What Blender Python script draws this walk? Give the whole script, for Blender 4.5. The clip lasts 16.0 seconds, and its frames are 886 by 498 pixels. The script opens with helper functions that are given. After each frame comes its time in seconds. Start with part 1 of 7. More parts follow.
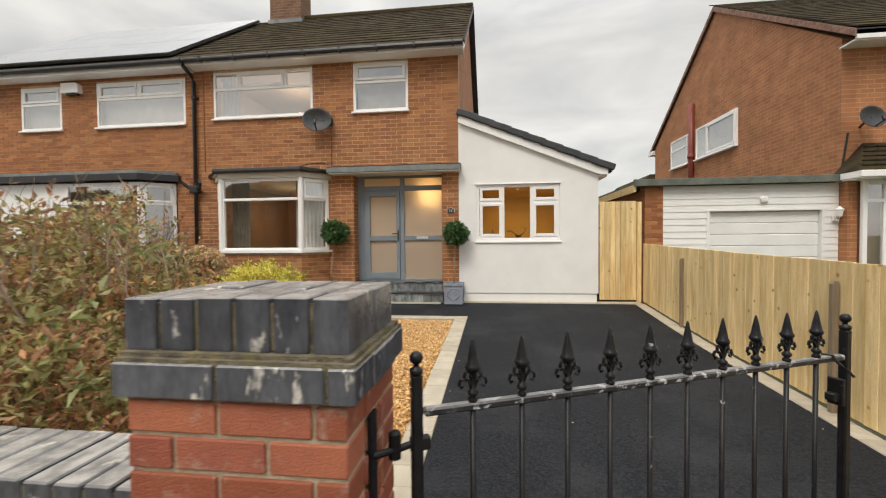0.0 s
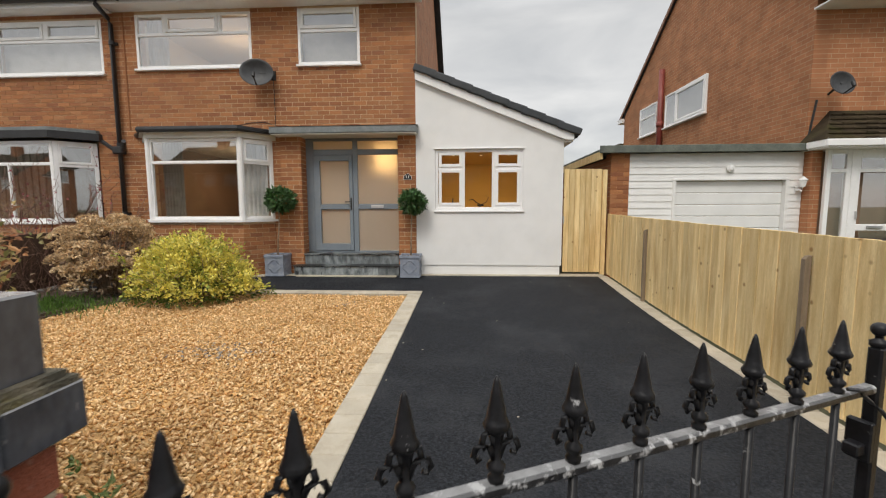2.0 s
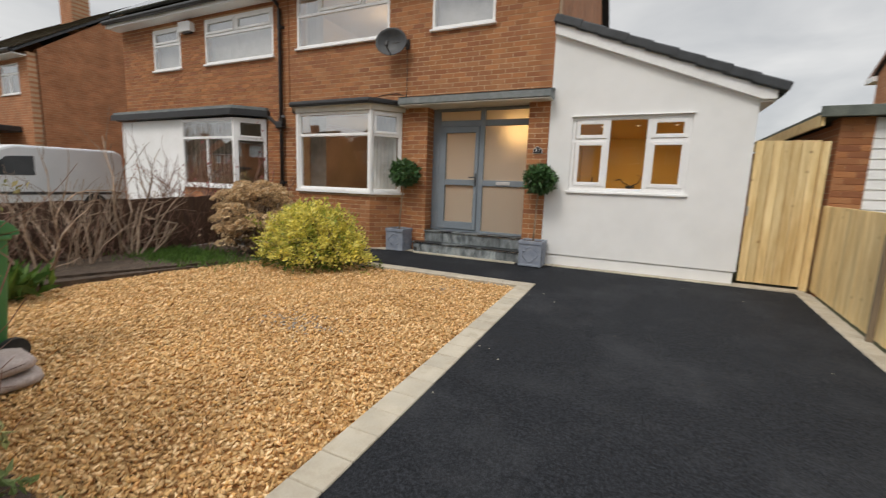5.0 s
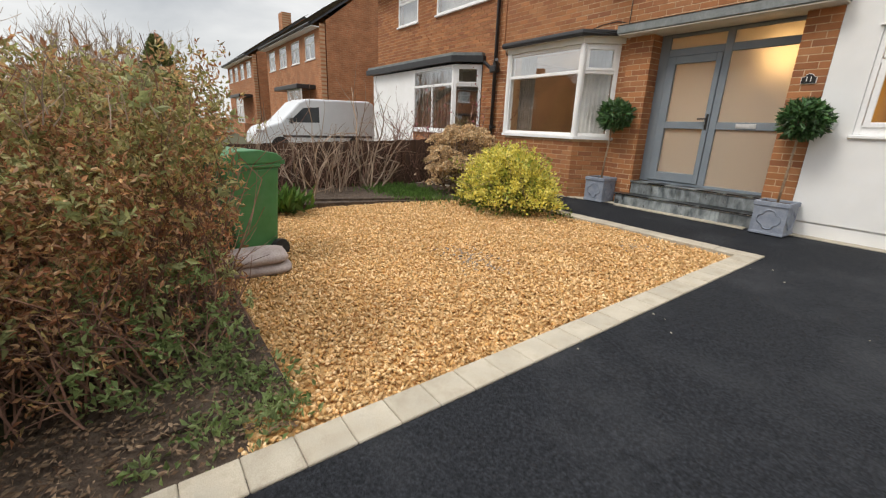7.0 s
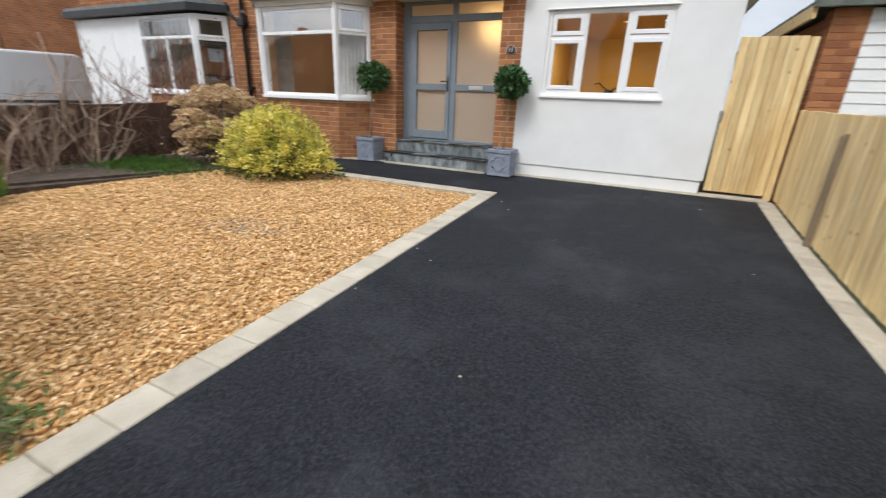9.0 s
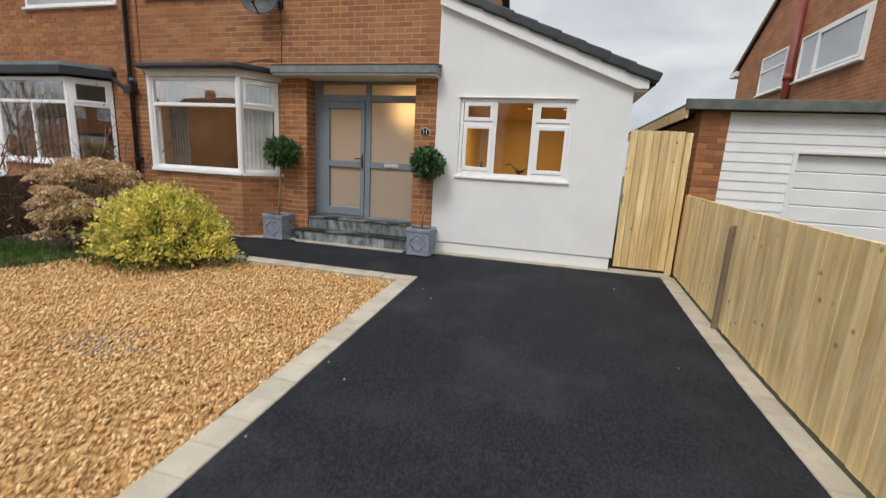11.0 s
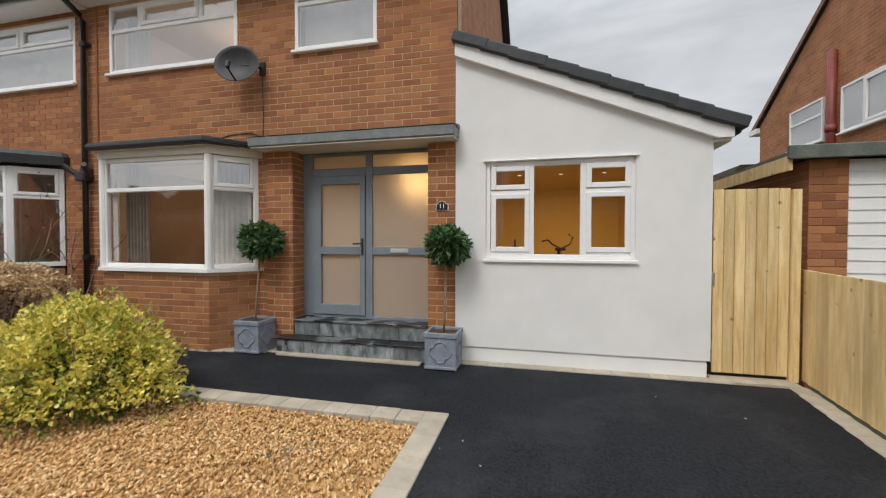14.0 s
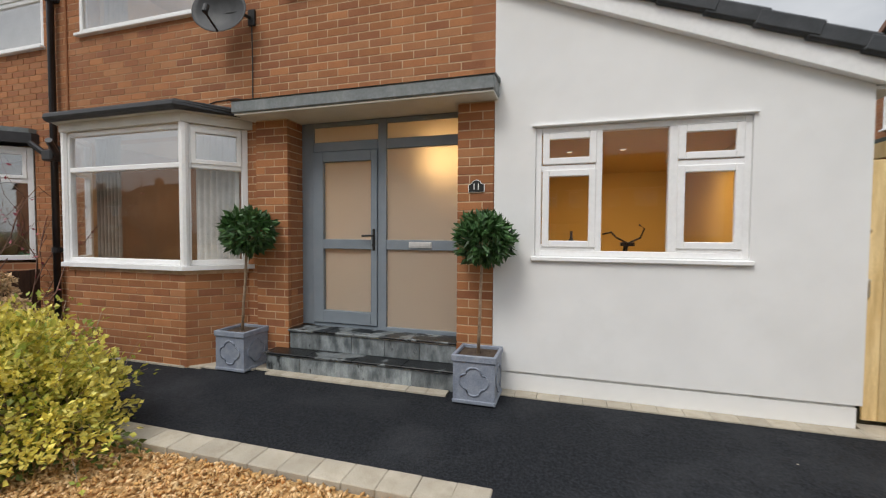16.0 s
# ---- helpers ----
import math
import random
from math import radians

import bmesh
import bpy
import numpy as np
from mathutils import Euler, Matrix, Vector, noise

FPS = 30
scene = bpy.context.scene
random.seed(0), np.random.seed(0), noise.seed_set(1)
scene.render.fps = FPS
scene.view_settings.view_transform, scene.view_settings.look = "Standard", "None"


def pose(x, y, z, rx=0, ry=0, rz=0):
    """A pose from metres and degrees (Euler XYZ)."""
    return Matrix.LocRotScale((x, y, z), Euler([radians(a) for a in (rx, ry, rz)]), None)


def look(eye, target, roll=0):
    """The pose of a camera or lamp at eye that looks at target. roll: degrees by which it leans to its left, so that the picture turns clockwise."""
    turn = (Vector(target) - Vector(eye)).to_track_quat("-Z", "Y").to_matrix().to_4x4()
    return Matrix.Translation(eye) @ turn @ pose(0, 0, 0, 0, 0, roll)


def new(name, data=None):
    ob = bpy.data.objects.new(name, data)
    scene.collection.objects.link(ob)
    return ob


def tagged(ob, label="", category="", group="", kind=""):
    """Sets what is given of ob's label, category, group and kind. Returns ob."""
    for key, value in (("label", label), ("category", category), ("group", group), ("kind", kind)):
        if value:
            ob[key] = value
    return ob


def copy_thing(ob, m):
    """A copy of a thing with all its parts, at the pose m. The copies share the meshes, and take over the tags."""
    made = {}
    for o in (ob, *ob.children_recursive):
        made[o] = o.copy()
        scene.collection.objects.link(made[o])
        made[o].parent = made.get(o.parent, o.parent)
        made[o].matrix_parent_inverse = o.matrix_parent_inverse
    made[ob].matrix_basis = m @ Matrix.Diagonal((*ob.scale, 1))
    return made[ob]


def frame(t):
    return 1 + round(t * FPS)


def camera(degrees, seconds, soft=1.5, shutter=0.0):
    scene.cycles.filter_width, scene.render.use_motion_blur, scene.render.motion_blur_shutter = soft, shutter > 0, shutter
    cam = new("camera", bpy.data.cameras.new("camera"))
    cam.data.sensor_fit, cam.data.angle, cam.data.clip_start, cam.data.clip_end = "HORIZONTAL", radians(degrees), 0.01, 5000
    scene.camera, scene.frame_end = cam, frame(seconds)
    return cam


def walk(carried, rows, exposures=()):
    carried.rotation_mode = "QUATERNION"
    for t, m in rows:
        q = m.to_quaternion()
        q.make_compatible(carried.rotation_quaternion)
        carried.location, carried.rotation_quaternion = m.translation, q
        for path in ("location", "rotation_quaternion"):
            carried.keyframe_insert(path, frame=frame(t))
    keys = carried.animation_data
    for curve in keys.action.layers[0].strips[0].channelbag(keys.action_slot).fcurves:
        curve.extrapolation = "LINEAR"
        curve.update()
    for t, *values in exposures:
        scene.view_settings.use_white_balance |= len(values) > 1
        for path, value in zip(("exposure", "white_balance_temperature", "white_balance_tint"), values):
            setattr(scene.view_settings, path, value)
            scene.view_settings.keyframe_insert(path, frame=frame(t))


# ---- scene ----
cam = camera(93.9, 16.0, soft=1.15, shutter=0.5)
PATH = [
    (0, (-0.168, -0.195, 1.345), (-0.418, 1.789, 1.295), -0.5),
    (0.5, (-0.077, -0.052, 1.342), (-0.303, 1.933, 1.26), -0.5),
    (1, (-0.005, 0.069, 1.333), (-0.201, 2.056, 1.215), -0.4),
    (1.5, (0.044, 0.238, 1.327), (-0.117, 2.226, 1.175), -0.3),
    (2, (0.085, 0.379, 1.334), (-0.033, 2.366, 1.136), -0.2),
    (2.5, (0.123, 0.511, 1.346), (-0.002, 2.495, 1.128), 0.5),
    (3, (0.241, 0.692, 1.346), (-0.016, 2.665, 1.142), 1.5),
    (3.2, (0.272, 0.722, 1.347), (-0.048, 2.685, 1.136), 1.3),
    (5.3, (0.569, 1.452, 1.245), (-0.411, 3.161, 0.903), 3.1),
    (5.5, (0.571, 1.498, 1.231), (-0.519, 3.131, 0.853), 3.8),
    (6, (0.588, 1.605, 1.214), (-0.744, 3.023, 0.751), 4.7),
    (6.5, (0.681, 1.64, 1.225), (-0.826, 2.853, 0.716), 4.1),
    (7, (0.813, 1.63, 1.226), (-0.739, 2.755, 0.654), 2.1),
    (7.5, (0.918, 1.564, 1.201), (-0.496, 2.838, 0.588), -0.1),
    (8, (1.024, 1.511, 1.184), (-0.245, 2.906, 0.518), -1.3),
    (8.5, (1.073, 1.514, 1.173), (-0.007, 3.052, 0.49), -0.1),
    (9, (1.087, 1.589, 1.167), (0.298, 3.295, 0.486), 2.3),
    (9.5, (1.078, 1.675, 1.172), (0.494, 3.469, 0.509), 4.8),
    (9.7, (1.055, 1.679, 1.174), (0.533, 3.497, 0.523), 6.0),
    (11.8, (0.827, 2.411, 1.551), (0.369, 4.345, 1.33), 2.5),
    (12, (0.794, 2.52, 1.553), (0.331, 4.456, 1.361), 2.9),
    (12.5, (0.653, 2.769, 1.55), (0.215, 4.714, 1.393), 2.7),
    (13, (0.489, 3.007, 1.559), (0.041, 4.95, 1.404), 1.3),
    (13.5, (0.324, 3.265, 1.536), (-0.156, 5.204, 1.43), 0.6),
    (14, (0.168, 3.518, 1.516), (-0.313, 5.46, 1.473), 0.08),
    (14.5, (-0.002, 3.776, 1.517), (-0.468, 5.721, 1.492), -0.3),
    (15, (-0.114, 4.054, 1.499), (-0.599, 5.993, 1.472), -0.35),
    (15.5, (-0.194, 4.354, 1.487), (-0.716, 6.284, 1.447), 0.0),
    (16, (-0.252, 4.68, 1.492), (-0.829, 6.594, 1.418), 0.36),
]
EXPOSURES = [(0.0, 0.38, 7150, 10), (1.5, 0.3, 6950, 10), (3.0, 0.2, 6700, 10), (5.5, 0.18, 6800, 10), (6.0, 0.22, 6800, 10), (7.0, 0.44, 6800, 10), (8.0, 0.55, 6550, 10), (9.0, 0.52, 6250, 10), (9.7, 0.46, 6300, 10), (12.0, 0.14, 6600, 10), (14.0, 0.16, 6600, 10), (16.0, 0.22, 6550, 10)]
walk(cam, [(t, look(eye, target, roll)) for t, eye, target, roll in PATH], EXPOSURES)

# ---- world and light: overcast winter day ----
world = bpy.data.worlds.new("overcast_sky")
scene.world = world
world.use_nodes = True
wn, wl = world.node_tree.nodes, world.node_tree.links
wn.clear()
SUN_UP, SUN_ROUND = 52, 198
sky = wn.new("ShaderNodeTexSky")
sky.sky_type, sky.sun_disc = "NISHITA", False
sky.sun_elevation, sky.sun_rotation = radians(SUN_UP), radians(SUN_ROUND)
wco = wn.new("ShaderNodeTexCoord")
wmap = wn.new("ShaderNodeMapping")
wmap.inputs["Scale"].default_value = (1.0, 1.0, 3.2)
wnoi = wn.new("ShaderNodeTexNoise")
wnoi.inputs["Scale"].default_value, wnoi.inputs["Detail"].default_value, wnoi.inputs["Distortion"].default_value = 2.3, 6, 0.4
wramp = wn.new("ShaderNodeValToRGB")
wramp.color_ramp.elements[0].position, wramp.color_ramp.elements[1].position = 0.36, 0.66
wramp.color_ramp.elements[0].color, wramp.color_ramp.elements[1].color = (3.8, 4.0, 4.25, 1), (6.4, 6.5, 6.6, 1)
wmix = wn.new("ShaderNodeMix")
wmix.data_type = "RGBA"
wmix.inputs[0].default_value = 0.9
wbg, wout = wn.new("ShaderNodeBackground"), wn.new("ShaderNodeOutputWorld")
wbg.inputs["Strength"].default_value = 0.11
wl.new(wco.outputs["Generated"], wmap.inputs[0])
wl.new(wmap.outputs[0], wnoi.inputs[0])
wl.new(wnoi.outputs[0], wramp.inputs[0])
wl.new(sky.outputs[0], wmix.inputs[6])
wl.new(wramp.outputs[0], wmix.inputs[7])
wsep, wrise = wn.new("ShaderNodeSeparateXYZ"), wn.new("ShaderNodeMapRange")
wrise.inputs[1].default_value, wrise.inputs[2].default_value, wrise.inputs[3].default_value, wrise.inputs[4].default_value = 0.4, 1.0, 1.0, 3.0
wgrad = wn.new("ShaderNodeVectorMath")
wgrad.operation = "SCALE"
wl.new(wco.outputs["Generated"], wsep.inputs[0])
wl.new(wsep.outputs[2], wrise.inputs[0])
wl.new(wmix.outputs[2], wgrad.inputs[0])
wl.new(wrise.outputs[0], wgrad.inputs["Scale"])
wl.new(wgrad.outputs[0], wbg.inputs[0])
wl.new(wbg.outputs[0], wout.inputs[0])
sun = new("sun", bpy.data.lights.new("sun", "SUN"))
sun.data.energy, sun.data.angle, sun.data.color = 1.2, radians(20), (1.0, 0.96, 0.9)
sun.matrix_world = look((-8, -18, 32.4), (0, 6, 0))


def lamp(name, place, watts, colour, size=0.12):
    ob = new(name, bpy.data.lights.new(name, "POINT"))
    ob.data.energy, ob.data.color, ob.data.shadow_soft_size = watts, colour, size
    ob.location = place
    return ob


WARM = (1.0, 0.68, 0.32)
for sx in (-0.25, 0.4, 1.05):
    down = new("kitchen_downlight", bpy.data.lights.new("kitchen_downlight", "SPOT"))
    down.data.energy, down.data.color, down.data.shadow_soft_size = 44, (1.0, 0.74, 0.42), 0.04
    down.data.spot_size, down.data.spot_blend = radians(165), 1.0
    down.matrix_world = look((sx, 10.4, 2.5), (sx, 11.2, 0.4))
lamp("hall_light", (-1.72, 9.6, 2.4), 19, WARM, 0.3)
lamp("living_room_light", (-5.3, 10.6, 2.0), 20, (1.0, 0.74, 0.46))
lamp("bedroom_light", (-5.2, 10.2, 4.6), 16, (1.0, 0.75, 0.5))


# ---- materials ----
def material(name):
    m = bpy.data.materials.new(name)
    m.use_nodes = True
    n, l = m.node_tree.nodes, m.node_tree.links
    return m, n, l, n["Principled BSDF"]


def noise_node(n, l, pos, scale, detail=4, rough=0.55):
    t = n.new("ShaderNodeTexNoise")
    t.inputs["Scale"].default_value, t.inputs["Detail"].default_value, t.inputs["Roughness"].default_value = scale, detail, rough
    l.new(pos, t.inputs["Vector"])
    return t.outputs[0]


def ramp_node(n, l, fac, a, b, lo=0.35, hi=0.65):
    r = n.new("ShaderNodeValToRGB")
    e = r.color_ramp.elements
    e[0].position, e[1].position, e[0].color, e[1].color = lo, hi, (*a, 1), (*b, 1)
    l.new(fac, r.inputs[0])
    return r.outputs[0]


def mix_node(n, l, fac, a, b, blend="MIX"):
    x = n.new("ShaderNodeMix")
    x.data_type, x.blend_type = "RGBA", blend
    for socket, value in ((0, fac), (6, a), (7, b)):
        if isinstance(value, (int, float)):
            x.inputs[socket].default_value = value
        elif isinstance(value, tuple):
            x.inputs[socket].default_value = (*value, 1)
        else:
            l.new(value, x.inputs[socket])
    return x.outputs[2]


def surface(name, c1, c2, scale=6, rough=0.6, bump=0.15, bscale=60, jitter=0.0, each=None, metal=0.0, stain=None, stretch=(1, 1, 1), palette=None, spec=0.5, depth=0.01, grain=0.3, edge=(0.48, 0.7), sheen_bleach=None, knots=None, thin=0.0):
    """A painted, stone, wood or leaf surface: two noises, an optional stain (colour, scale, amount) and a shift from piece to piece;
    thin: the share of light that a leaf lets through."""
    m, n, l, bs = material(name)
    geo = n.new("ShaderNodeNewGeometry")
    mp = n.new("ShaderNodeMapping")
    mp.inputs["Scale"].default_value = stretch
    l.new(geo.outputs["Position"], mp.inputs[0])
    pos = mp.outputs[0]
    rnd = None
    if each == "object":
        rnd = n.new("ShaderNodeObjectInfo").outputs["Random"]
    elif each == "island":
        rnd = geo.outputs["Random Per Island"]
    col = ramp_node(n, l, noise_node(n, l, pos, scale), c1, c2)
    if palette and rnd is not None:
        r = n.new("ShaderNodeValToRGB")
        r.color_ramp.interpolation = "LINEAR"
        e = r.color_ramp.elements
        while len(e) < len(palette):
            e.new(0.5)
        for i, c in enumerate(palette):
            e[i].position, e[i].color = i / (len(palette) - 1), (*c, 1)
        l.new(rnd, r.inputs[0])
        col = mix_node(n, l, 0.62, col, r.outputs[0])
    col = mix_node(n, l, grain, col, ramp_node(n, l, noise_node(n, l, pos, bscale, 3), (0.55, 0.55, 0.55), (1.3, 1.3, 1.3)), "MULTIPLY")
    if jitter and rnd is not None:
        h = n.new("ShaderNodeHueSaturation")
        mr = n.new("ShaderNodeMapRange")
        mr.inputs[3].default_value, mr.inputs[4].default_value = 1 - jitter, 1 + jitter
        l.new(rnd, mr.inputs[0])
        l.new(mr.outputs[0], h.inputs["Value"])
        l.new(col, h.inputs["Color"])
        col = h.outputs[0]
    if stain:
        sc, ss, sa = stain
        k = ramp_node(n, l, noise_node(n, l, pos, ss, 5, 0.65), (0, 0, 0), (sa, sa, sa), *edge)
        col = mix_node(n, l, k, col, sc)
    if knots:
        vo = n.new("ShaderNodeTexVoronoi")
        vo.inputs["Scale"].default_value = 5.0
        l.new(geo.outputs["Position"], vo.inputs["Vector"])
        col = mix_node(n, l, ramp_node(n, l, vo.outputs["Distance"], (0.85, 0.85, 0.85), (0, 0, 0), 0.05, 0.12), col, knots)
    if sheen_bleach:
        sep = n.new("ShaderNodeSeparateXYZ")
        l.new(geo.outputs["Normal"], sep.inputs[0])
        # Upward faces turn paler: weathering and sky sheen both put into the colour.
        sheen_wear = mix_node(n, l, 1.0, ramp_node(n, l, sep.outputs[2], (0, 0, 0), (1, 1, 1), 0.6, 0.9), ramp_node(n, l, noise_node(n, l, pos, 18, 5), (0.35, 0.35, 0.35), (0.9, 0.9, 0.9)), "MULTIPLY")
        col = mix_node(n, l, sheen_wear, col, sheen_bleach)
    l.new(col, bs.inputs["Base Color"])
    bs.inputs["Roughness"].default_value, bs.inputs["Metallic"].default_value, bs.inputs["Specular IOR Level"].default_value = rough, metal, spec
    if bump:
        b = n.new("ShaderNodeBump")
        b.inputs["Strength"].default_value, b.inputs["Distance"].default_value = bump, depth
        l.new(noise_node(n, l, pos, bscale, 5), b.inputs["Height"])
        l.new(b.outputs[0], bs.inputs["Normal"])
    if thin:
        let, both = n.new("ShaderNodeBsdfTranslucent"), n.new("ShaderNodeMixShader")
        both.inputs[0].default_value = thin
        l.new(col, let.inputs["Color"])
        l.new(bs.outputs[0], both.inputs[1])
        l.new(let.outputs[0], both.inputs[2])
        l.new(both.outputs[0], n["Material Output"].inputs[0])
    return m


def brick_face(name, axis, c1, c2, mortar):
    """Brickwork far from the path, laid in the plane x-z or y-z."""
    m, n, l, bs = material(name)
    geo, sep, com = n.new("ShaderNodeNewGeometry"), n.new("ShaderNodeSeparateXYZ"), n.new("ShaderNodeCombineXYZ")
    l.new(geo.outputs["Position"], sep.inputs[0])
    l.new(sep.outputs[axis], com.inputs[0])
    l.new(sep.outputs[2], com.inputs[1])
    t = n.new("ShaderNodeTexBrick")
    for k, v in (("Color1", (*c1, 1)), ("Color2", (*c2, 1)), ("Mortar", (*mortar, 1)), ("Scale", 1.0), ("Mortar Size", 0.006), ("Brick Width", 0.25), ("Row Height", 0.086), ("Mortar Smooth", 0.2)):
        t.inputs[k].default_value = v
    l.new(com.outputs[0], t.inputs[0])
    col = mix_node(n, l, 0.45, t.outputs[0], ramp_node(n, l, noise_node(n, l, geo.outputs["Position"], 2.2, 6), (0.6, 0.58, 0.55), (1.25, 1.25, 1.25)), "MULTIPLY")
    l.new(col, bs.inputs["Base Color"])
    bs.inputs["Roughness"].default_value = 0.85
    b = n.new("ShaderNodeBump")
    b.invert = True
    b.inputs["Strength"].default_value, b.inputs["Distance"].default_value = 0.5, 0.008
    l.new(t.outputs["Fac"], b.inputs["Height"])
    l.new(b.outputs[0], bs.inputs["Normal"])
    return m


def glazing(name, tint=(1, 1, 1), gloss=0.02, frost=0.0, mirror=0.04):
    """A window pane: clear with a reflecting face, or frosted."""
    m, n, l, bs = material(name)
    out = n["Material Output"]
    if frost:
        bs.inputs["Base Color"].default_value = (*tint, 1)
        bs.inputs["Transmission Weight"].default_value, bs.inputs["Roughness"].default_value, bs.inputs["IOR"].default_value = 0.6, frost, 1.3
        geo = n.new("ShaderNodeNewGeometry")
        b = n.new("ShaderNodeBump")
        b.inputs["Strength"].default_value, b.inputs["Distance"].default_value = 0.15, 0.003
        l.new(noise_node(n, l, geo.outputs["Position"], 150), b.inputs["Height"])
        l.new(b.outputs[0], bs.inputs["Normal"])
        return m
    tr, gl, fr, mx = n.new("ShaderNodeBsdfTransparent"), n.new("ShaderNodeBsdfGlossy"), n.new("ShaderNodeLayerWeight"), n.new("ShaderNodeMixShader")
    tr.inputs[0].default_value = (*tint, 1)
    gl.inputs["Roughness"].default_value = gloss
    fr.inputs["Blend"].default_value = 0.5
    po, ma = n.new("ShaderNodeMath"), n.new("ShaderNodeMath")
    po.operation, ma.operation = "POWER", "MULTIPLY_ADD"
    po.inputs[1].default_value, ma.inputs[1].default_value, ma.inputs[2].default_value = 4.0, 0.8, mirror
    ma.use_clamp = True
    l.new(fr.outputs["Facing"], po.inputs[0])
    l.new(po.outputs[0], ma.inputs[0])
    l.new(ma.outputs[0], mx.inputs[0])
    l.new(tr.outputs[0], mx.inputs[1])
    l.new(gl.outputs[0], mx.inputs[2])
    l.new(mx.outputs[0], out.inputs[0])
    return m


BRICKS = [(0.33, 0.128, 0.048), (0.4, 0.168, 0.062), (0.24, 0.083, 0.036), (0.46, 0.22, 0.097), (0.18, 0.062, 0.032), (0.36, 0.142, 0.054), (0.42, 0.182, 0.072)]
M_BRICK = surface("orange_brick", (0.33, 0.125, 0.046), (0.41, 0.168, 0.066), 9, 0.85, 0.35, 130, 0.12, "object", palette=BRICKS)
M_BRICK_JOINED = surface("orange_brick_joined", (0.33, 0.125, 0.046), (0.41, 0.168, 0.066), 9, 0.85, 0.35, 130, 0.12, "island", palette=BRICKS)
M_MORTAR = surface("tan_mortar", (0.52, 0.36, 0.22), (0.63, 0.46, 0.3), 14, 0.95, 0.3, 200)
M_BRICK_SIDE = brick_face("brick_side_wall", 1, (0.34, 0.135, 0.06), (0.43, 0.18, 0.08), (0.42, 0.27, 0.16))
M_BRICK_FAR = brick_face("brick_far_front", 0, (0.36, 0.14, 0.06), (0.45, 0.19, 0.085), (0.46, 0.3, 0.18))
M_STACK = brick_face("sooty_stack_brick", 0, (0.15, 0.075, 0.045), (0.21, 0.105, 0.06), (0.26, 0.19, 0.13))
M_RED_BRICK = surface("red_pillar_brick", (0.25, 0.062, 0.036), (0.42, 0.125, 0.062), 11, 0.7, 0.45, 210, 0.22, "object", stain=((0.47, 0.33, 0.26), 17, 0.6), edge=(0.56, 0.68), palette=[(0.4, 0.115, 0.055), (0.33, 0.085, 0.045), (0.26, 0.07, 0.055), (0.42, 0.15, 0.075)])
M_PILLAR_MORTAR = surface("pillar_mortar", (0.38, 0.3, 0.2), (0.52, 0.43, 0.31), 30, 0.95, 0.5, 220)
# Brick tops: pale weathering with sky sheen worked into the colour.
M_BLUE_BRICK = surface("blue_engineering_brick", (0.045, 0.048, 0.06), (0.095, 0.1, 0.115), 26, 0.2, 0.2, 110, 0.2, "object", stain=((0.66, 0.62, 0.56), 15, 0.85), stretch=(1, 1, 0.38), edge=(0.6, 0.66), spec=0.9, sheen_bleach=(0.5, 0.48, 0.45))
M_MOSS = surface("mossy_mortar", (0.1, 0.09, 0.065), (0.26, 0.22, 0.15), 22, 0.95, 0.8, 150, stain=((0.26, 0.22, 0.05), 16, 0.6), depth=0.02)
M_RENDER = surface("white_render", (0.8, 0.8, 0.79), (0.86, 0.86, 0.85), 1.3, 0.85, 0.25, 240, stain=((0.72, 0.72, 0.7), 1.1, 0.35), grain=0.06)
M_UPVC = surface("white_upvc", (0.86, 0.86, 0.85), (0.9, 0.9, 0.9), 3, 0.35, 0.0, 30, grain=0.06)
M_WHITE_CLAD = surface("white_cladding_paint", (0.78, 0.78, 0.77), (0.84, 0.84, 0.83), 3, 0.5, 0.05, 60, grain=0.06)
M_GREY_FRAME = surface("blue_grey_frame_paint", (0.19, 0.225, 0.26), (0.215, 0.25, 0.285), 5, 0.5, 0.03, 80, grain=0.06)
M_LEAD = surface("grey_lead_sheet", (0.16, 0.18, 0.185), (0.24, 0.26, 0.26), 5, 0.6, 0.25, 30, stain=((0.12, 0.14, 0.13), 6, 0.6))
M_SOFFIT = surface("cream_soffit_paint", (0.62, 0.6, 0.54), (0.68, 0.66, 0.6), 4, 0.7, 0.05, 60, grain=0.06)
M_BLACK_PLASTIC = surface("black_gutter_plastic", (0.018, 0.018, 0.02), (0.03, 0.03, 0.032), 8, 0.4, 0.05, 60, grain=0.06)
M_IRON = surface("black_painted_iron", (0.006, 0.006, 0.007), (0.013, 0.013, 0.015), 30, 0.36, 0.12, 130, stain=((0.5, 0.5, 0.5), 26, 0.7), edge=(0.66, 0.72), spec=0.28)
# Patchy wear, plus a paler top with the sky's sheen painted in.
M_WORN_IRON = surface("worn_black_iron", (0.012, 0.012, 0.014), (0.03, 0.03, 0.032), 30, 0.32, 0.15, 130, stain=((0.6, 0.6, 0.6), 34, 0.85), edge=(0.55, 0.64), sheen_bleach=(0.3, 0.3, 0.3))
M_TARMAC = surface("fresh_black_tarmac", (0.0098, 0.011, 0.0136), (0.0265, 0.029, 0.0343), 46, 0.82, 0.9, 85, stain=((0.075, 0.078, 0.084), 1.1, 0.28), depth=0.012, spec=0.18, grain=1.0)
M_SETT = surface("buff_concrete_sett", (0.4, 0.35, 0.27), (0.5, 0.45, 0.36), 10, 0.9, 0.35, 220, 0.1, "object", stain=((0.3, 0.27, 0.22), 5, 0.5))
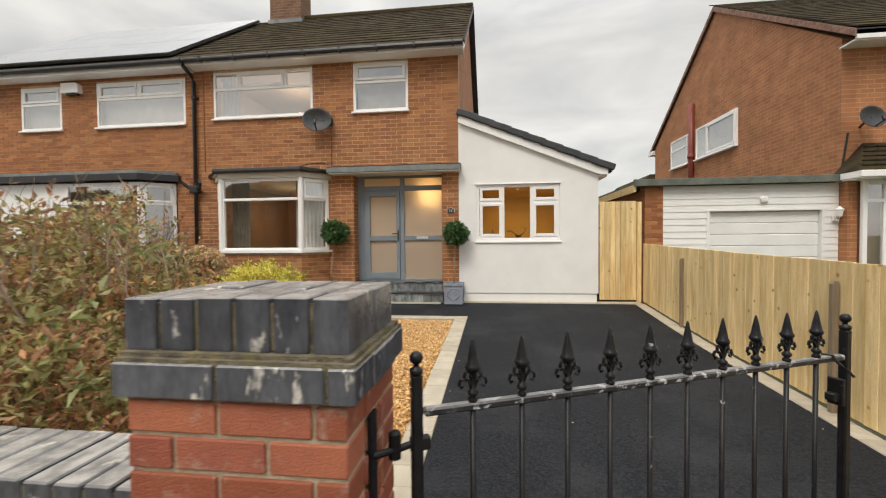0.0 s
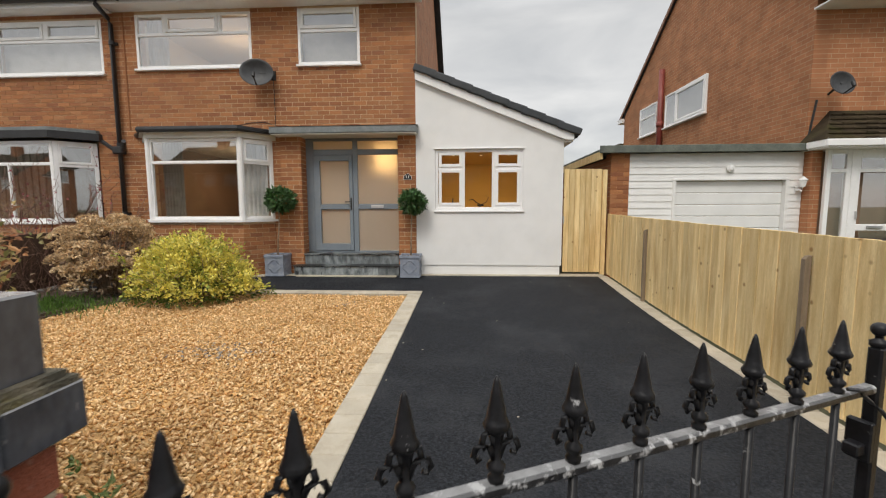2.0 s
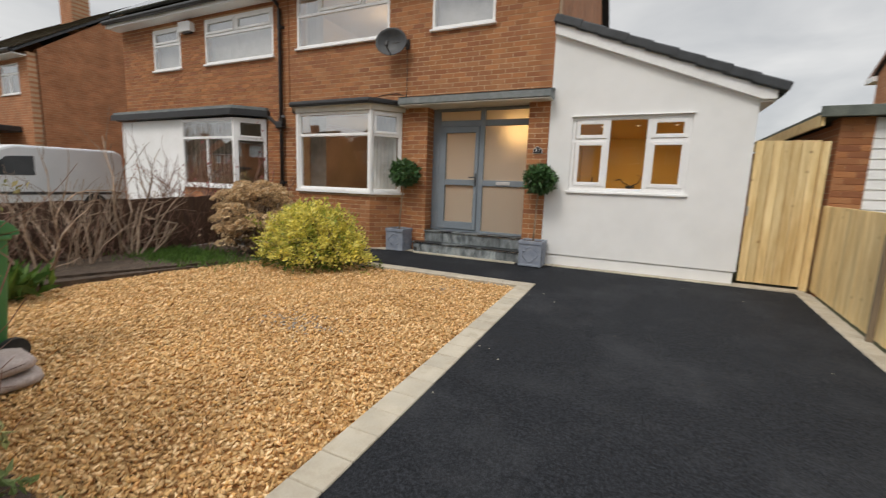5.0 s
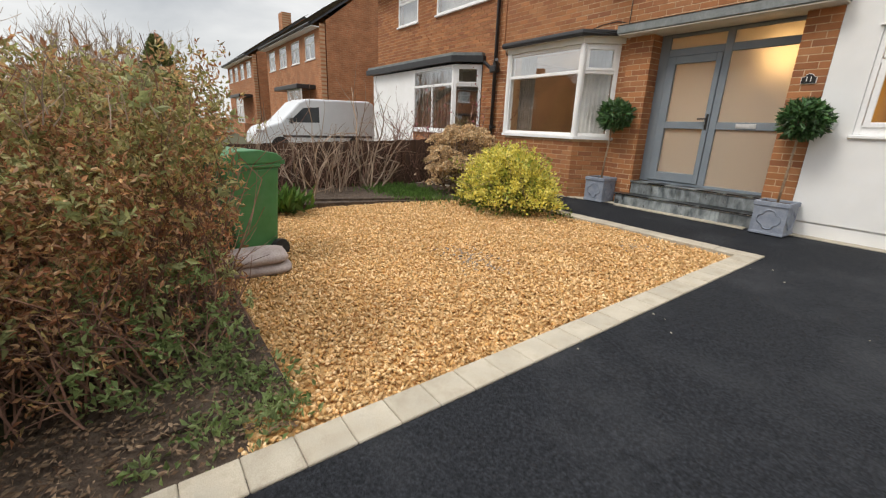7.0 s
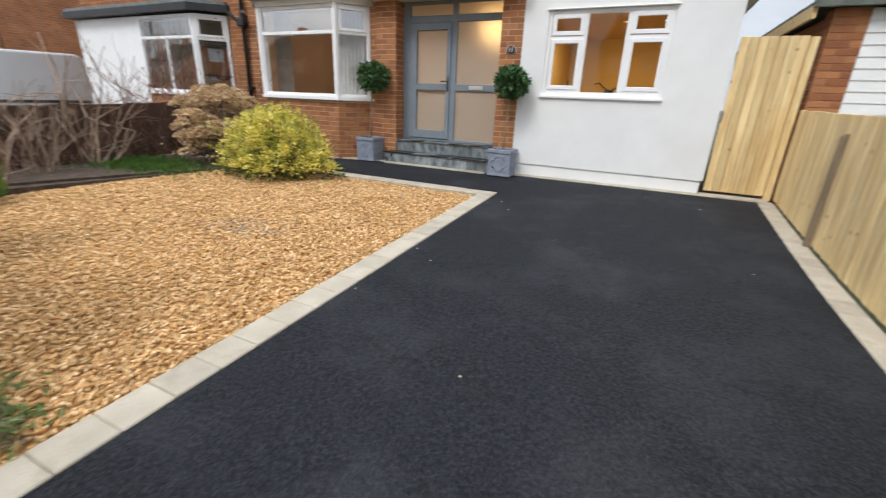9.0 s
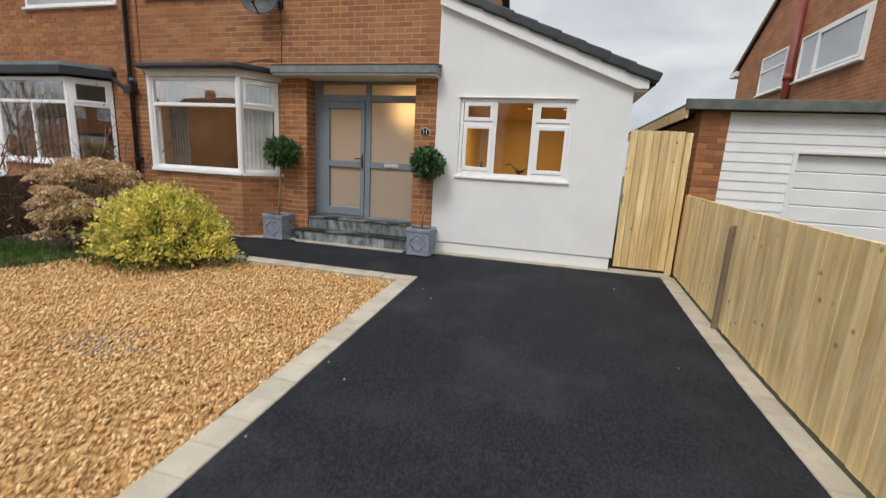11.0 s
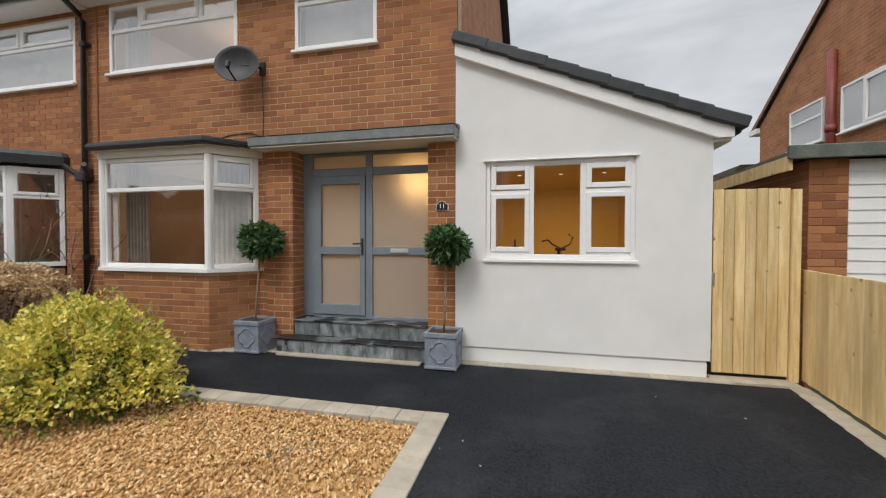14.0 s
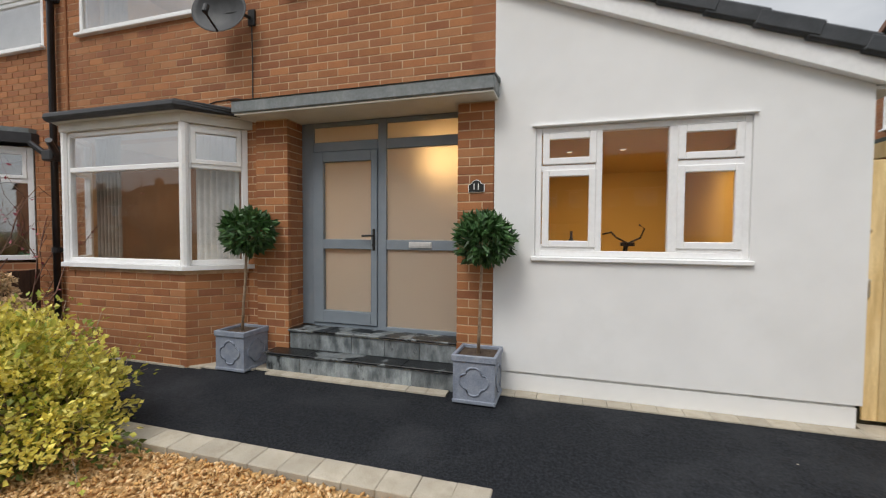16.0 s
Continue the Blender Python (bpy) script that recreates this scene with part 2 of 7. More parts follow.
M_GRAVEL = surface("golden_gravel", (0.55, 0.305, 0.105), (0.73, 0.455, 0.185), 3, 0.8, 0.2, 260, 0.3, "island", palette=[(0.57, 0.3, 0.095), (0.69, 0.42, 0.16), (0.78, 0.56, 0.3), (0.33, 0.15, 0.047), (0.63, 0.345, 0.108), (0.86, 0.67, 0.42), (0.45, 0.215, 0.07)])
M_GREY_STONE = surface("grey_pebble", (0.15, 0.125, 0.1), (0.36, 0.31, 0.25), 20, 0.8, 0.2, 200, 0.3, "island")
M_GRAVEL_BED = surface("gravel_bed_dust", (0.5, 0.29, 0.11), (0.7, 0.44, 0.19), 30, 0.95, 0.8, 90)
M_SOIL = surface("dark_garden_soil", (0.06, 0.04, 0.028), (0.12, 0.085, 0.06), 9, 0.95, 0.9, 60, stain=((0.12, 0.09, 0.06), 18, 0.5), depth=0.03)
M_GROUND = surface("rough_grass_ground", (0.06, 0.065, 0.03), (0.1, 0.095, 0.05), 2, 0.95, 0.6, 30)
M_PAVING = surface("concrete_pavement", (0.26, 0.25, 0.23), (0.34, 0.33, 0.31), 3, 0.9, 0.3, 90)
M_FENCE = surface("pale_treated_pine", (0.7, 0.5, 0.225), (0.86, 0.67, 0.36), 3, 0.75, 0.25, 60, 0.15, "object", stretch=(6, 6, 0.6), stain=((0.46, 0.27, 0.09), 2.0, 0.5), grain=0.22, knots=(0.3, 0.15, 0.05))
M_POST = surface("weathered_post_wood", (0.2, 0.15, 0.1), (0.29, 0.22, 0.15), 6, 0.85, 0.3, 90, stretch=(5, 5, 0.5))
M_DARK_FENCE = surface("dark_brown_fence_wood", (0.05, 0.026, 0.016), (0.09, 0.048, 0.028), 6, 0.85, 0.3, 60, 0.2, "object", stretch=(4, 4, 0.5))
M_SLATE_WET = surface("wet_dark_slate", (0.13, 0.145, 0.15), (0.21, 0.23, 0.235), 7, 0.3, 0.25, 60, 0.15, "object", stain=((0.006, 0.007, 0.008), 2.6, 1.0), edge=(0.47, 0.5))
M_SLATE = surface("wet_grey_slate", (0.085, 0.098, 0.105), (0.3, 0.33, 0.34), 9, 0.4, 0.3, 90, 0.3, "object", stretch=(1.2, 1.2, 0.5), stain=((0.014, 0.015, 0.017), 6, 0.9), edge=(0.62, 0.66))
M_ROOF = surface("brown_concrete_tile", (0.034, 0.025, 0.015), (0.062, 0.045, 0.027), 5, 0.95, 0.4, 60, 0.35, "island", stain=((0.06, 0.058, 0.018), 2.4, 0.6), spec=0.15)
M_ROOF_DARK = surface("dark_grey_tile", (0.03, 0.034, 0.038), (0.05, 0.054, 0.06), 6, 0.6, 0.2, 90, 0.12, "island")
M_SOLAR = surface("white_sheen_solar_panel", (0.38, 0.39, 0.41), (0.44, 0.45, 0.47), 2, 0.18, 0.0, 30, metal=0.9, grain=0.06)
M_PLANTER = surface("blue_grey_lead_look_planter", (0.2, 0.23, 0.29), (0.27, 0.3, 0.36), 12, 0.6, 0.2, 90, stain=((0.4, 0.42, 0.45), 14, 0.3))
M_BARK = surface("brown_bark", (0.25, 0.17, 0.11), (0.38, 0.28, 0.19), 20, 0.9, 0.5, 120)
M_TWIG = surface("grey_brown_twig", (0.24, 0.17, 0.12), (0.42, 0.32, 0.24), 9, 0.9, 0.2, 120, 0.3, "island")
M_RED_TWIG = surface("dark_red_twig", (0.17, 0.09, 0.065), (0.32, 0.19, 0.14), 9, 0.9, 0.2, 120, 0.3, "island")
M_BAY_LEAF = surface("dark_bay_leaf", (0.03, 0.085, 0.022), (0.07, 0.155, 0.045), 12, 0.42, 0.1, 90, 0.4, "island")
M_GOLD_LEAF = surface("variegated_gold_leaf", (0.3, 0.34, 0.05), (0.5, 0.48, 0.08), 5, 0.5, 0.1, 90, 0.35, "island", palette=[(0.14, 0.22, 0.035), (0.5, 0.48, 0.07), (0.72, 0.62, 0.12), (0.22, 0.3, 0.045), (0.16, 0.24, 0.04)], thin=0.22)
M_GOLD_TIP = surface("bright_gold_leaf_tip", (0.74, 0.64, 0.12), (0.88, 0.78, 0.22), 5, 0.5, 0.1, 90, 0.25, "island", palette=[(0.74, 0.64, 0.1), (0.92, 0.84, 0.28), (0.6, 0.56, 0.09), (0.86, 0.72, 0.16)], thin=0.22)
# Green of the inner leaves, with the shade of the gaps mixed in.
M_SHRUB_GREEN = surface("shaded_green_shrub_leaf", (0.06, 0.11, 0.022), (0.16, 0.2, 0.04), 5, 0.55, 0.1, 90, 0.4, "island", thin=0.4)
M_HEDGE_LEAF = surface("dull_winter_hedge_leaf", (0.4, 0.21, 0.1), (0.52, 0.29, 0.15), 3, 0.6, 0.1, 90, 0.5, "island", palette=[(0.24, 0.28, 0.08), (0.48, 0.23, 0.1), (0.54, 0.2, 0.1), (0.26, 0.12, 0.07), (0.72, 0.54, 0.32), (0.36, 0.15, 0.09), (0.3, 0.36, 0.11), (0.56, 0.28, 0.15)], thin=0.4)
M_HEDGE_TOP = surface("green_hedge_leaf", (0.26, 0.24, 0.085), (0.4, 0.32, 0.15), 3, 0.6, 0.1, 90, 0.4, "island", palette=[(0.2, 0.27, 0.065), (0.38, 0.37, 0.13), (0.38, 0.26, 0.12), (0.29, 0.36, 0.1), (0.62, 0.56, 0.3), (0.24, 0.19, 0.08), (0.4, 0.43, 0.16)], thin=0.4)
M_CONIFER = surface("dull_green_conifer", (0.1, 0.13, 0.04), (0.2, 0.22, 0.08), 5, 0.7, 0.1, 90, 0.4, "island", thin=0.3)
M_PALE_LEAF = surface("pale_green_hedge_leaf", (0.3, 0.34, 0.13), (0.48, 0.5, 0.26), 6, 0.5, 0.1, 90, 0.35, "island", thin=0.4)
M_DRY_FLOWER = surface("dry_brown_flower_head", (0.5, 0.34, 0.18), (0.74, 0.56, 0.35), 12, 0.9, 0.2, 90, 0.4, "island", thin=0.12)
M_GREEN_LEAF = surface("fresh_green_leaf", (0.06, 0.14, 0.02), (0.14, 0.24, 0.05), 8, 0.5, 0.1, 90, 0.35, "island", thin=0.4)
M_SILVER_LEAF = surface("grey_green_leaf", (0.13, 0.2, 0.055), (0.3, 0.37, 0.16), 8, 0.75, 0.1, 90, 0.35, "island", thin=0.4)
M_DEAD_LEAF = surface("dead_leaf_litter", (0.12, 0.07, 0.04), (0.27, 0.19, 0.12), 20, 0.9, 0.1, 90, 0.4, "island")
M_RED_LEAF = surface("dark_red_leaf", (0.2, 0.035, 0.05), (0.36, 0.09, 0.1), 20, 0.6, 0.1, 90, 0.4, "island")
M_BIN = surface("green_bin_plastic", (0.035, 0.16, 0.05), (0.05, 0.2, 0.07), 5, 0.45, 0.1, 90, stain=((0.08, 0.2, 0.1), 7, 0.4), grain=0.06)
M_RUBBER = surface("black_rubber", (0.015, 0.015, 0.015), (0.03, 0.03, 0.03), 20, 0.8, 0.2, 90)
M_BAG = surface("dusty_pink_grey_sack", (0.33, 0.27, 0.25), (0.44, 0.37, 0.34), 9, 0.85, 0.4, 60)
M_VAN = surface("silver_white_van_paint", (0.62, 0.64, 0.66), (0.68, 0.7, 0.72), 1, 0.3, 0.0, 30, grain=0.06)
M_DARK_GLASS = surface("dark_vehicle_glass", (0.02, 0.025, 0.03), (0.03, 0.035, 0.04), 2, 0.08, 0.0, 30)
M_CHROME = surface("brushed_metal", (0.55, 0.55, 0.56), (0.65, 0.65, 0.66), 20, 0.3, 0.05, 90, metal=1.0)
M_SATIN = surface("satin_silver", (0.6, 0.6, 0.6), (0.68, 0.68, 0.68), 20, 0.35, 0.05, 90, metal=0.25, grain=0.06)
M_DISH = surface("dark_grey_mesh_dish", (0.034, 0.036, 0.039), (0.055, 0.057, 0.06), 9, 0.55, 0.1, 200)
M_RED_PIPE = surface("red_brown_soil_pipe", (0.2, 0.04, 0.03), (0.26, 0.06, 0.045), 5, 0.5, 0.05, 60)
M_FELT = surface("green_grey_roof_felt", (0.1, 0.115, 0.1), (0.16, 0.175, 0.15), 4, 0.9, 0.3, 60)
M_KITCHEN = surface("warm_ochre_plaster", (0.42, 0.27, 0.075), (0.46, 0.3, 0.09), 1, 0.8, 0.05, 60, grain=0.06)
M_CREAM = surface("cream_plaster", (0.66, 0.58, 0.46), (0.72, 0.64, 0.52), 1, 0.8, 0.05, 60, grain=0.06)
M_DIM = surface("brown_room_plaster", (0.26, 0.17, 0.115), (0.34, 0.225, 0.15), 1, 0.8, 0.05, 60)
M_CURTAIN = surface("pale_grey_curtain", (0.5, 0.49, 0.46), (0.62, 0.61, 0.58), 6, 0.9, 0.1, 120)
M_NET = surface("grey_brown_net", (0.26, 0.22, 0.18), (0.36, 0.31, 0.26), 6, 0.9, 0.1, 120, thin=0.4)
M_FLOORBOARD = surface("brown_room_floor", (0.18, 0.11, 0.06), (0.26, 0.17, 0.1), 3, 0.5, 0.1, 60)
M_BLACK = surface("matt_black", (0.012, 0.012, 0.012), (0.02, 0.02, 0.02), 9, 0.5, 0.05, 90)
M_PLAQUE = surface("black_plaque", (0.012, 0.012, 0.012), (0.02, 0.02, 0.02), 9, 0.3, 0.0, 90)
M_GLASS = glazing("clear_pane", mirror=0.3)
M_GLASS_TOP = glazing("clear_upper_bay_pane", mirror=0.36)
M_GLASS_LOW = glazing("clear_lower_pane", mirror=0.05)
M_GLASS_KITCHEN = glazing("clear_kitchen_pane", mirror=0.03)
M_FROST = glazing("frosted_pane", (0.72, 0.63, 0.52), frost=0.75)


# ---- mesh helpers ----
class Builder:
    """Gathers corners and faces of one mesh, in world metres."""

    def __init__(self):
        self.v, self.f = [], []

    def add(self, verts, faces):
        k = len(self.v)
        self.v += [tuple(p) for p in verts]
        self.f += [tuple(i + k for i in q) for q in faces]
        return self

    def box(self, x0, x1, y0, y1, z0, z1, m=None):
        vs = [(x, y, z) for x in (x0, x1) for y in (y0, y1) for z in (z0, z1)]
        if m is not None:
            vs = [m @ Vector(p) for p in vs]
        return self.add(vs, [(0, 1, 3, 2), (4, 6, 7, 5), (0, 4, 5, 1), (2, 3, 7, 6), (0, 2, 6, 4), (1, 5, 7, 3)])

    def cbox(self, x0, x1, y0, y1, z0, z1, c=0.004, m=None):
        """A box with chamfered edges."""
        c = min(c, (x1 - x0) / 2.5, (y1 - y0) / 2.5, (z1 - z0) / 2.5)
        vs, idx = [], {}
        lim = ((x0, x1), (y0, y1), (z0, z1))
        for sx in (0, 1):
            for sy in (0, 1):
                for sz in (0, 1):
                    s = (sx, sy, sz)
                    for a in range(3):
                        p = [lim[i][s[i]] + (0 if i == a else (c if s[i] == 0 else -c)) for i in range(3)]
                        idx[(s, a)] = len(vs)
                        vs.append(p)
        fs = []
        for a in range(3):
            b, d = (a + 1) % 3, (a + 2) % 3
            for sa in (0, 1):
                q = []
                for sb, sd in ((0, 0), (1, 0), (1, 1), (0, 1)):
                    s = [0, 0, 0]
                    s[a], s[b], s[d] = sa, sb, sd
                    q.append(idx[(tuple(s), a)])
                fs.append(q if sa else q[::-1])
            for sb in (0, 1):
                for sd in (0, 1):
                    s0, s1 = [0, 0, 0], [0, 0, 0]
                    s0[a], s1[a] = 0, 1
                    s0[b] = s1[b] = sb
                    s0[d] = s1[d] = sd
                    s0, s1 = tuple(s0), tuple(s1)
                    q = [idx[(s0, b)], idx[(s1, b)], idx[(s1, d)], idx[(s0, d)]]
                    fs.append(q if (sb == sd) else q[::-1])
        for s in {k[0] for k in idx}:
            q = [idx[(s, 0)], idx[(s, 1)], idx[(s, 2)]]
            fs.append(q if sum(s) % 2 else q[::-1])
        if m is not None:
            vs = [m @ Vector(p) for p in vs]
        return self.add(vs, fs)

    def prism(self, poly, a, b, axis="y"):
        """A flat outline pushed from a to b along an axis. Outline points: (x, z) for y, (y, z) for x, (x, y) for z."""
        put = {"y": lambda p, d: (p[0], d, p[1]), "x": lambda p, d: (d, p[0], p[1]), "z": lambda p, d: (p[0], p[1], d)}[axis]
        n = len(poly)
        vs = [put(p, a) for p in poly] + [put(p, b) for p in poly]
        return self.add(vs, [tuple(range(n))[::-1], tuple(range(n, 2 * n))] + [(i, (i + 1) % n, n + (i + 1) % n, n + i) for i in range(n)])

    def tube(self, pts, r, sides=8, r2=None):
        pts = [Vector(p) for p in pts]
        r2 = r if r2 is None else r2
        rings = []
        for i, p in enumerate(pts):
            d = (pts[min(i + 1, len(pts) - 1)] - pts[max(i - 1, 0)]).normalized()
            u = d.orthogonal().normalized()
            w = d.cross(u)
            k = r + (r2 - r) * i / max(1, len(pts) - 1)
            rings.append([p + k * (math.cos(2 * math.pi * j / sides) * u + math.sin(2 * math.pi * j / sides) * w) for j in range(sides)])
        vs = [q for ring in rings for q in ring]
        fs = [(i * sides + j, i * sides + (j + 1) % sides, (i + 1) * sides + (j + 1) % sides, (i + 1) * sides + j) for i in range(len(pts) - 1) for j in range(sides)]
        fs += [tuple(range(sides))[::-1], tuple(range((len(pts) - 1) * sides, len(pts) * sides))]
        return self.add(vs, fs)

    def lathe(self, profile, centre, sides=16, m=None):
        """Turned about the upright through centre; profile: (radius, height)."""
        cx, cy, cz = centre
        vs = [Vector((r * math.cos(2 * math.pi * j / sides), r * math.sin(2 * math.pi * j / sides), z)) for r, z in profile for j in range(sides)]
        if m is not None:
            vs = [m @ p for p in vs]
        vs = [(p[0] + cx, p[1] + cy, p[2] + cz) for p in vs]
        n = len(profile)
        fs = [(i * sides + j, i * sides + (j + 1) % sides, (i + 1) * sides + (j + 1) % sides, (i + 1) * sides + j) for i in range(n - 1) for j in range(sides)]
        fs += [tuple(range(sides))[::-1], tuple(range((n - 1) * sides, n * sides))]
        return self.add(vs, fs)


ORIGIN = {}


def part(name, b, mat, parent=None, label="", smooth=False, base=None, bevel=0.0, weld=False):
    """Links a Builder as one mesh object; its origin is its parent's, or its own foot."""
    v = np.array(b.v, dtype=float)
    if parent is not None:
        o = np.array(ORIGIN[parent.name])
    else:
        lo, hi = v.min(0), v.max(0)
        o = np.array(base) if base is not None else np.array(((lo[0] + hi[0]) / 2, (lo[1] + hi[1]) / 2, lo[2]))
    me = bpy.data.meshes.new(name)
    me.from_pydata((v - o).tolist(), [], b.f)
    if weld:
        bw_ = bmesh.new()
        bw_.from_mesh(me)
        bmesh.ops.remove_doubles(bw_, verts=bw_.verts, dist=0.0005)
        bw_.to_mesh(me)
        bw_.free()
    me.validate()
    me.materials.append(mat)
    if smooth:
        me.polygons.foreach_set("use_smooth", [True] * len(me.polygons))
    ob = new(name, me)
    ORIGIN[ob.name] = tuple(o)
    if parent is not None:
        ob.parent = parent
    else:
        ob.location = o
    if bevel:
        mod = ob.modifiers.new("bevel", "BEVEL")
        mod.width, mod.segments, mod.limit_method = bevel, 2, "ANGLE"
    if label:
        tagged(ob, label)
    return ob


def thing(name, base, label="", category="", group="", kind=""):
    """An Empty at a thing's base, to carry its parts."""
    ob = new(name)
    ob.empty_display_size = 0.1
    ob.location = base
    ORIGIN[ob.name] = tuple(base)
    return tagged(ob, label, category, group, kind)


def piece(name, mesh, parent, m):
    """One brick, sett or board on a shared mesh."""
    ob = new(name, mesh)
    ob.parent = parent
    ob.matrix_basis = Matrix.Translation(-Vector(ORIGIN[parent.name])) @ m
    return ob


def shared(name, b, mat):
    me = bpy.data.meshes.new(name)
    me.from_pydata([tuple(p) for p in b.v], [], b.f)
    me.materials.append(mat)
    return me


def lie(y):
    """The height of the gently rising forecourt."""
    return 0.03 * (y - 8.6)


def no_shadow(ob):
    ob.visible_shadow = False
    return ob


rng = np.random.default_rng(7)


# ---- ground ----
def ground_strip(b, x0, x1, y0, y1, lift, step=0.6, thick=0.05):
    """A slab that follows the rise of the forecourt."""
    n = max(1, int((y1 - y0) / step))
    ys = [y0 + (y1 - y0) * i / n for i in range(n + 1)]
    b.prism([(y, lie(y) + lift) for y in ys] + [(y, lie(y) + lift - thick) for y in reversed(ys)], x0, x1, "x")


b = Builder()
gx, gy = [-900, -200, -60, -20, -8, 3, 10, 30, 200, 900], [-900, -150, -40, -3, 0, 3, 6, 9, 40, 150, 900]
b.add([(x, y, lie(min(max(y, -3), 9)) - 0.06) for x in gx for y in gy], [(i * 11 + j, (i + 1) * 11 + j, (i + 1) * 11 + j + 1, i * 11 + j + 1) for i in range(9) for j in range(10)])
tagged(part("ground", b, M_GROUND, base=(0, 0, 0)), "rough winter grass and earth round the houses", "ground", kind="structure")
b = Builder()
ground_strip(b, -0.75, 2.66, -0.4, 8.46, 0.0)
tagged(part("driveway", b, M_TARMAC), "fresh black tarmac driveway up to the white extension", "driveway", kind="structure")
b = Builder()
ground_strip(b, -6.95, -0.65, 7.09, 8.46, -0.001)
tagged(part("path", b, M_TARMAC), "fresh black tarmac path along the bay and the porch steps", "path", kind="structure")
b = Builder()
b.prism([(-8.0, -2.6), (8.0, -0.4), (8.0, 0.2), (-8.0, -2.0)][::-1], -0.34, -0.3, "z")
b.prism([(-30.0, -5.8), (8.0, -0.4), (8.0, -2.4), (-30.0, -7.8)], -0.36, -0.27, "z")
tagged(part("pavement", b, M_PAVING), "grey concrete pavement in front of the gate", "pavement", kind="structure")
b = Builder()
b.prism([(-60.0, -12.1), (60.0, 4.9), (60.0, -1.5), (-60.0, -18.5)], -0.45, -0.34, "z")
part("road", b, M_TARMAC)
tagged(bpy.data.objects["road"], "dark asphalt road beyond the pavement", "road", kind="structure")
b = Builder()
ground_strip(b, -6.9, -0.87, 1.2, 6.87, -0.035)
tagged(part("gravel_base", b, M_GRAVEL_BED), "dusty bed beneath the golden gravel", "gravel", kind="structure")
b = Builder()
ground_strip(b, -13.0, -7.3, -1.0, 8.6, -0.03)
tagged(part("neighbour_drive", b, M_PAVING), "grey concrete front yard of the neighbouring house", "driveway", kind="structure")


# ---- walls and openings ----
def wall_cells(b, x0, x1, z0, z1, holes, y0, y1):
    """A wall in the plane x-z, with rectangular openings that go through."""
    xs = sorted({x0, x1, *[h[0] for h in holes], *[h[1] for h in holes]})
    zs = sorted({z0, z1, *[h[2] for h in holes], *[h[3] for h in holes]})
    xs, zs = [x for x in xs if x0 <= x <= x1], [z for z in zs if z0 <= z <= z1]
    for i in range(len(xs) - 1):
        for j in range(len(zs) - 1):
            cx, cz = (xs[i] + xs[i + 1]) / 2, (zs[j] + zs[j + 1]) / 2
            if not any(h[0] < cx < h[1] and h[2] < cz < h[3] for h in holes):
                b.box(xs[i], xs[i + 1], y0, y1, zs[j], zs[j + 1])


ROW, LENGTH, JOINT = 0.086, 0.25, 0.011


def courses(x0, x1, z0, z1, holes=()):
    """Stretcher bond: (middle, height, length) of each brick in a rectangle with openings."""
    out = []
    for r in range(int(round((z1 - z0) / ROW))):
        za, zb = z0 + r * ROW, z0 + (r + 1) * ROW - JOINT
        zm = (za + zb) / 2
        cuts = [(h[0], h[1]) for h in holes if h[2] - 0.02 < zm < h[3] + 0.02]
        x = x0 - (LENGTH / 2 if r % 2 else 0)
        while x < x1:
            spans = [(max(x, x0), min(x + LENGTH - JOINT, x1))]
            for c0, c1 in cuts:
                spans = [s for a, e in spans for s in ((a, min(e, c0)), (max(a, c1), e)) if s[1] - s[0] > 0.02]
            out += [((a + e) / 2, zm, e - a) for a, e in spans if e - a > 0.02]
            x += LENGTH
    return out


BRICK_MESH = shared("brick", Builder().cbox(-0.5, 0.5, 0, 0.05, -(ROW - JOINT) / 2, (ROW - JOINT) / 2, 0.003), M_BRICK)


def lay_bricks(parent, bricks, m, near=None):
    """Bricks whose face lies in the plane y = 0 of m: single ones where near(place) holds, the rest in one mesh."""
    rest, count = Builder(), 0
    for x, z, ln in bricks:
        out = 0.002 * (rng.random() - 0.5)
        w = m @ Vector((x, 0, z))
        if near is not None and near(w):
            piece("brick", BRICK_MESH, parent, m @ Matrix.Translation((x, out, z)) @ Matrix.Diagonal((ln, 1, 1, 1)))
            count += 1
        else:
            rest.box(x - ln / 2, x + ln / 2, out, 0.05, z - (ROW - JOINT) / 2, z + (ROW - JOINT) / 2, m)
    if rest.v:
        tagged(part("brickwork", rest, M_BRICK_JOINED, parent), kind="stuff")
    return count


FRONT = 8.69
BED, SMALL = (-6.58, -4.19, 4.14, 5.19), (-3.25, -2.02, 4.15, 5.21)
b = Builder()
wall_cells(b, -7.03, -0.93, 2.93, 5.27, [BED, SMALL], FRONT + 0.004, FRONT + 0.26)
wall_front = tagged(part("wall_front", b, M_MORTAR, weld=True), "orange brick upper front wall with pale mortar joints", "wall", kind="structure")
BAY_HOLE = (-6.5, -3.88, -0.2, 2.7)
b = Builder()
wall_cells(b, -7.03, -3.655, -0.1, 2.928, [BAY_HOLE], FRONT + 0.004, FRONT + 0.26)
wall_lower = tagged(part("wall_front_lower", b, M_MORTAR, weld=True), "orange brick wall each side of the bay window", "wall", kind="structure")
upper_bricks = courses(-7.03, -0.93, 2.93, 5.26, [BED, SMALL])

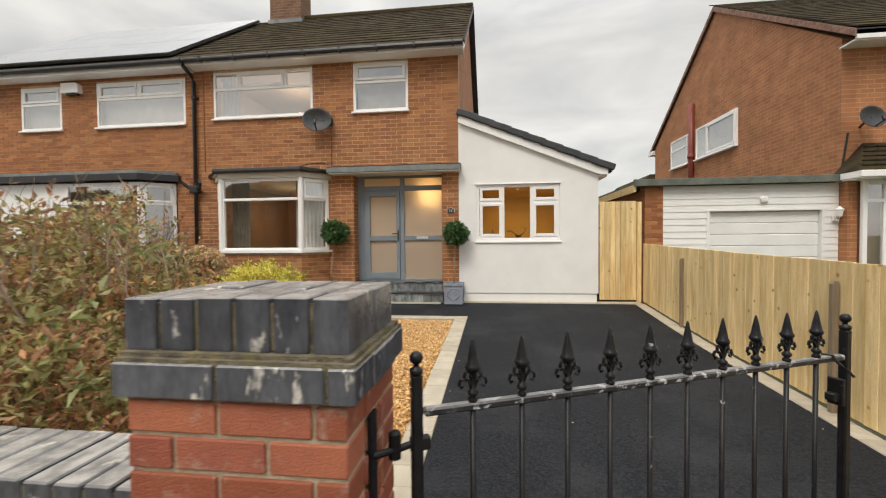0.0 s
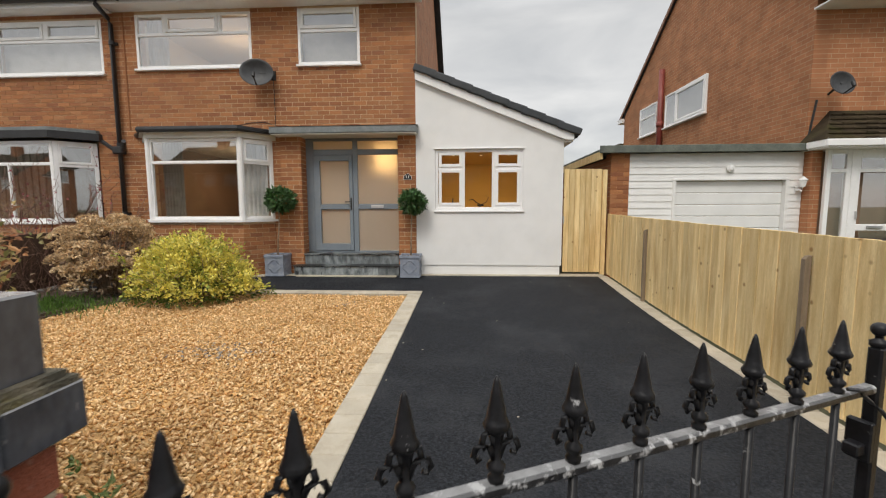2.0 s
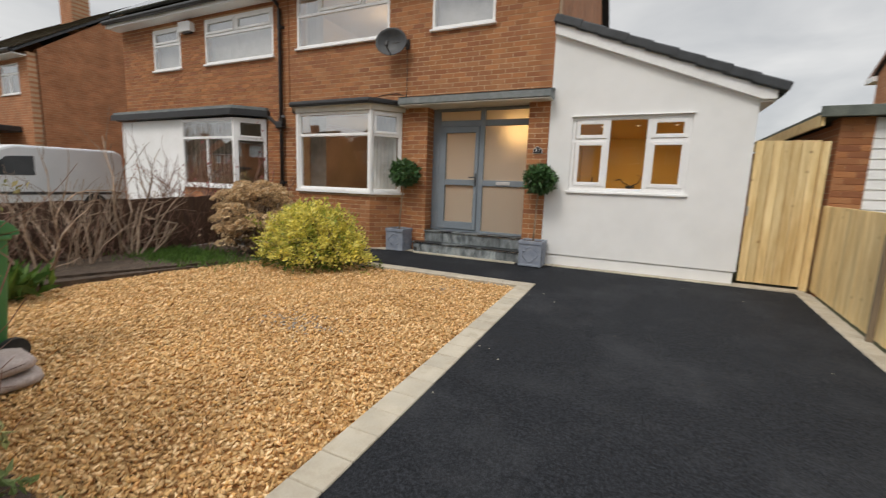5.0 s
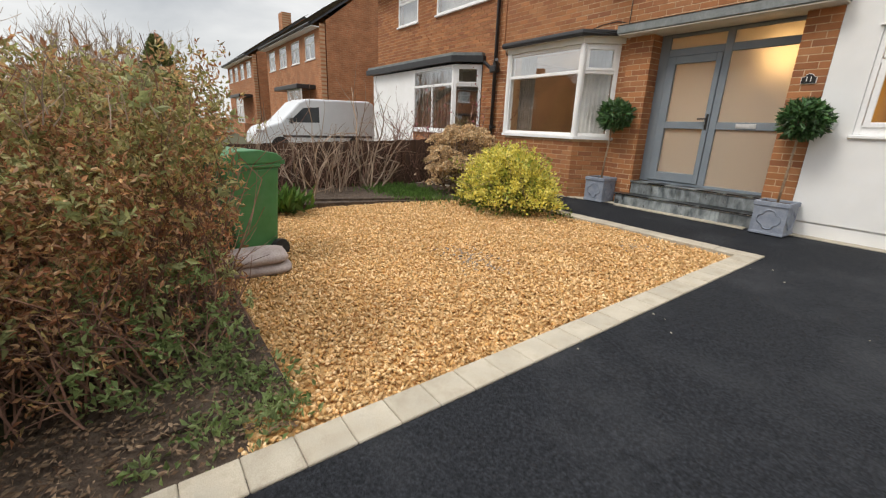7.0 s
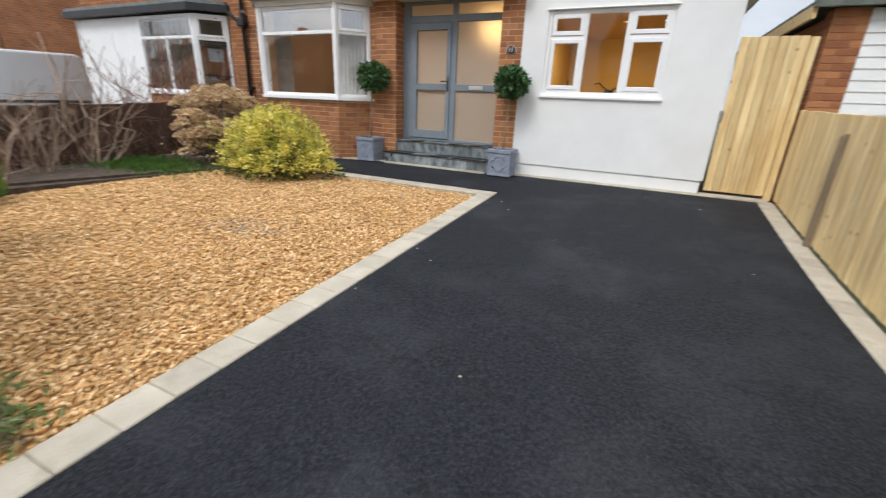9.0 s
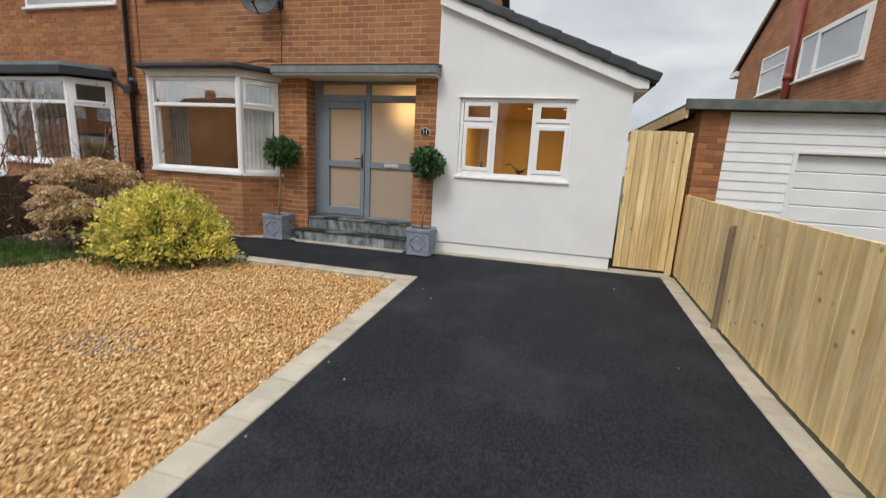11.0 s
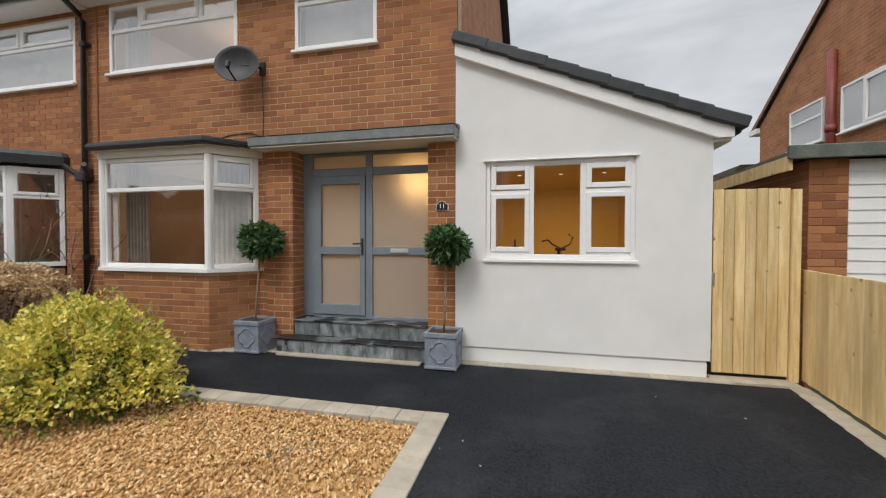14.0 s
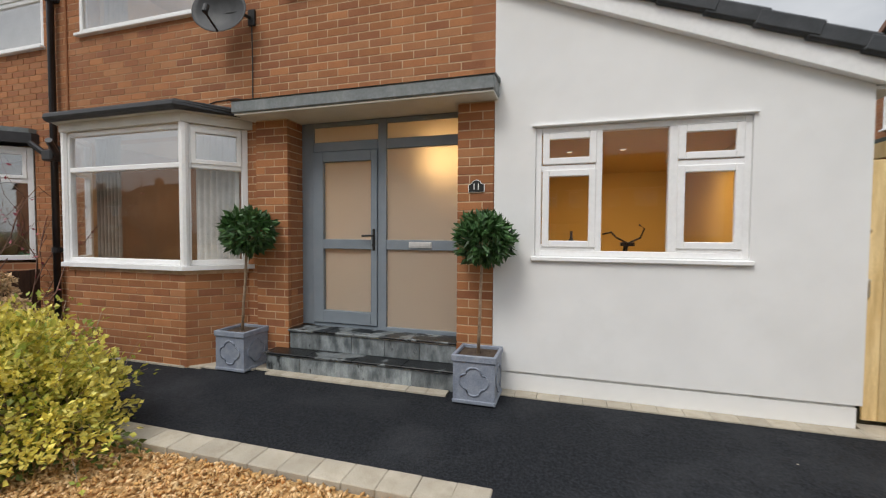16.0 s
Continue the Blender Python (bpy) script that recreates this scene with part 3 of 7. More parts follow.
b = Builder()
b.prism([(FRONT + 0.26, -0.1), (16.0, -0.1), (16.0, 5.36), (12.35, 8.14), (FRONT, 5.5), (FRONT, 2.93), (FRONT + 0.26, 2.93)], -1.18, -0.933, "x")
tagged(part("wall_gable", b, M_BRICK_SIDE), "orange brick gable end above the extension roof", "wall", kind="structure")
b = Builder()
b.box(-7.15, -6.91, FRONT + 0.27, 15.9, -0.1, 5.26)
b.box(-7.15, -1.2, 15.7, 16.0, -0.1, 5.3)
tagged(part("wall_party", b, M_DIM), "plain plastered wall between the two houses", "wall", kind="structure")

# piers each side of the porch
piers = []
for k, (x0, x1) in enumerate(((-3.66, -3.24), (-1.29, -0.935))):
    b = Builder()
    b.box(x0 + 0.006, x1 - 0.006, 8.604, 8.94, -0.1, 2.77)
    wp = tagged(part("wall_pier_%d" % (k + 1), b, M_MORTAR), "narrow orange brick pier beside the grey porch door", "wall", kind="structure")
    piers.append((wp, x0, x1))

# white extension
EXT_L, EXT_R, EXT_F = -0.93, 1.93, 8.6
KWIN = (-0.55, 1.16, 1.29, 2.47)


def ext_top(x):
    return 3.96 - 0.405 * (x + 0.93)


b = Builder()
wall_cells(b, EXT_L, EXT_R, 0.19, 2.6, [KWIN], EXT_F, EXT_F + 0.25)
b.prism([(EXT_L, 2.6), (EXT_R, 2.6), (EXT_R, ext_top(EXT_R)), (EXT_L, ext_top(EXT_L))], EXT_F, EXT_F + 0.25, "y")
tagged(part("wall_extension", b, M_RENDER, weld=True), "smooth white rendered front wall of the extension", "wall", kind="structure")
b = Builder()
b.box(EXT_L, EXT_R - 0.03, EXT_F + 0.03, EXT_F + 0.25, -0.08, 0.188)
b.box(EXT_L, EXT_R - 0.03, EXT_F + 0.012, EXT_F + 0.029, -0.05, 0.165)
tagged(part("wall_plinth", b, M_RENDER), "white painted plinth below a thin shadow line", "plinth", kind="structure")
b = Builder()
b.box(EXT_R - 0.25, EXT_R - 0.002, EXT_F + 0.252, 14.0, -0.08, 2.55)
b.box(EXT_L, EXT_R, 14.0, 14.2, -0.08, 2.55)
tagged(part("wall_extension_side", b, M_RENDER), "white rendered side wall of the extension", "wall", kind="structure")


def rooms(name, x0, x1, y0, y1, z0, z1, wall_mat, floor_mat=M_FLOORBOARD):
    w = Builder()
    w.box(x0 - 0.05, x0, y0, y1, z0, z1)
    w.box(x1, x1 + 0.05, y0, y1, z0, z1)
    w.box(x0 - 0.05, x1 + 0.05, y1, y1 + 0.05, z0, z1)
    tagged(part("wall_" + name, w, wall_mat), "plain plastered walls of the room behind the window", "wall", kind="structure")
    tagged(part("floor_" + name, Builder().box(x0 - 0.05, x1 + 0.05, y0, y1 + 0.05, z0 - 0.05, z0), floor_mat), "plain floor of the room behind the window", "floor", kind="structure")
    tagged(part("ceiling_" + name, Builder().box(x0 - 0.05, x1 + 0.05, y0, y1 + 0.05, z1, z1 + 0.05), M_CREAM if wall_mat is not M_KITCHEN else M_KITCHEN), "plain ceiling of the room behind the window", "ceiling", kind="structure")


# The unseen kitchen floor is cream to bounce lamplight up to the ceiling.
rooms("kitchen", -0.87, 1.62, 8.86, 12.6, 0.3, 2.58, M_KITCHEN, M_CREAM)
rooms("hall", -3.26, -1.24, 8.96, 12.2, 0.42, 2.72, M_CREAM)
rooms("living", -6.85, -3.4, 8.97, 12.6, 0.42, 2.76, M_DIM)
rooms("bedroom", -6.85, -3.75, 8.96, 12.4, 3.05, 5.25, M_CREAM)
rooms("landing", -3.6, -1.25, 8.96, 12.4, 3.05, 5.25, M_CREAM)


# ---- windows ----
def window(name, m, w, h, bars, cells, label, mat=M_UPVC, rim=0.055, depth=0.07, pane_mat=M_GLASS, sill=0.0, category="window", kind="structure", parent=None):
    """A window whose outer face is the plane y = 0 of m, from (0, 0) to (w, h). bars: ('v' or 'h', place, from, to, width);
    cells: panes (u0, u1, z0, z1, sash width)."""
    o = m.translation
    if parent is None:
        root = thing(name, o, label, category, kind=kind)
    else:
        root = new(name)
        root.parent = parent
        root.location = o - Vector(ORIGIN[parent.name])
        ORIGIN[root.name] = tuple(o)
    f = Builder()
    f.cbox(0, rim, 0, depth, 0, h, 0.006, m)
    f.cbox(w - rim, w, 0, depth, 0, h, 0.006, m)
    f.cbox(rim, w - rim, 0.001, depth, h - rim, h, 0.006, m)
    f.cbox(rim, w - rim, 0.001, depth, 0, rim, 0.006, m)
    for kind_, place, a, e, wd in bars:
        if kind_ == "v":
            f.cbox(place - wd / 2, place + wd / 2, 0.002, depth, a, e, 0.006, m)
        else:
            f.cbox(a, e, 0.003, depth, place - wd / 2, place + wd / 2, 0.006, m)
    part("window_frame", f, mat, root)
    for u0, u1, z0, z1, sash in cells:
        if sash:
            s = Builder()
            s.cbox(u0 - sash, u0, -0.012, 0.03, z0 - sash, z1 + sash, 0.006, m)
            s.cbox(u1, u1 + sash, -0.012, 0.03, z0 - sash, z1 + sash, 0.006, m)
            s.cbox(u0, u1, -0.011, 0.03, z0 - sash, z0, 0.006, m)
            s.cbox(u0, u1, -0.011, 0.03, z1, z1 + sash, 0.006, m)
            part("sash", s, mat, root)
        no_shadow(part("pane", Builder().box(u0 - 0.01, u1 + 0.01, 0.022, 0.028, z0 - 0.01, z1 + 0.01, m), pane_mat, root))
    if sill:
        part("window_sill", Builder().cbox(-0.03, w + 0.03, -sill, 0.05, -0.045, -0.002, 0.008, m), mat, root)
    return root


def at(x, y, z, turn=0):
    return pose(x, y, z, 0, 0, turn)


# kitchen window of the extension
window("window_1", at(-0.55, 8.625, 1.29), 1.71, 1.18,
       [("v", 0.55, 0.05, 1.13, 0.06), ("v", 1.145, 0.05, 1.13, 0.07), ("h", 0.81, 0.05, 0.52, 0.05), ("h", 0.81, 1.18, 1.66, 0.05), ("h", 0.08, 0.05, 0.52, 0.06), ("h", 0.08, 1.18, 1.66, 0.06)],
       [(0.125, 0.47, 0.145, 0.73, 0.06), (0.125, 0.47, 0.9, 1.065, 0.06), (0.6, 1.095, 0.08, 1.115, 0.0), (1.235, 1.6, 0.145, 0.73, 0.06), (1.235, 1.6, 0.9, 1.065, 0.06)],
       "white three-light casement window in the rendered wall", sill=0.06, pane_mat=M_GLASS_KITCHEN)
tagged(part("window_head", Builder().cbox(-0.58, 1.19, 8.57, 8.62, 2.472, 2.487, 0.004), M_RENDER), "thin white drip strip over the casement window", "trim", kind="structure")
# bedroom window
window("window_2", at(BED[0], FRONT - 0.005, BED[2]), 2.39, 1.05,
       [("h", 0.66, 0.05, 2.34, 0.06), ("v", 0.6, 0.66, 1.0, 0.06), ("v", 1.75, 0.66, 1.0, 0.06)],
       [(0.06, 2.33, 0.06, 0.63, 0), (0.06, 0.57, 0.69, 0.99, 0), (0.695, 1.655, 0.755, 0.955, 0.06), (1.78, 2.33, 0.69, 0.99, 0)],
       "wide white bedroom window over the bay", sill=0.06)
window("window_3", at(SMALL[0], FRONT - 0.005, SMALL[2]), 1.23, 1.06,
       [("h", 0.64, 0.05, 1.18, 0.06)],
       [(0.06, 1.17, 0.06, 0.61, 0), (0.12, 1.11, 0.74, 0.95, 0.06)],
       "small white upstairs window with a top vent", sill=0.06)

# ---- porch door and side light ----
DOOR_Y = 8.87
door = thing("door_1", (-2.25, DOOR_Y, 0.42), "blue-grey framed porch door with frosted panes, closed", "door", kind="structure")
f = Builder()
for x0, x1, z0, z1 in ((-3.25, -3.09, 0.42, 2.75), (-1.33, -1.27, 0.42, 2.75), (-2.27, -2.17, 0.42, 2.75), (-3.09, -2.27, 2.42, 2.53), (-2.17, -1.33, 2.42, 2.53), (-3.09, -2.27, 2.7, 2.75), (-2.17, -1.33, 2.7, 2.75), (-3.09, -1.33, 0.38, 0.45), (-2.17, -1.33, 1.31, 1.42)):
    f.cbox(x0, x1, DOOR_Y + (0.0 if x1 - x0 < 0.2 else 0.002), DOOR_Y + 0.07, z0, z1, 0.005)
part("door_frame", f, M_GREY_FRAME, door)
f = Builder()
for x0, x1, z0, z1 in ((-3.085, -2.955, 0.455, 2.415), (-2.35, -2.275, 0.455, 2.415), (-2.955, -2.35, 2.3, 2.415), (-2.955, -2.35, 1.31, 1.42), (-2.955, -2.35, 0.455, 0.6)):
    f.cbox(x0, x1, DOOR_Y - 0.018, DOOR_Y + 0.05, z0, z1, 0.005)
leaf = part("door_leaf", f, M_GREY_FRAME, door)
for x0, x1, z0, z1 in ((-2.955, -2.35, 0.6, 1.31), (-2.955, -2.35, 1.42, 2.3), (-2.17, -1.33, 0.45, 1.31), (-2.17, -1.33, 1.42, 2.42), (-3.09, -2.27, 2.53, 2.7), (-2.17, -1.33, 2.53, 2.7)):
    part("pane", Builder().box(x0 - 0.01, x1 + 0.01, DOOR_Y + 0.03, DOOR_Y + 0.036, z0 - 0.01, z1 + 0.01), M_FROST, door, "frosted glass pane")
h = Builder()
h.cbox(-2.325, -2.295, DOOR_Y - 0.03, DOOR_Y - 0.018, 1.3, 1.54, 0.004)
h.tube([(-2.31, DOOR_Y - 0.03, 1.465), (-2.31, DOOR_Y - 0.07, 1.465), (-2.34, DOOR_Y - 0.075, 1.465), (-2.43, DOOR_Y - 0.07, 1.462)], 0.011, 8)
h.lathe([(0.018, -0.012), (0.018, 0.004)], (-2.31, DOOR_Y - 0.034, 1.36), 10, pose(0, 0, 0, 90))
part("door_handle", h, M_BLACK, door, "black lever handle on a long plate")
h = Builder()
h.cbox(-1.9, -1.64, DOOR_Y - 0.012, DOOR_Y - 0.001, 1.335, 1.4, 0.004)
lb = part("letter_box", h, M_SATIN, door, "silver letter box")
part("letter_flap", Builder().cbox(-1.88, -1.66, DOOR_Y - 0.018, DOOR_Y - 0.0125, 1.35, 1.385, 0.004), M_SATIN, lb)
# Black strip added as the shade of the gap over the frame.
tagged(part("trim_door_head", Builder().box(-3.25, -1.28, DOOR_Y + 0.001, DOOR_Y + 0.06, 2.752, 2.8), M_BLACK), "black strip standing in for the shaded gap above the porch frame", "trim", kind="structure")

# canopy over the porch
b = Builder()
b.cbox(-3.75, -0.89, 8.33, 8.68, 2.77, 2.9, 0.012)
b.prism([(8.32, 2.902), (8.69, 2.97), (8.69, 2.905)], -3.76, -0.88, "x")
canopy = tagged(part("canopy", b, M_LEAD), "grey lead-covered flat canopy over the porch", "canopy", kind="structure")
part("soffit", Builder().box(-3.72, -0.9, 8.35, 8.88, 2.752, 2.768), M_SOFFIT, canopy, "cream painted underside")

# ---- steps of slate ----
b = Builder()
b.box(-3.37, -1.27, 8.41, 8.86, -0.05, 0.175)
b.box(-3.22, -1.3, 8.62, 8.86, 0.175, 0.39)
steps = tagged(part("porch_steps", b, M_LEAD), "two wet slate-tiled steps up to the porch door", "steps", kind="structure")
for x0, x1, y, z0, z1 in ((-3.38, -1.26, 8.4, 0.0, 0.172), (-3.23, -1.295, 8.61, 0.2, 0.388)):
    n = 5
    for i in range(n):
        a = x0 + (x1 - x0) * i / n
        part("tile", Builder().cbox(a + 0.002, a + (x1 - x0) / n - 0.002, y, y + 0.012, z0, z1, 0.002), M_SLATE, steps)
for x0, x1, y0, y1, z in ((-3.4, -1.25, 8.375, 8.615, 0.176), (-3.25, -1.29, 8.585, 8.868, 0.391)):
    n = 4
    for i in range(n):
        a = x0 + (x1 - x0) * i / n
        dy = 0.006 * rng.random()
        part("nosing", Builder().box(a + 0.01, a + (x1 - x0) / n - 0.01, y0 + 0.012, y0 + 0.02, z - 0.006, z - 0.001), M_CHROME, steps, "thin bright edging strip")
        part("tread", Builder().cbox(a + 0.002, a + (x1 - x0) / n - 0.002, y0 + dy, y1, z, z + 0.022, 0.005), M_SLATE_WET, steps)


# ---- bay window ----
def bay_window(name, x_l, x_r, front, back, splay, z_sill, z_head, label):
    """A canted bay: brick base, white frames on three sides, flat black-edged roof. Returns its brick base."""
    L, R = (x_l + splay, front), (x_r - splay, front)
    ends = [(x_l, back), L, R, (x_r, back)]
    bb = Builder().prism([(x_l + 0.01, back), (L[0] + 0.005, front + 0.005), (R[0] - 0.005, front + 0.005), (x_r - 0.01, back)], -0.1, z_sill - 0.03, "z")
    base = tagged(part("wall_" + name, bb, M_MORTAR), "low orange brick base under the bay window", "wall", kind="structure")
    root = thing("window_" + name, ((x_l + x_r) / 2, front, z_sill), label, "bay window", kind="structure")
    run = math.hypot(splay, back - front)
    nx, ny = (back - front) / run, splay / run

    def grow(k):
        """The bay's outline moved outwards by k."""
        cut = k * (1 - ny) / nx
        return [(x_l - k / nx, back), (L[0] - cut, front - k), (R[0] + cut, front - k), (x_r + k / nx, back)]

    part("window_sill", Builder().prism(grow(0.06), z_sill - 0.03, z_sill + 0.02, "z"), M_UPVC, root)
    hgt = z_head - z_sill - 0.02
    fr = Builder()
    for i in range(3):
        p, q = Vector((*ends[i], 0)), Vector((*ends[i + 1], 0))
        w = (q - p).length
        ang = math.degrees(math.atan2(q.y - p.y, q.x - p.x))
        m = pose(p.x, p.y, z_sill + 0.02, 0, 0, ang)
        tr = hgt * 0.71
        rim = 0.07
        fr.cbox(0, rim, 0, 0.07, 0, hgt, 0.008, m).cbox(w - rim, w, 0, 0.07, 0, hgt, 0.008, m)
        fr.cbox(rim, w - rim, 0.001, 0.07, 0, 0.06, 0.008, m).cbox(rim, w - rim, 0.001, 0.07, hgt - 0.06, hgt, 0.008, m)
        fr.cbox(rim, w - rim, 0.002, 0.07, tr - 0.03, tr + 0.03, 0.008, m)
        no_shadow(part("pane", Builder().box(rim - 0.01, w - rim + 0.01, 0.03, 0.036, 0.05, tr, m), M_GLASS_LOW, root))
        no_shadow(part("pane", Builder().box(rim - 0.01, w - rim + 0.01, 0.03, 0.036, tr, hgt - 0.05, m), M_GLASS_TOP, root))
        if i != 1:
            s = Builder()
            s.cbox(rim, rim + 0.05, -0.012, 0.03, tr + 0.02, hgt - 0.04, 0.006, m).cbox(w - rim - 0.05, w - rim, -0.012, 0.03, tr + 0.02, hgt - 0.04, 0.006, m)
            s.cbox(rim, w - rim, -0.011, 0.03, tr + 0.02, tr + 0.07, 0.006, m).cbox(rim, w - rim, -0.011, 0.03, hgt - 0.09, hgt - 0.04, 0.006, m)
            part("sash", s, M_UPVC, root, "white top-hung vent")
    for px, py in (L, R):
        fr.tube([(px, py + 0.01, z_sill + 0.02), (px, py + 0.01, z_head)], 0.05, 10)
    part("window_frame", fr, M_UPVC, root)
    roof = tagged(part("roof_" + name, Builder().prism(grow(0.05), z_head + 0.001, z_head + 0.1, "z").prism(grow(0.11), z_head + 0.101, z_head + 0.125, "z"), M_SOFFIT), "cream soffit of the bay roof", "roof", kind="structure")
    part("roof_sheet", Builder().prism(grow(0.12), z_head + 0.166, z_head + 0.205, "z"), M_ROOF_DARK, roof, "dark felt sheet")
    g = Builder().prism(grow(0.1), z_head + 0.127, z_head + 0.164, "z")
    g.tube([Vector((*p, z_head + 0.155)) for p in grow(0.13)], 0.056, 10)
    part("gutter", g, M_BLACK_PLASTIC, roof, "black plastic gutter")
    return base, ends


bay_base, BAY = bay_window("bay", -6.53, -3.85, 8.2, 8.69, 0.42, 1.1, 2.68, "white bay window with pale curtains and a brown room")

# ---- main roof ----
EAVE_Y, EAVE_Z, RIDGE_Y, RIDGE_Z = 8.3, 5.37, 12.35, 8.25
SLOPE = math.atan2(RIDGE_Z - EAVE_Z, RIDGE_Y - EAVE_Y)


def tiled_slope(b, x0, x1, y0, z0, pitch, run, row=0.31, col=0.3, thick=0.025):
    """Overlapping tiles up a slope that rises towards +y."""
    m0 = Matrix.Translation((0, y0, z0)) @ Matrix.Rotation(pitch, 4, "X")
    n, c = int(run / row) + 1, int((x1 - x0) / col) + 1
    for r in range(n):
        for k in range(-1, c):
            a = x0 + k * col + (col / 2 if r % 2 else 0)
            a, e = max(a, x0), min(a + col - 0.006, x1)
            if e - a > 0.03:
                m = m0 @ Matrix.Translation((0, r * row, 0.012 + 0.004 * rng.random())) @ Matrix.Rotation(-0.055, 4, "X")
                b.box(a, e, 0, row * 1.12, 0, thick, m)


b = Builder()
tiled_slope(b, -7.03, -0.78, EAVE_Y, EAVE_Z, SLOPE, (RIDGE_Y - EAVE_Y) / math.cos(SLOPE))
roof = part("roof_main", b, M_ROOF)
tagged(roof, "weathered brown concrete roof tiles with moss", "roof", kind="structure")
b = Builder()
b.prism([(EAVE_Y, EAVE_Z), (RIDGE_Y, RIDGE_Z), (16.6, EAVE_Z), (16.5, EAVE_Z - 0.06), (RIDGE_Y, RIDGE_Z - 0.08), (EAVE_Y + 0.05, EAVE_Z - 0.06)], -7.03, -0.76, "x")
part("roof_deck", b, M_ROOF_DARK, roof)
b = Builder()
b.tube([(-7.0, RIDGE_Y, RIDGE_Z + 0.0), (-0.78, RIDGE_Y, RIDGE_Z + 0.0)], 0.12, 10)
part("ridge", b, M_ROOF, roof)
b = Builder()
b.prism([(EAVE_Y + 0.02, EAVE_Z - 0.16), (RIDGE_Y, RIDGE_Z - 0.13), (RIDGE_Y, RIDGE_Z + 0.0), (EAVE_Y + 0.02, EAVE_Z + 0.0)], -0.8, -0.775, "x")
part("verge_board", b, M_UPVC, roof, "white verge board")
tagged(part("soffit_main", Builder().box(-7.03, -0.8, 8.36, 8.69, 5.25, 5.27).box(-7.03, -0.8, 8.345, 8.362, 5.25, 5.36), M_UPVC), "white soffit and fascia under the eaves", "trim", kind="structure")
g = Builder().tube([(-7.05, 8.29, 5.345), (-0.8, 8.29, 5.345)], 0.052, 10)
for i in range(8):
    x = -6.6 + i * 0.8
    g.box(x - 0.015, x + 0.015, 8.235, 8.35, 5.29, 5.395)
tagged(part("gutter_main", g, M_BLACK_PLASTIC), "black plastic gutter along the eaves", "gutter", kind="structure")

chimney = thing("chimney", (-6.52, 12.35, 7.6), "brown brick chimney stack on the ridge", "chimney", kind="structure")
part("stack", Builder().box(-7.02, -6.02, 12.0, 12.7, 7.6, 9.5), M_STACK, chimney)
part("flashing", Builder().box(-7.06, -5.98, 11.95, 12.75, 8.0, 8.12), M_LEAD, chimney)
for x in (-6.78, -6.26):
    part("chimney_pot", Builder().lathe([(0.13, 9.5), (0.11, 9.85), (0.13, 9.9)], (x, 12.35, 0), 12), M_RED_PIPE, chimney)

# extension roof: tiles stepping down to the side
b = Builder()
ang = math.atan(0.405)
ms = Matrix.Translation((EXT_L, 0, 4.0)) @ Matrix.Rotation(ang, 4, "Y")
run = (2.15 - EXT_L) / math.cos(ang)
n = 9
for r in range(n):
    a = run * r / n
    for k in range(14):
        y = 8.46 + k * 0.38 + 0.006 * (r % 2)
        m = ms @ Matrix.Translation((a, 0, 0.035)) @ Matrix.Rotation(-0.045, 4, "Y")
        b.cbox(-0.02, run / n + 0.07, y, y + 0.378, -0.1, 0.032, 0.016, m)
ext_roof = tagged(part("roof_extension", b, M_ROOF_DARK), "dark grey interlocking tiles on the lean-to roof", "roof", kind="structure")
part("bargeboard", Builder().prism([(EXT_L + 0.002, 3.975), (2.1, 2.75), (2.1, 2.615), (1.95, 2.615), (EXT_L + 0.002, 3.78)], 8.52, 8.598, "y"), M_UPVC, ext_roof, "white bargeboard")
part("roof_deck", Builder().prism([(EXT_L, 3.99), (2.13, 2.76), (2.08, 2.72), (EXT_L, 3.93)], 8.6, 13.9, "y"), M_ROOF_DARK, ext_roof)
part("gutter", Builder().tube([(2.16, 8.62, 2.7), (2.16, 13.9, 2.7)], 0.045, 10), M_BLACK_PLASTIC, ext_roof, "black plastic gutter")
part("soffit", Builder().box(1.932, 2.1, 8.6, 13.9, 2.585, 2.613), M_UPVC, ext_roof)


# ---- close-boarded fence ----
def fence_line(y):
    """The fence's foot, bowing gently inwards between the gate and the garage."""
    return 2.65 + 0.15 * max(0.0, (y - 5.0) / 3.5) ** 1.4


fence = thing("fence", (2.66, 4.2, lie(4.2)), "pale new close-boarded timber fence beside the driveway", "fence")
y, k = -0.3, 0
board_w = 0.118
while y < 8.6:
    top = 1.125 + (y - 3.3) * 0.0155 + 0.006 * (rng.random() - 0.5)
    foot = lie(y) + 0.035
    lean = 0.5 * (rng.random() - 0.5)
    m = pose(fence_line(y) + 0.015 + 0.006 * (k % 2) + 0.004 * rng.random(), y + board_w / 2, foot, lean, 0, 2.0 * (rng.random() - 0.5))
    part("board", Builder().cbox(-0.011, 0.011, -board_w / 2 + 0.001, board_w / 2 - 0.001, 0, top - foot, 0.003, m), M_FENCE, fence)
    y += board_w
    k += 1
for z in (0.25, 0.85):
    ys = [-0.3, 5.0, 6.0, 7.0, 7.8, 8.6]
    part("rail", Builder().prism([(fence_line(v) + 0.034, v) for v in ys] + [(fence_line(v) + 0.08, v) for v in ys[::-1]], z, z + 0.08, "z"), M_FENCE, fence)
for yp, hp in ((6.57, 0.98), (3.62, 0.94), (0.75, 0.95)):
    xp = fence_line(yp)
    part("post", Builder().prism([(xp - 0.045, lie(yp)), (xp, lie(yp)), (xp, hp + 0.03), (xp - 0.025, hp + 0.025), (xp - 0.045, hp)], yp - 0.02, yp + 0.02, "y"), M_POST, fence, "weathered brown post with a slanted top")

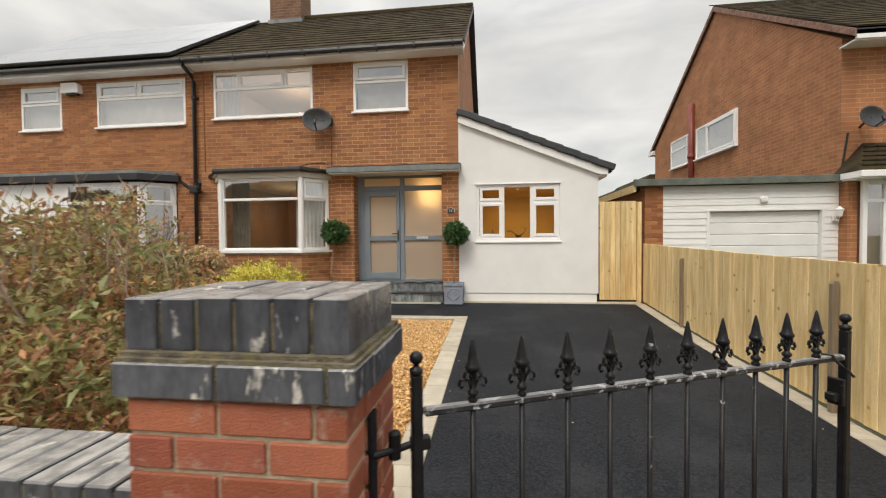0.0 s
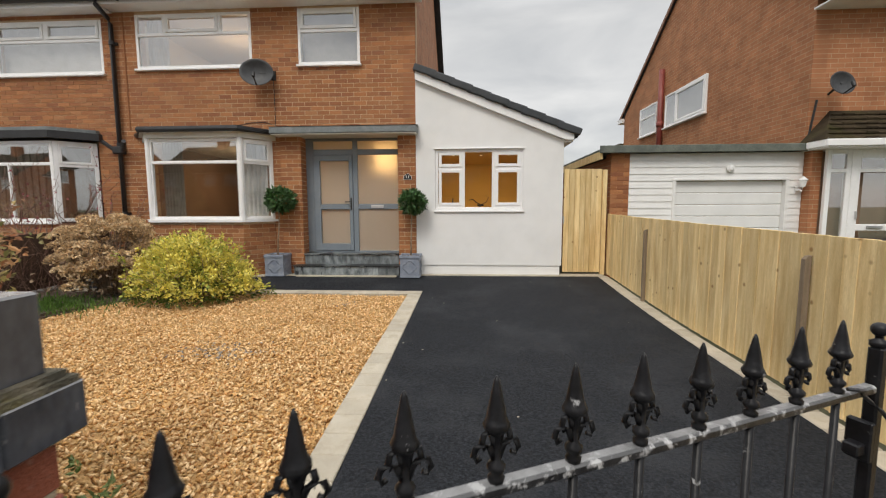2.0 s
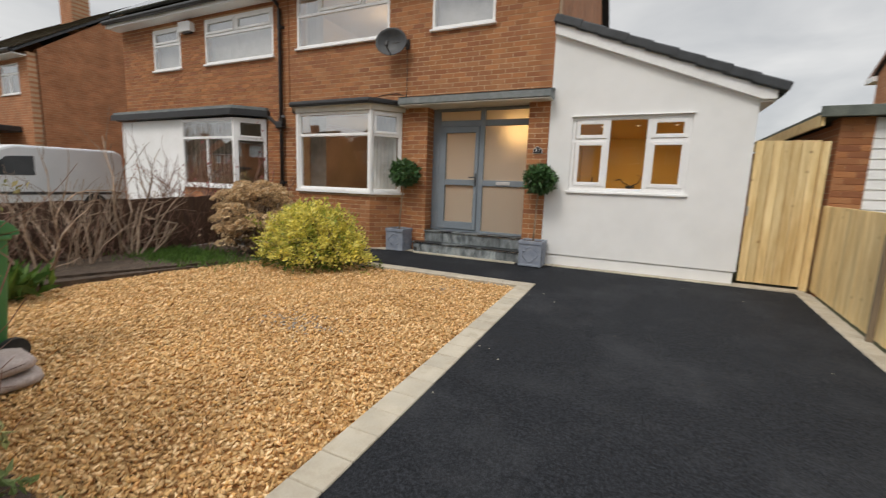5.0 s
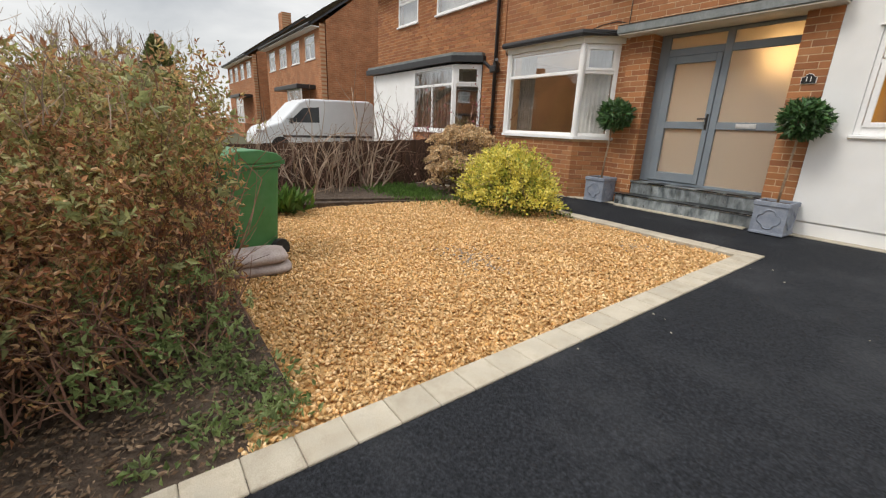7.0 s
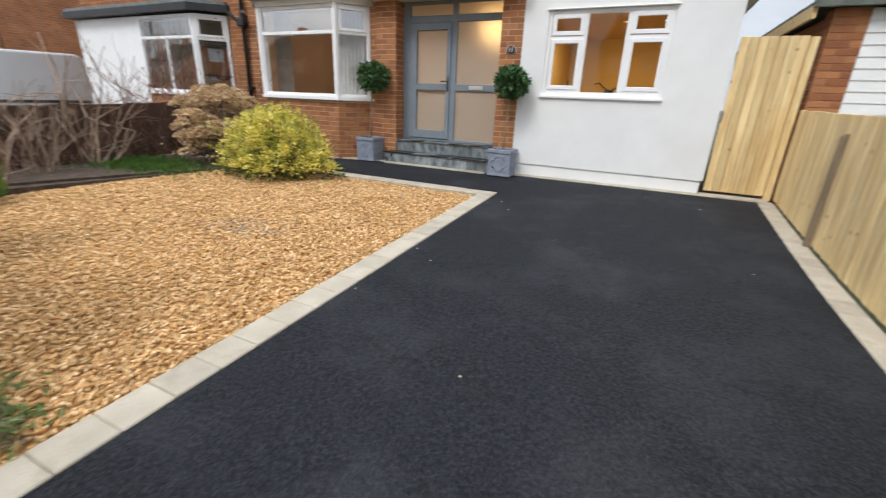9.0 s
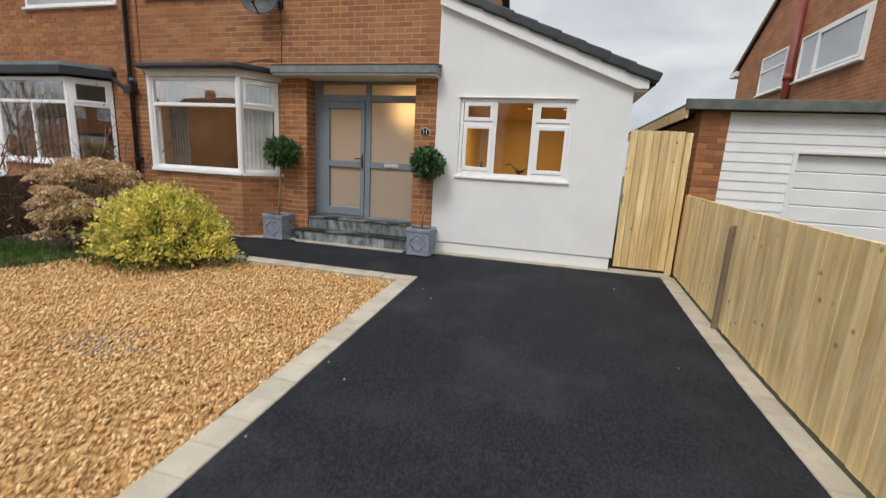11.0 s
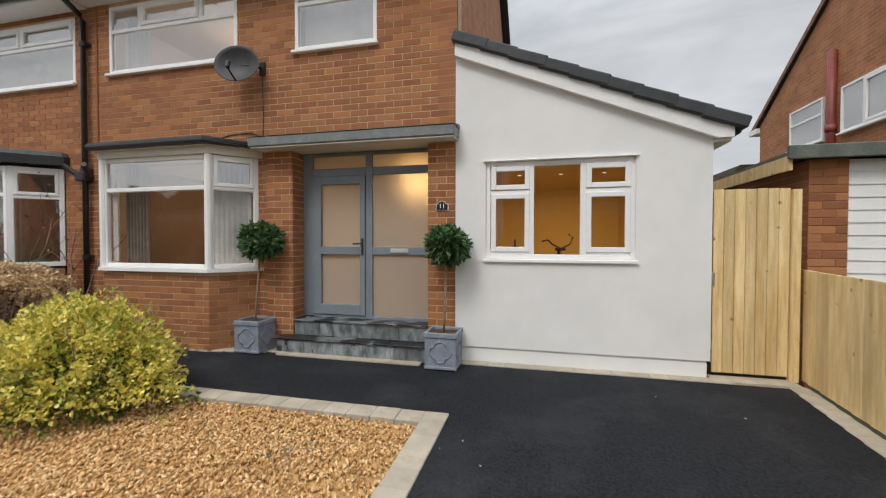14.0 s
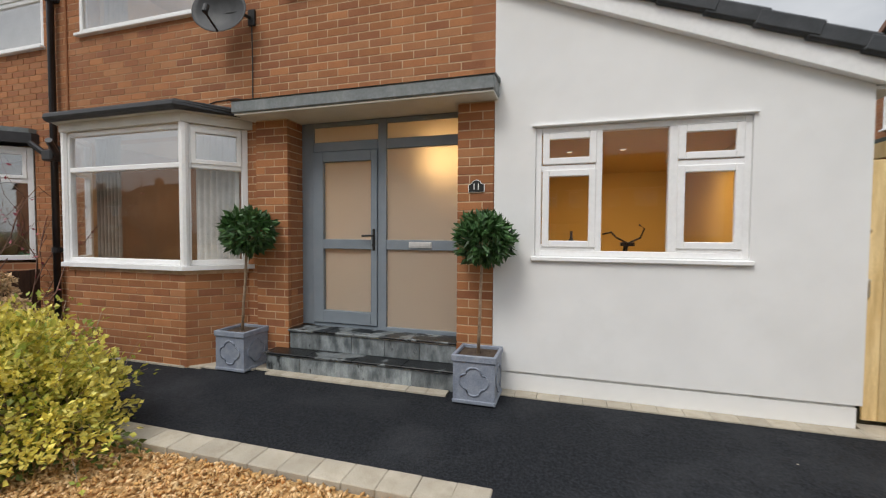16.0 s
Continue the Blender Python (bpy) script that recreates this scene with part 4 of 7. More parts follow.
side_gate = thing("side_gate", (2.37, 8.7, 0.03), "tall pale boarded timber side gate, closed", "gate")
for i in range(7):
    x0 = 1.975 + i * 0.104
    part("board", Builder().cbox(x0, x0 + 0.1, 8.69 + 0.004 * rng.random(), 8.715, 0.05, 2.075 + 0.005 * rng.random(), 0.004), M_FENCE, side_gate)
part("gate_post", Builder().cbox(2.71, 2.79, 8.66, 8.74, 0.0, 2.06, 0.005), M_FENCE, side_gate)
part("rail", Builder().box(1.975, 2.7, 8.716, 8.75, 0.3, 0.4), M_FENCE, side_gate)
part("rail", Builder().box(1.975, 2.7, 8.716, 8.75, 1.7, 1.8), M_FENCE, side_gate)
part("latch", Builder().cbox(1.96, 1.99, 8.675, 8.69, 1.02, 1.16, 0.003), M_CHROME, side_gate, "grey metal latch plate")
tagged(part("threshold", Builder().cbox(1.93, 2.75, 8.5, 8.72, -0.05, 0.012, 0.005), M_SETT), "buff concrete strip below the side gate", "threshold", kind="structure")

# ---- front pillar, low wall and iron gate ----
PIL = pose(-0.43, 0.52, -0.032)
pillar = thing("gate_pillar", PIL @ Vector((-0.2, 0.16, -0.23)), "red brick gate pillar with a blue engineering brick cap", "pillar")
part("core", Builder().box(-0.441, -0.007, 0.0, 0.323, -0.26, 1.08, PIL), M_PILLAR_MORTAR, pillar)
part("cap_joint", Builder().box(-0.457, -0.008, 0.016, 0.32, 1.166, 1.258, PIL), M_MOSS, pillar, "dark mossy joints")
part("band_joint", Builder().box(-0.458, 0.014, -0.015, 0.344, 1.084, 1.142, PIL), M_MOSS, pillar)
part("mortar_fillet", Builder().box(-0.46, 0.016, -0.017, 0.346, 1.143, 1.156, PIL).box(-0.458, 0.008, -0.006, 0.338, 1.156, 1.165, PIL), M_MOSS, pillar, "mossy mortar ledge")
CAPW, CAPD = 0.466, 0.325
for i in range(6):
    u0 = -CAPW + i * CAPW / 6
    cut = 0.17 if i % 2 else 0.11
    for v0, v1 in ((0.006, cut), (cut + 0.005, CAPD)):
        dz = 0.005 * rng.random()
        dv = 0.005 * rng.random() if v0 < 0.1 else 0
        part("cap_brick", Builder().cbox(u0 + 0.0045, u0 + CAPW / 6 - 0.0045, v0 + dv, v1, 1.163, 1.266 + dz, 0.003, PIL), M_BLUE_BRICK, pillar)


def ring_bricks(parent, mat, x0, x1, y0, y1, z0, z1, shift, name, m, ln, deep=0.1):
    """One course of bricks round a pillar."""
    for side in range(4):
        a, e = (x0, x1) if side % 2 == 0 else (y0 + deep, y1 - deep)
        cuts = [a]
        p = a + (ln if not shift else ln * 0.52)
        while p < e - 0.03:
            cuts.append(p)
            p += ln
        cuts.append(e)
        for c0, c1 in zip(cuts, cuts[1:]):
            o = 0.003 * (rng.random() - 0.5)
            if side == 0:
                r = (c0 + 0.004, c1 - 0.004, y0 + o, y0 + deep)
            elif side == 2:
                r = (c0 + 0.004, c1 - 0.004, y1 - deep, y1 + o)
            elif side == 1:
                r = (x1 - deep, x1 + o, c0 + 0.004, c1 - 0.004)
            else:
                r = (x0 + o, x0 + deep, c0 + 0.004, c1 - 0.004)
            part(name, Builder().cbox(r[0], r[1], r[2], r[3], z0, z1, 0.003, m), mat, parent)


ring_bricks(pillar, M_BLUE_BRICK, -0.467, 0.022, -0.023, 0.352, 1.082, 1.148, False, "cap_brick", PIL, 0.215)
z = 1.082 - 0.0705
k = 0
while z > -0.26:
    ring_bricks(pillar, M_RED_BRICK, -0.448, 0.0, -0.007, 0.33, z, z + 0.061, k % 2, "brick", PIL, 0.19)
    z -= 0.0705
    k += 1

low_wall = thing("front_wall", PIL @ Vector((-2.6, 0.15, -0.23)), "low red brick front wall with a blue brick coping", "wall")
part("core", Builder().box(-5.6, -0.456, 0.055, 0.245, -0.26, 0.785, PIL), M_PILLAR_MORTAR, low_wall)
for r in range(6):
    zz = 0.785 - (r + 1) * 0.0705
    for i in range(8):
        u1 = -0.456 - i * 0.225 - (0.112 if r % 2 else 0)
        part("brick", Builder().cbox(u1 - 0.215, u1, 0.05, 0.15, zz + 0.008, zz + 0.069, 0.003, PIL), M_RED_BRICK, low_wall)
for i in range(70):
    u1 = -0.456 - i * 0.0735
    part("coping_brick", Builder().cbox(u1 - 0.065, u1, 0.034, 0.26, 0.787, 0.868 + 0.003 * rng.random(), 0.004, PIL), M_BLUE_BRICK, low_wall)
part("coping_joint", Builder().box(-5.6, -0.456, 0.04, 0.254, 0.786, 0.855, PIL), M_MOSS, low_wall, "dark mossy joints")

GA, GB = Vector((-0.343, 0.701, 0)), Vector((0.934, 1.262, 0))
gate_turn = math.degrees(math.atan2(GB.y - GA.y, GB.x - GA.x))
GATE = pose(GA.x, GA.y, -0.035, 0, 0, gate_turn)
GLEN = (GB - GA).length
gate = thing("iron_gate", GATE @ Vector((GLEN / 2, 0, -0.22)), "black painted iron driveway gate with spear finials, swung ajar", "gate")
for u, half, rb in ((0.0, 0.0125, 0.0145), (GLEN, 0.0125, 0.0145)):
    st = part("stile", Builder().cbox(u - half, u + half, -half, half, -0.19, 1.08, 0.004, GATE), M_IRON, gate)
    prof = [(half, 1.08), (half + 0.003, 1.083), (half + 0.003, 1.092), (rb * 0.5, 1.096), (rb * 0.45, 1.104)] + [(rb * math.sin(a) + 0.001, 1.1 + rb * 1.15 - rb * math.cos(a)) for a in np.linspace(0.45, 3.1, 9)]
    p = GATE @ Vector((u, 0, 0))
    part("ball_finial", Builder().lathe(prof, (p.x, p.y, p.z), 14), M_IRON, st, smooth=True)
for z0, z1, dy in ((0.985, 1.003, 0.012), (-0.13, -0.112, 0.012)):
    part("rail", Builder().cbox(0.016, GLEN - 0.016, -dy, dy, z0, z1, 0.004, GATE), M_WORN_IRON, gate, "iron rail, paint rubbed through, sky sheen coloured on top")
for i in range(10):
    u = 0.133 + i * 0.1257
    p = GATE @ Vector((u, 0, 0))
    bar = part("bar", Builder().tube([(p.x, p.y, -0.155), (p.x, p.y, 0.955)], 0.007, 10), M_IRON, gate, smooth=True)
    s = Builder()
    s.lathe([(0.011, 1.003), (0.012, 1.01), (0.007, 1.014), (0.013, 1.021), (0.013, 1.027), (0.007, 1.032), (0.0065, 1.05), (0.0075, 1.07), (0.0175, 1.078), (0.019, 1.083), (0.0165, 1.088), (0.014, 1.093), (0.0095, 1.117), (0.004, 1.143), (0.0015, 1.149)], (p.x, p.y, p.z), 8)
    for sg in (-1, 1):
        for reach, drop in ((1.0, 0.0), (0.62, 0.016)):
            pts = [GATE @ Vector((u + sg * reach * a, 0, zz + drop)) for a, zz in ((0.003, 1.036), (0.01, 1.052), (0.02, 1.059), (0.03, 1.055), (0.034, 1.045), (0.029, 1.037), (0.023, 1.041))]
            s.tube(pts, 0.0052, 8, 0.0038)
    part("spear_finial", s, M_IRON, bar, smooth=True)
h = Builder()
h.box(-0.431, -0.424, 0.62, 0.665, 0.65, 0.98)
h.tube([Vector((-0.428, 0.645, 0.885)), GATE @ Vector((-0.035, 0, 0.92)), GATE @ Vector((-0.014, 0, 0.925))], 0.008, 10)
h.lathe([(0.014, 0.9), (0.014, 0.955), (0.008, 0.96)], tuple(GATE @ Vector((-0.05, 0, 0))), 10)
h.cbox(-0.016, 0.03, -0.01, 0.01, 0.91, 0.94, 0.003, GATE)
part("hinge", h, M_IRON, gate, "black iron hook hinge")
h = Builder()
h.cbox(GLEN - 0.07, GLEN - 0.016, -0.014, 0.014, 0.86, 0.885, 0.003, GATE)
h.cbox(GLEN - 0.045, GLEN - 0.03, -0.022, 0.022, 0.845, 0.93, 0.003, GATE)
part("latch", h, M_IRON, gate, "black iron gate latch")
pts = [GATE @ Vector((GLEN - 0.14 + 0.05 * a, -0.02 - 0.01 * math.sin(a * 3), 1.02 - 0.012 * a * a)) for a in np.linspace(0, 2.6, 9)]
part("cable_tie", Builder().tube(pts, 0.004, 6), M_BLACK_PLASTIC, gate)

# ---- kerbs of setts ----
kerb = thing("kerb", (-0.76, 4.0, lie(4.0)), "row of buff concrete setts edging the gravel", "kerb", kind="structure")
y = 1.1
while y < 7.05:
    ln = 0.232
    e = min(y + ln, 7.09)
    m = pose(-0.765, (y + e) / 2, lie((y + e) / 2), 1.72, 0, 0)
    part("sett", Builder().cbox(-0.108, 0.108, -(e - y) / 2 + 0.0014, (e - y) / 2 - 0.0014, -0.08, 0.012 + 0.004 * rng.random(), 0.006, m), M_SETT, kerb)
    y = e
x = -0.87
while x > -6.6:
    m = pose(x - 0.116, 6.985, lie(6.985), 1.7, 0, 0)
    part("sett", Builder().cbox(-0.1148, 0.1148, -0.105, 0.105, -0.08, 0.012 + 0.004 * rng.random(), 0.006, m), M_SETT, kerb)
    x -= 0.232
kerb2 = thing("kerb_fence_side", (2.69, 4.0, lie(4.0)), "row of buff concrete setts along the fence", "kerb", kind="structure")
y = -0.3
while y < 8.45:
    m = pose(fence_line(y) - 0.088, y + 0.116, lie(y + 0.116), 1.72, 0, 0)
    part("sett", Builder().cbox(-0.09, 0.09, -0.1135, 0.1135, -0.08, 0.008 + 0.003 * rng.random(), 0.006, m), M_SETT, kerb2)
    y += 0.232
kerb3 = thing("kerb_house_side", (-2.0, 8.5, 0), "thin line of buff setts along the foot of the house", "kerb", kind="structure")
x = -6.5
while x < 1.95:
    if x < -4.45:
        y0, y1 = 8.19, 8.3
    elif x < -3.4:
        t = (x + 4.45) / 1.05
        y0, y1 = 8.19 + 0.2 * t, 8.36 + 0.3 * t
    elif x < -1.3:
        y0, y1 = 8.28, 8.4
    else:
        y0, y1 = 8.46, 8.61
    part("sett", Builder().cbox(x, x + 0.197, y0, y1, -0.08, 0.008 + 0.003 * rng.random(), 0.005), M_SETT, kerb3)
    x += 0.2


# ---- neighbouring semi-detached house ----
def wall_front_thing(parent, x0, x1, z0, z1, holes, y, bricks=True):
    w = Builder()
    wall_cells(w, x0, x1, z0, z1, holes, y + 0.006, y + 0.25)
    wl_ = part("wall", w, M_MORTAR if bricks else M_BRICK_FAR, parent, weld=True)
    if bricks:
        lay_bricks(wl_, courses(x0, x1, z0, z1, holes), Matrix.Translation((0, y, 0)))
    return wl_


N_WIN, N_WIN2 = (-9.61, -7.29, 4.07, 5.12), (-11.7, -10.57, 4.07, 5.1)
nb = thing("neighbouring_house", (-10.0, 9.0, 0), "orange brick semi-detached house with white windows and solar panels", "house")
nw = wall_front_thing(nb, -13.1, -7.032, 0.0, 5.26, [N_WIN, N_WIN2, (-12.6, -7.55, 0.3, 2.75)], FRONT)
part("gable", Builder().prism([(FRONT + 0.26, -0.1), (16.0, -0.1), (16.0, 5.36), (12.35, 8.14), (FRONT + 0.26, 5.5)], -13.1, -12.85, "x"), M_BRICK_SIDE, nb)
part("rear_wall", Builder().box(-13.0, -7.2, 15.7, 15.95, -0.1, 5.4).box(-12.85, -7.2, 10.9, 11.0, 0.0, 5.3), M_DIM, nb)
part("upper_floor", Builder().box(-12.85, -7.2, 8.95, 10.9, 2.8, 3.0), M_CREAM, nb)
window("window", at(N_WIN[0], FRONT - 0.005, N_WIN[2]), 2.32, 1.05, [("h", 0.66, 0.05, 2.27, 0.06), ("v", 1.1, 0.66, 1.0, 0.06)],
       [(0.06, 2.26, 0.06, 0.63, 0), (0.12, 1.01, 0.755, 0.94, 0.06), (1.19, 2.2, 0.755, 0.94, 0.06)], "", sill=0.06, parent=nb)
window("window", at(N_WIN2[0], FRONT - 0.005, N_WIN2[2]), 1.13, 1.03, [("h", 0.62, 0.05, 1.08, 0.06)],
       [(0.06, 1.07, 0.06, 0.59, 0), (0.12, 1.01, 0.72, 0.92, 0.06)], "", sill=0.06, parent=nb)
for win, x0, x1 in ((N_WIN, -9.65, -7.37), (N_WIN2, -11.68, -10.6)):
    part("blind", Builder().box(x0, x1, 8.86, 8.87, 4.1, 5.1), M_CURTAIN, nb, "pale blind")
# its bay and white porch
window("bay_window", at(-9.98, 8.2, 1.08), 1.9, 1.6, [("h", 1.15, 0.05, 1.85, 0.06), ("v", 0.95, 0.05, 1.15, 0.05)], [(0.07, 0.92, 0.06, 1.12, 0), (0.98, 1.83, 0.06, 1.12, 0), (0.07, 1.83, 1.18, 1.54, 0)], "", parent=nb, rim=0.07, sill=0.06)
window("bay_window", at(-8.05, 8.2, 1.08, 46), 0.68, 1.6, [("h", 1.12, 0.05, 0.63, 0.06)], [(0.07, 0.61, 0.06, 1.09, 0), (0.12, 0.56, 1.2, 1.49, 0.05)], "", parent=nb, rim=0.07)
part("bay_base", Builder().prism([(-10.0, 8.68), (-9.98, 8.21), (-8.05, 8.21), (-7.58, 8.68)], -0.1, 1.04, "z"), M_BRICK_FAR, nb)
bl = Builder()
for i in range(24):
    bl.box(-9.9 + i * 0.075, -9.84 + i * 0.075, 8.4 + 0.02 * (i % 2), 8.51 + 0.02 * (i % 2), 1.1, 2.6)
part("blind", bl, M_NET, nb, "dim vertical slat blind")
part("porch_panel", Builder().cbox(-12.6, -10.0, 8.25, 8.35, 0.0, 2.7, 0.01), M_UPVC, nb, "white boarded porch front")
part("porch_roof", Builder().prism([(-12.75, 8.7), (-12.75, 8.06), (-8.0, 8.06), (-7.45, 8.6), (-7.45, 8.7)], 2.72, 2.86, "z"), M_BLACK_PLASTIC, nb, "black-edged flat roof over bay and porch")
part("porch_lead", Builder().prism([(-12.7, 8.69), (-12.7, 8.1), (-8.0, 8.1), (-7.5, 8.6), (-7.5, 8.69)], 2.862, 2.93, "z"), M_LEAD, nb)
part("room_back", Builder().box(-12.8, -7.3, 9.9, 10.0, 0.0, 2.8), M_DIM, nb)
b = Builder()
tiled_slope(b, -13.2, -7.05, EAVE_Y, EAVE_Z, SLOPE, 4.9)
nroof = part("roof", b, M_ROOF, nb)
part("roof_deck", Builder().prism([(EAVE_Y, EAVE_Z), (RIDGE_Y, RIDGE_Z), (16.6, EAVE_Z), (16.5, EAVE_Z - 0.06), (RIDGE_Y, RIDGE_Z - 0.08), (EAVE_Y + 0.05, EAVE_Z - 0.06)], -13.2, -7.06, "x"), M_ROOF_DARK, nb)
part("fascia", Builder().box(-13.2, -7.04, 8.345, 8.362, 5.22, 5.34).box(-13.2, -7.04, 8.362, 8.69, 5.23, 5.25), M_UPVC, nb, "white fascia and soffit")
part("gutter", Builder().tube([(-13.2, 8.28, 5.34), (-7.06, 8.28, 5.34)], 0.055, 10), M_BLACK_PLASTIC, nb, "black gutter")
mp_ = Matrix.Translation((0, EAVE_Y, EAVE_Z)) @ Matrix.Rotation(SLOPE, 4, "X")
for r in range(3):
    for c in range(5):
        x0 = -12.95 + c * 1.12
        sp = part("solar_panel", Builder().cbox(x0, x0 + 1.1, 0.12 + r * 1.5, 1.6 + r * 1.5, 0.12, 0.155, 0.008, mp_), M_SOLAR, nb, "pale shining solar panel")
part("panel_rail", Builder().box(-12.95, -7.35, 0.1, 4.6, 0.075, 0.118, mp_), M_BLACK_PLASTIC, nb)
ab = thing("alarm_box", (-10.2, 8.66, 4.85), "white alarm box high on the brick wall", "alarm box")
part("cover", Builder().prism([(-10.44, 4.9), (-9.98, 4.9), (-9.98, 5.08), (-10.05, 5.13), (-10.44, 5.13)], 8.56, 8.685, "y"), M_UPVC, ab)
part("bracket", Builder().box(-10.35, -10.05, 8.6, 8.685, 4.86, 4.9), M_BLACK_PLASTIC, ab)

dp = thing("downpipe", (-7.03, 8.6, 0.0), "black cast downpipe between the two brick houses", "downpipe")
part("pipe", Builder().tube([(-7.03, 8.29, 5.3), (-7.03, 8.3, 5.24), (-7.03, 8.58, 5.08), (-7.03, 8.62, 5.0), (-7.03, 8.62, 0.0)], 0.042, 10), M_BLACK_PLASTIC, dp, smooth=True)
for z in (4.6, 2.6, 1.2):
    part("collar", Builder().lathe([(0.055, z), (0.055, z + 0.07)], (-7.03, 8.62, 0), 12).box(-7.11, -6.95, 8.64, 8.69, z + 0.01, z + 0.06), M_BLACK_PLASTIC, dp)
part("hopper", Builder().cbox(-7.13, -6.93, 8.52, 8.68, 2.45, 2.6, 0.02).tube([(-6.93, 8.6, 2.53), (-6.75, 8.4, 2.68)], 0.04, 8).tube([(-7.13, 8.6, 2.53), (-7.3, 8.5, 2.7)], 0.04, 8), M_BLACK_PLASTIC, dp)
tagged(part("conduit", Builder().tube([(-6.83, 8.68, 2.95), (-6.83, 8.68, 5.24)], 0.015, 6), M_BRICK_JOINED), "thin brown pipe on the brick wall", "pipe")

# ---- garage and house on the fence side ----
GY = 8.7
garage = thing("garage", (4.6, 9.0, 0), "white-clad garage with a pale door and felt roof", "garage")
gw = part("wall", Builder().box(2.86, 3.21, GY, GY + 0.3, -0.1, 2.37).box(2.86, 3.08, GY + 0.3, 14.0, -0.1, 2.3).box(6.2, 6.4, GY + 0.5, 14.0, -0.1, 2.3).box(2.86, 6.4, 13.8, 14.0, -0.1, 2.3), M_BRICK_FAR, garage)
lay_bricks(gw, courses(2.86, 3.21, 0.9, 2.35), Matrix.Translation((0, GY - 0.006, 0)), lambda w: True)
n = 18
for i in range(n):
    z0 = 0.0 + i * 2.36 / n
    for x0, x1 in (((3.215, 4.08), (6.14, 6.42)) if z0 < 1.84 - 0.06 else ((3.215, 6.42),)):
        part("cladding_board", Builder().prism([(GY + 0.0, z0), (GY + 0.012, z0 + 2.36 / n), (GY + 0.05, z0 + 2.36 / n), (GY + 0.05, z0)], x0, x1, "x"), M_WHITE_CLAD, garage)
part("door_frame", Builder().cbox(4.04, 4.1, GY - 0.01, GY + 0.1, 0, 1.86, 0.005).cbox(6.12, 6.18, GY - 0.01, GY + 0.1, 0, 1.86, 0.005).cbox(4.04, 6.18, GY - 0.012, GY + 0.1, 1.84, 1.88, 0.005), M_WHITE_CLAD, garage)
for i in range(8):
    z0 = 0.02 + i * 0.227
    part("door_panel", Builder().cbox(4.1, 6.12, GY + 0.08, GY + 0.11, z0, z0 + 0.222, 0.012), M_WHITE_CLAD, garage, "ribbed garage door panel")
part("roof", Builder().box(2.62, 6.45, GY - 0.12, 14.1, 2.4, 2.44), M_FELT, garage)
part("fascia", Builder().cbox(2.6, 6.46, GY - 0.16, GY - 0.12, 2.36, 2.5, 0.008), M_FELT, garage, "green-grey felted fascia")
part("side_board", Builder().prism([(GY - 0.11, 2.25), (GY - 0.11, 2.4), (14.1, 2.4), (14.1, 2.25)], 2.62, 2.66, "x"), M_FENCE, garage, "varnished timber side board")
part("bell", Builder().lathe([(0.07, 0), (0.07, 0.04), (0.03, 0.06)], (5.08, GY - 0.001, 2.06), 14, pose(0, 0, 0, 90)), M_WHITE_CLAD, garage)
wl2 = thing("wall_lantern", (6.33, 8.6, 1.65), "small white wall lantern beside the garage door", "lantern")
part("bracket", Builder().cbox(6.29, 6.37, GY - 0.04, GY - 0.002, 1.62, 1.72, 0.008).tube([(6.33, GY - 0.04, 1.66), (6.33, GY - 0.12, 1.62), (6.33, GY - 0.14, 1.7)], 0.012, 8), M_UPVC, wl2)
part("shade", Builder().lathe([(0.035, 1.7), (0.06, 1.82), (0.075, 1.83), (0.02, 1.88), (0.008, 1.9)], (6.33, GY - 0.14, 0), 8), M_UPVC, wl2)

RX = 6.43
rh = thing("corner_house", (10.0, 12.0, 0), "orange brick house with a gable wall and dark porch roof", "house")
part("gable", Builder().prism([(8.7, -0.1), (18.0, -0.1), (18.0, 4.95), (13.3, 8.1), (8.7, 5.1)], RX, RX + 0.25, "x"), M_BRICK_SIDE, rh)
part("wall", Builder().box(RX + 0.25, 14.5, 8.7, 8.95, -0.1, 5.1), M_BRICK_FAR, rh)
part("rear_wall", Builder().box(RX + 0.25, 14.5, 17.8, 18.0, -0.1, 5.0), M_BRICK_FAR, rh)
sl = math.atan2(8.25 - 5.15, 13.3 - 8.3)
b = Builder()
tiled_slope(b, RX - 0.05, 14.6, 8.3, 5.12, sl, 5.9)
part("roof", b, M_ROOF, rh)
part("roof_deck", Builder().prism([(8.3, 5.1), (13.3, 8.22), (18.4, 4.9), (18.4, 4.8), (13.3, 8.1), (8.3, 5.0)], RX - 0.06, 14.6, "x"), M_ROOF_DARK, rh)
part("verge", Builder().prism([(8.3, 4.97), (13.3, 8.08), (18.4, 4.77), (18.4, 4.9), (13.3, 8.22), (8.3, 5.1)], RX - 0.09, RX - 0.062, "x"), M_RED_TWIG, rh, "dark verge line")
part("fascia", Builder().box(RX - 0.05, 14.6, 8.3, 8.34, 4.92, 5.08).box(RX - 0.05, 14.6, 8.34, 8.7, 4.9, 4.93), M_UPVC, rh, "white fascia")
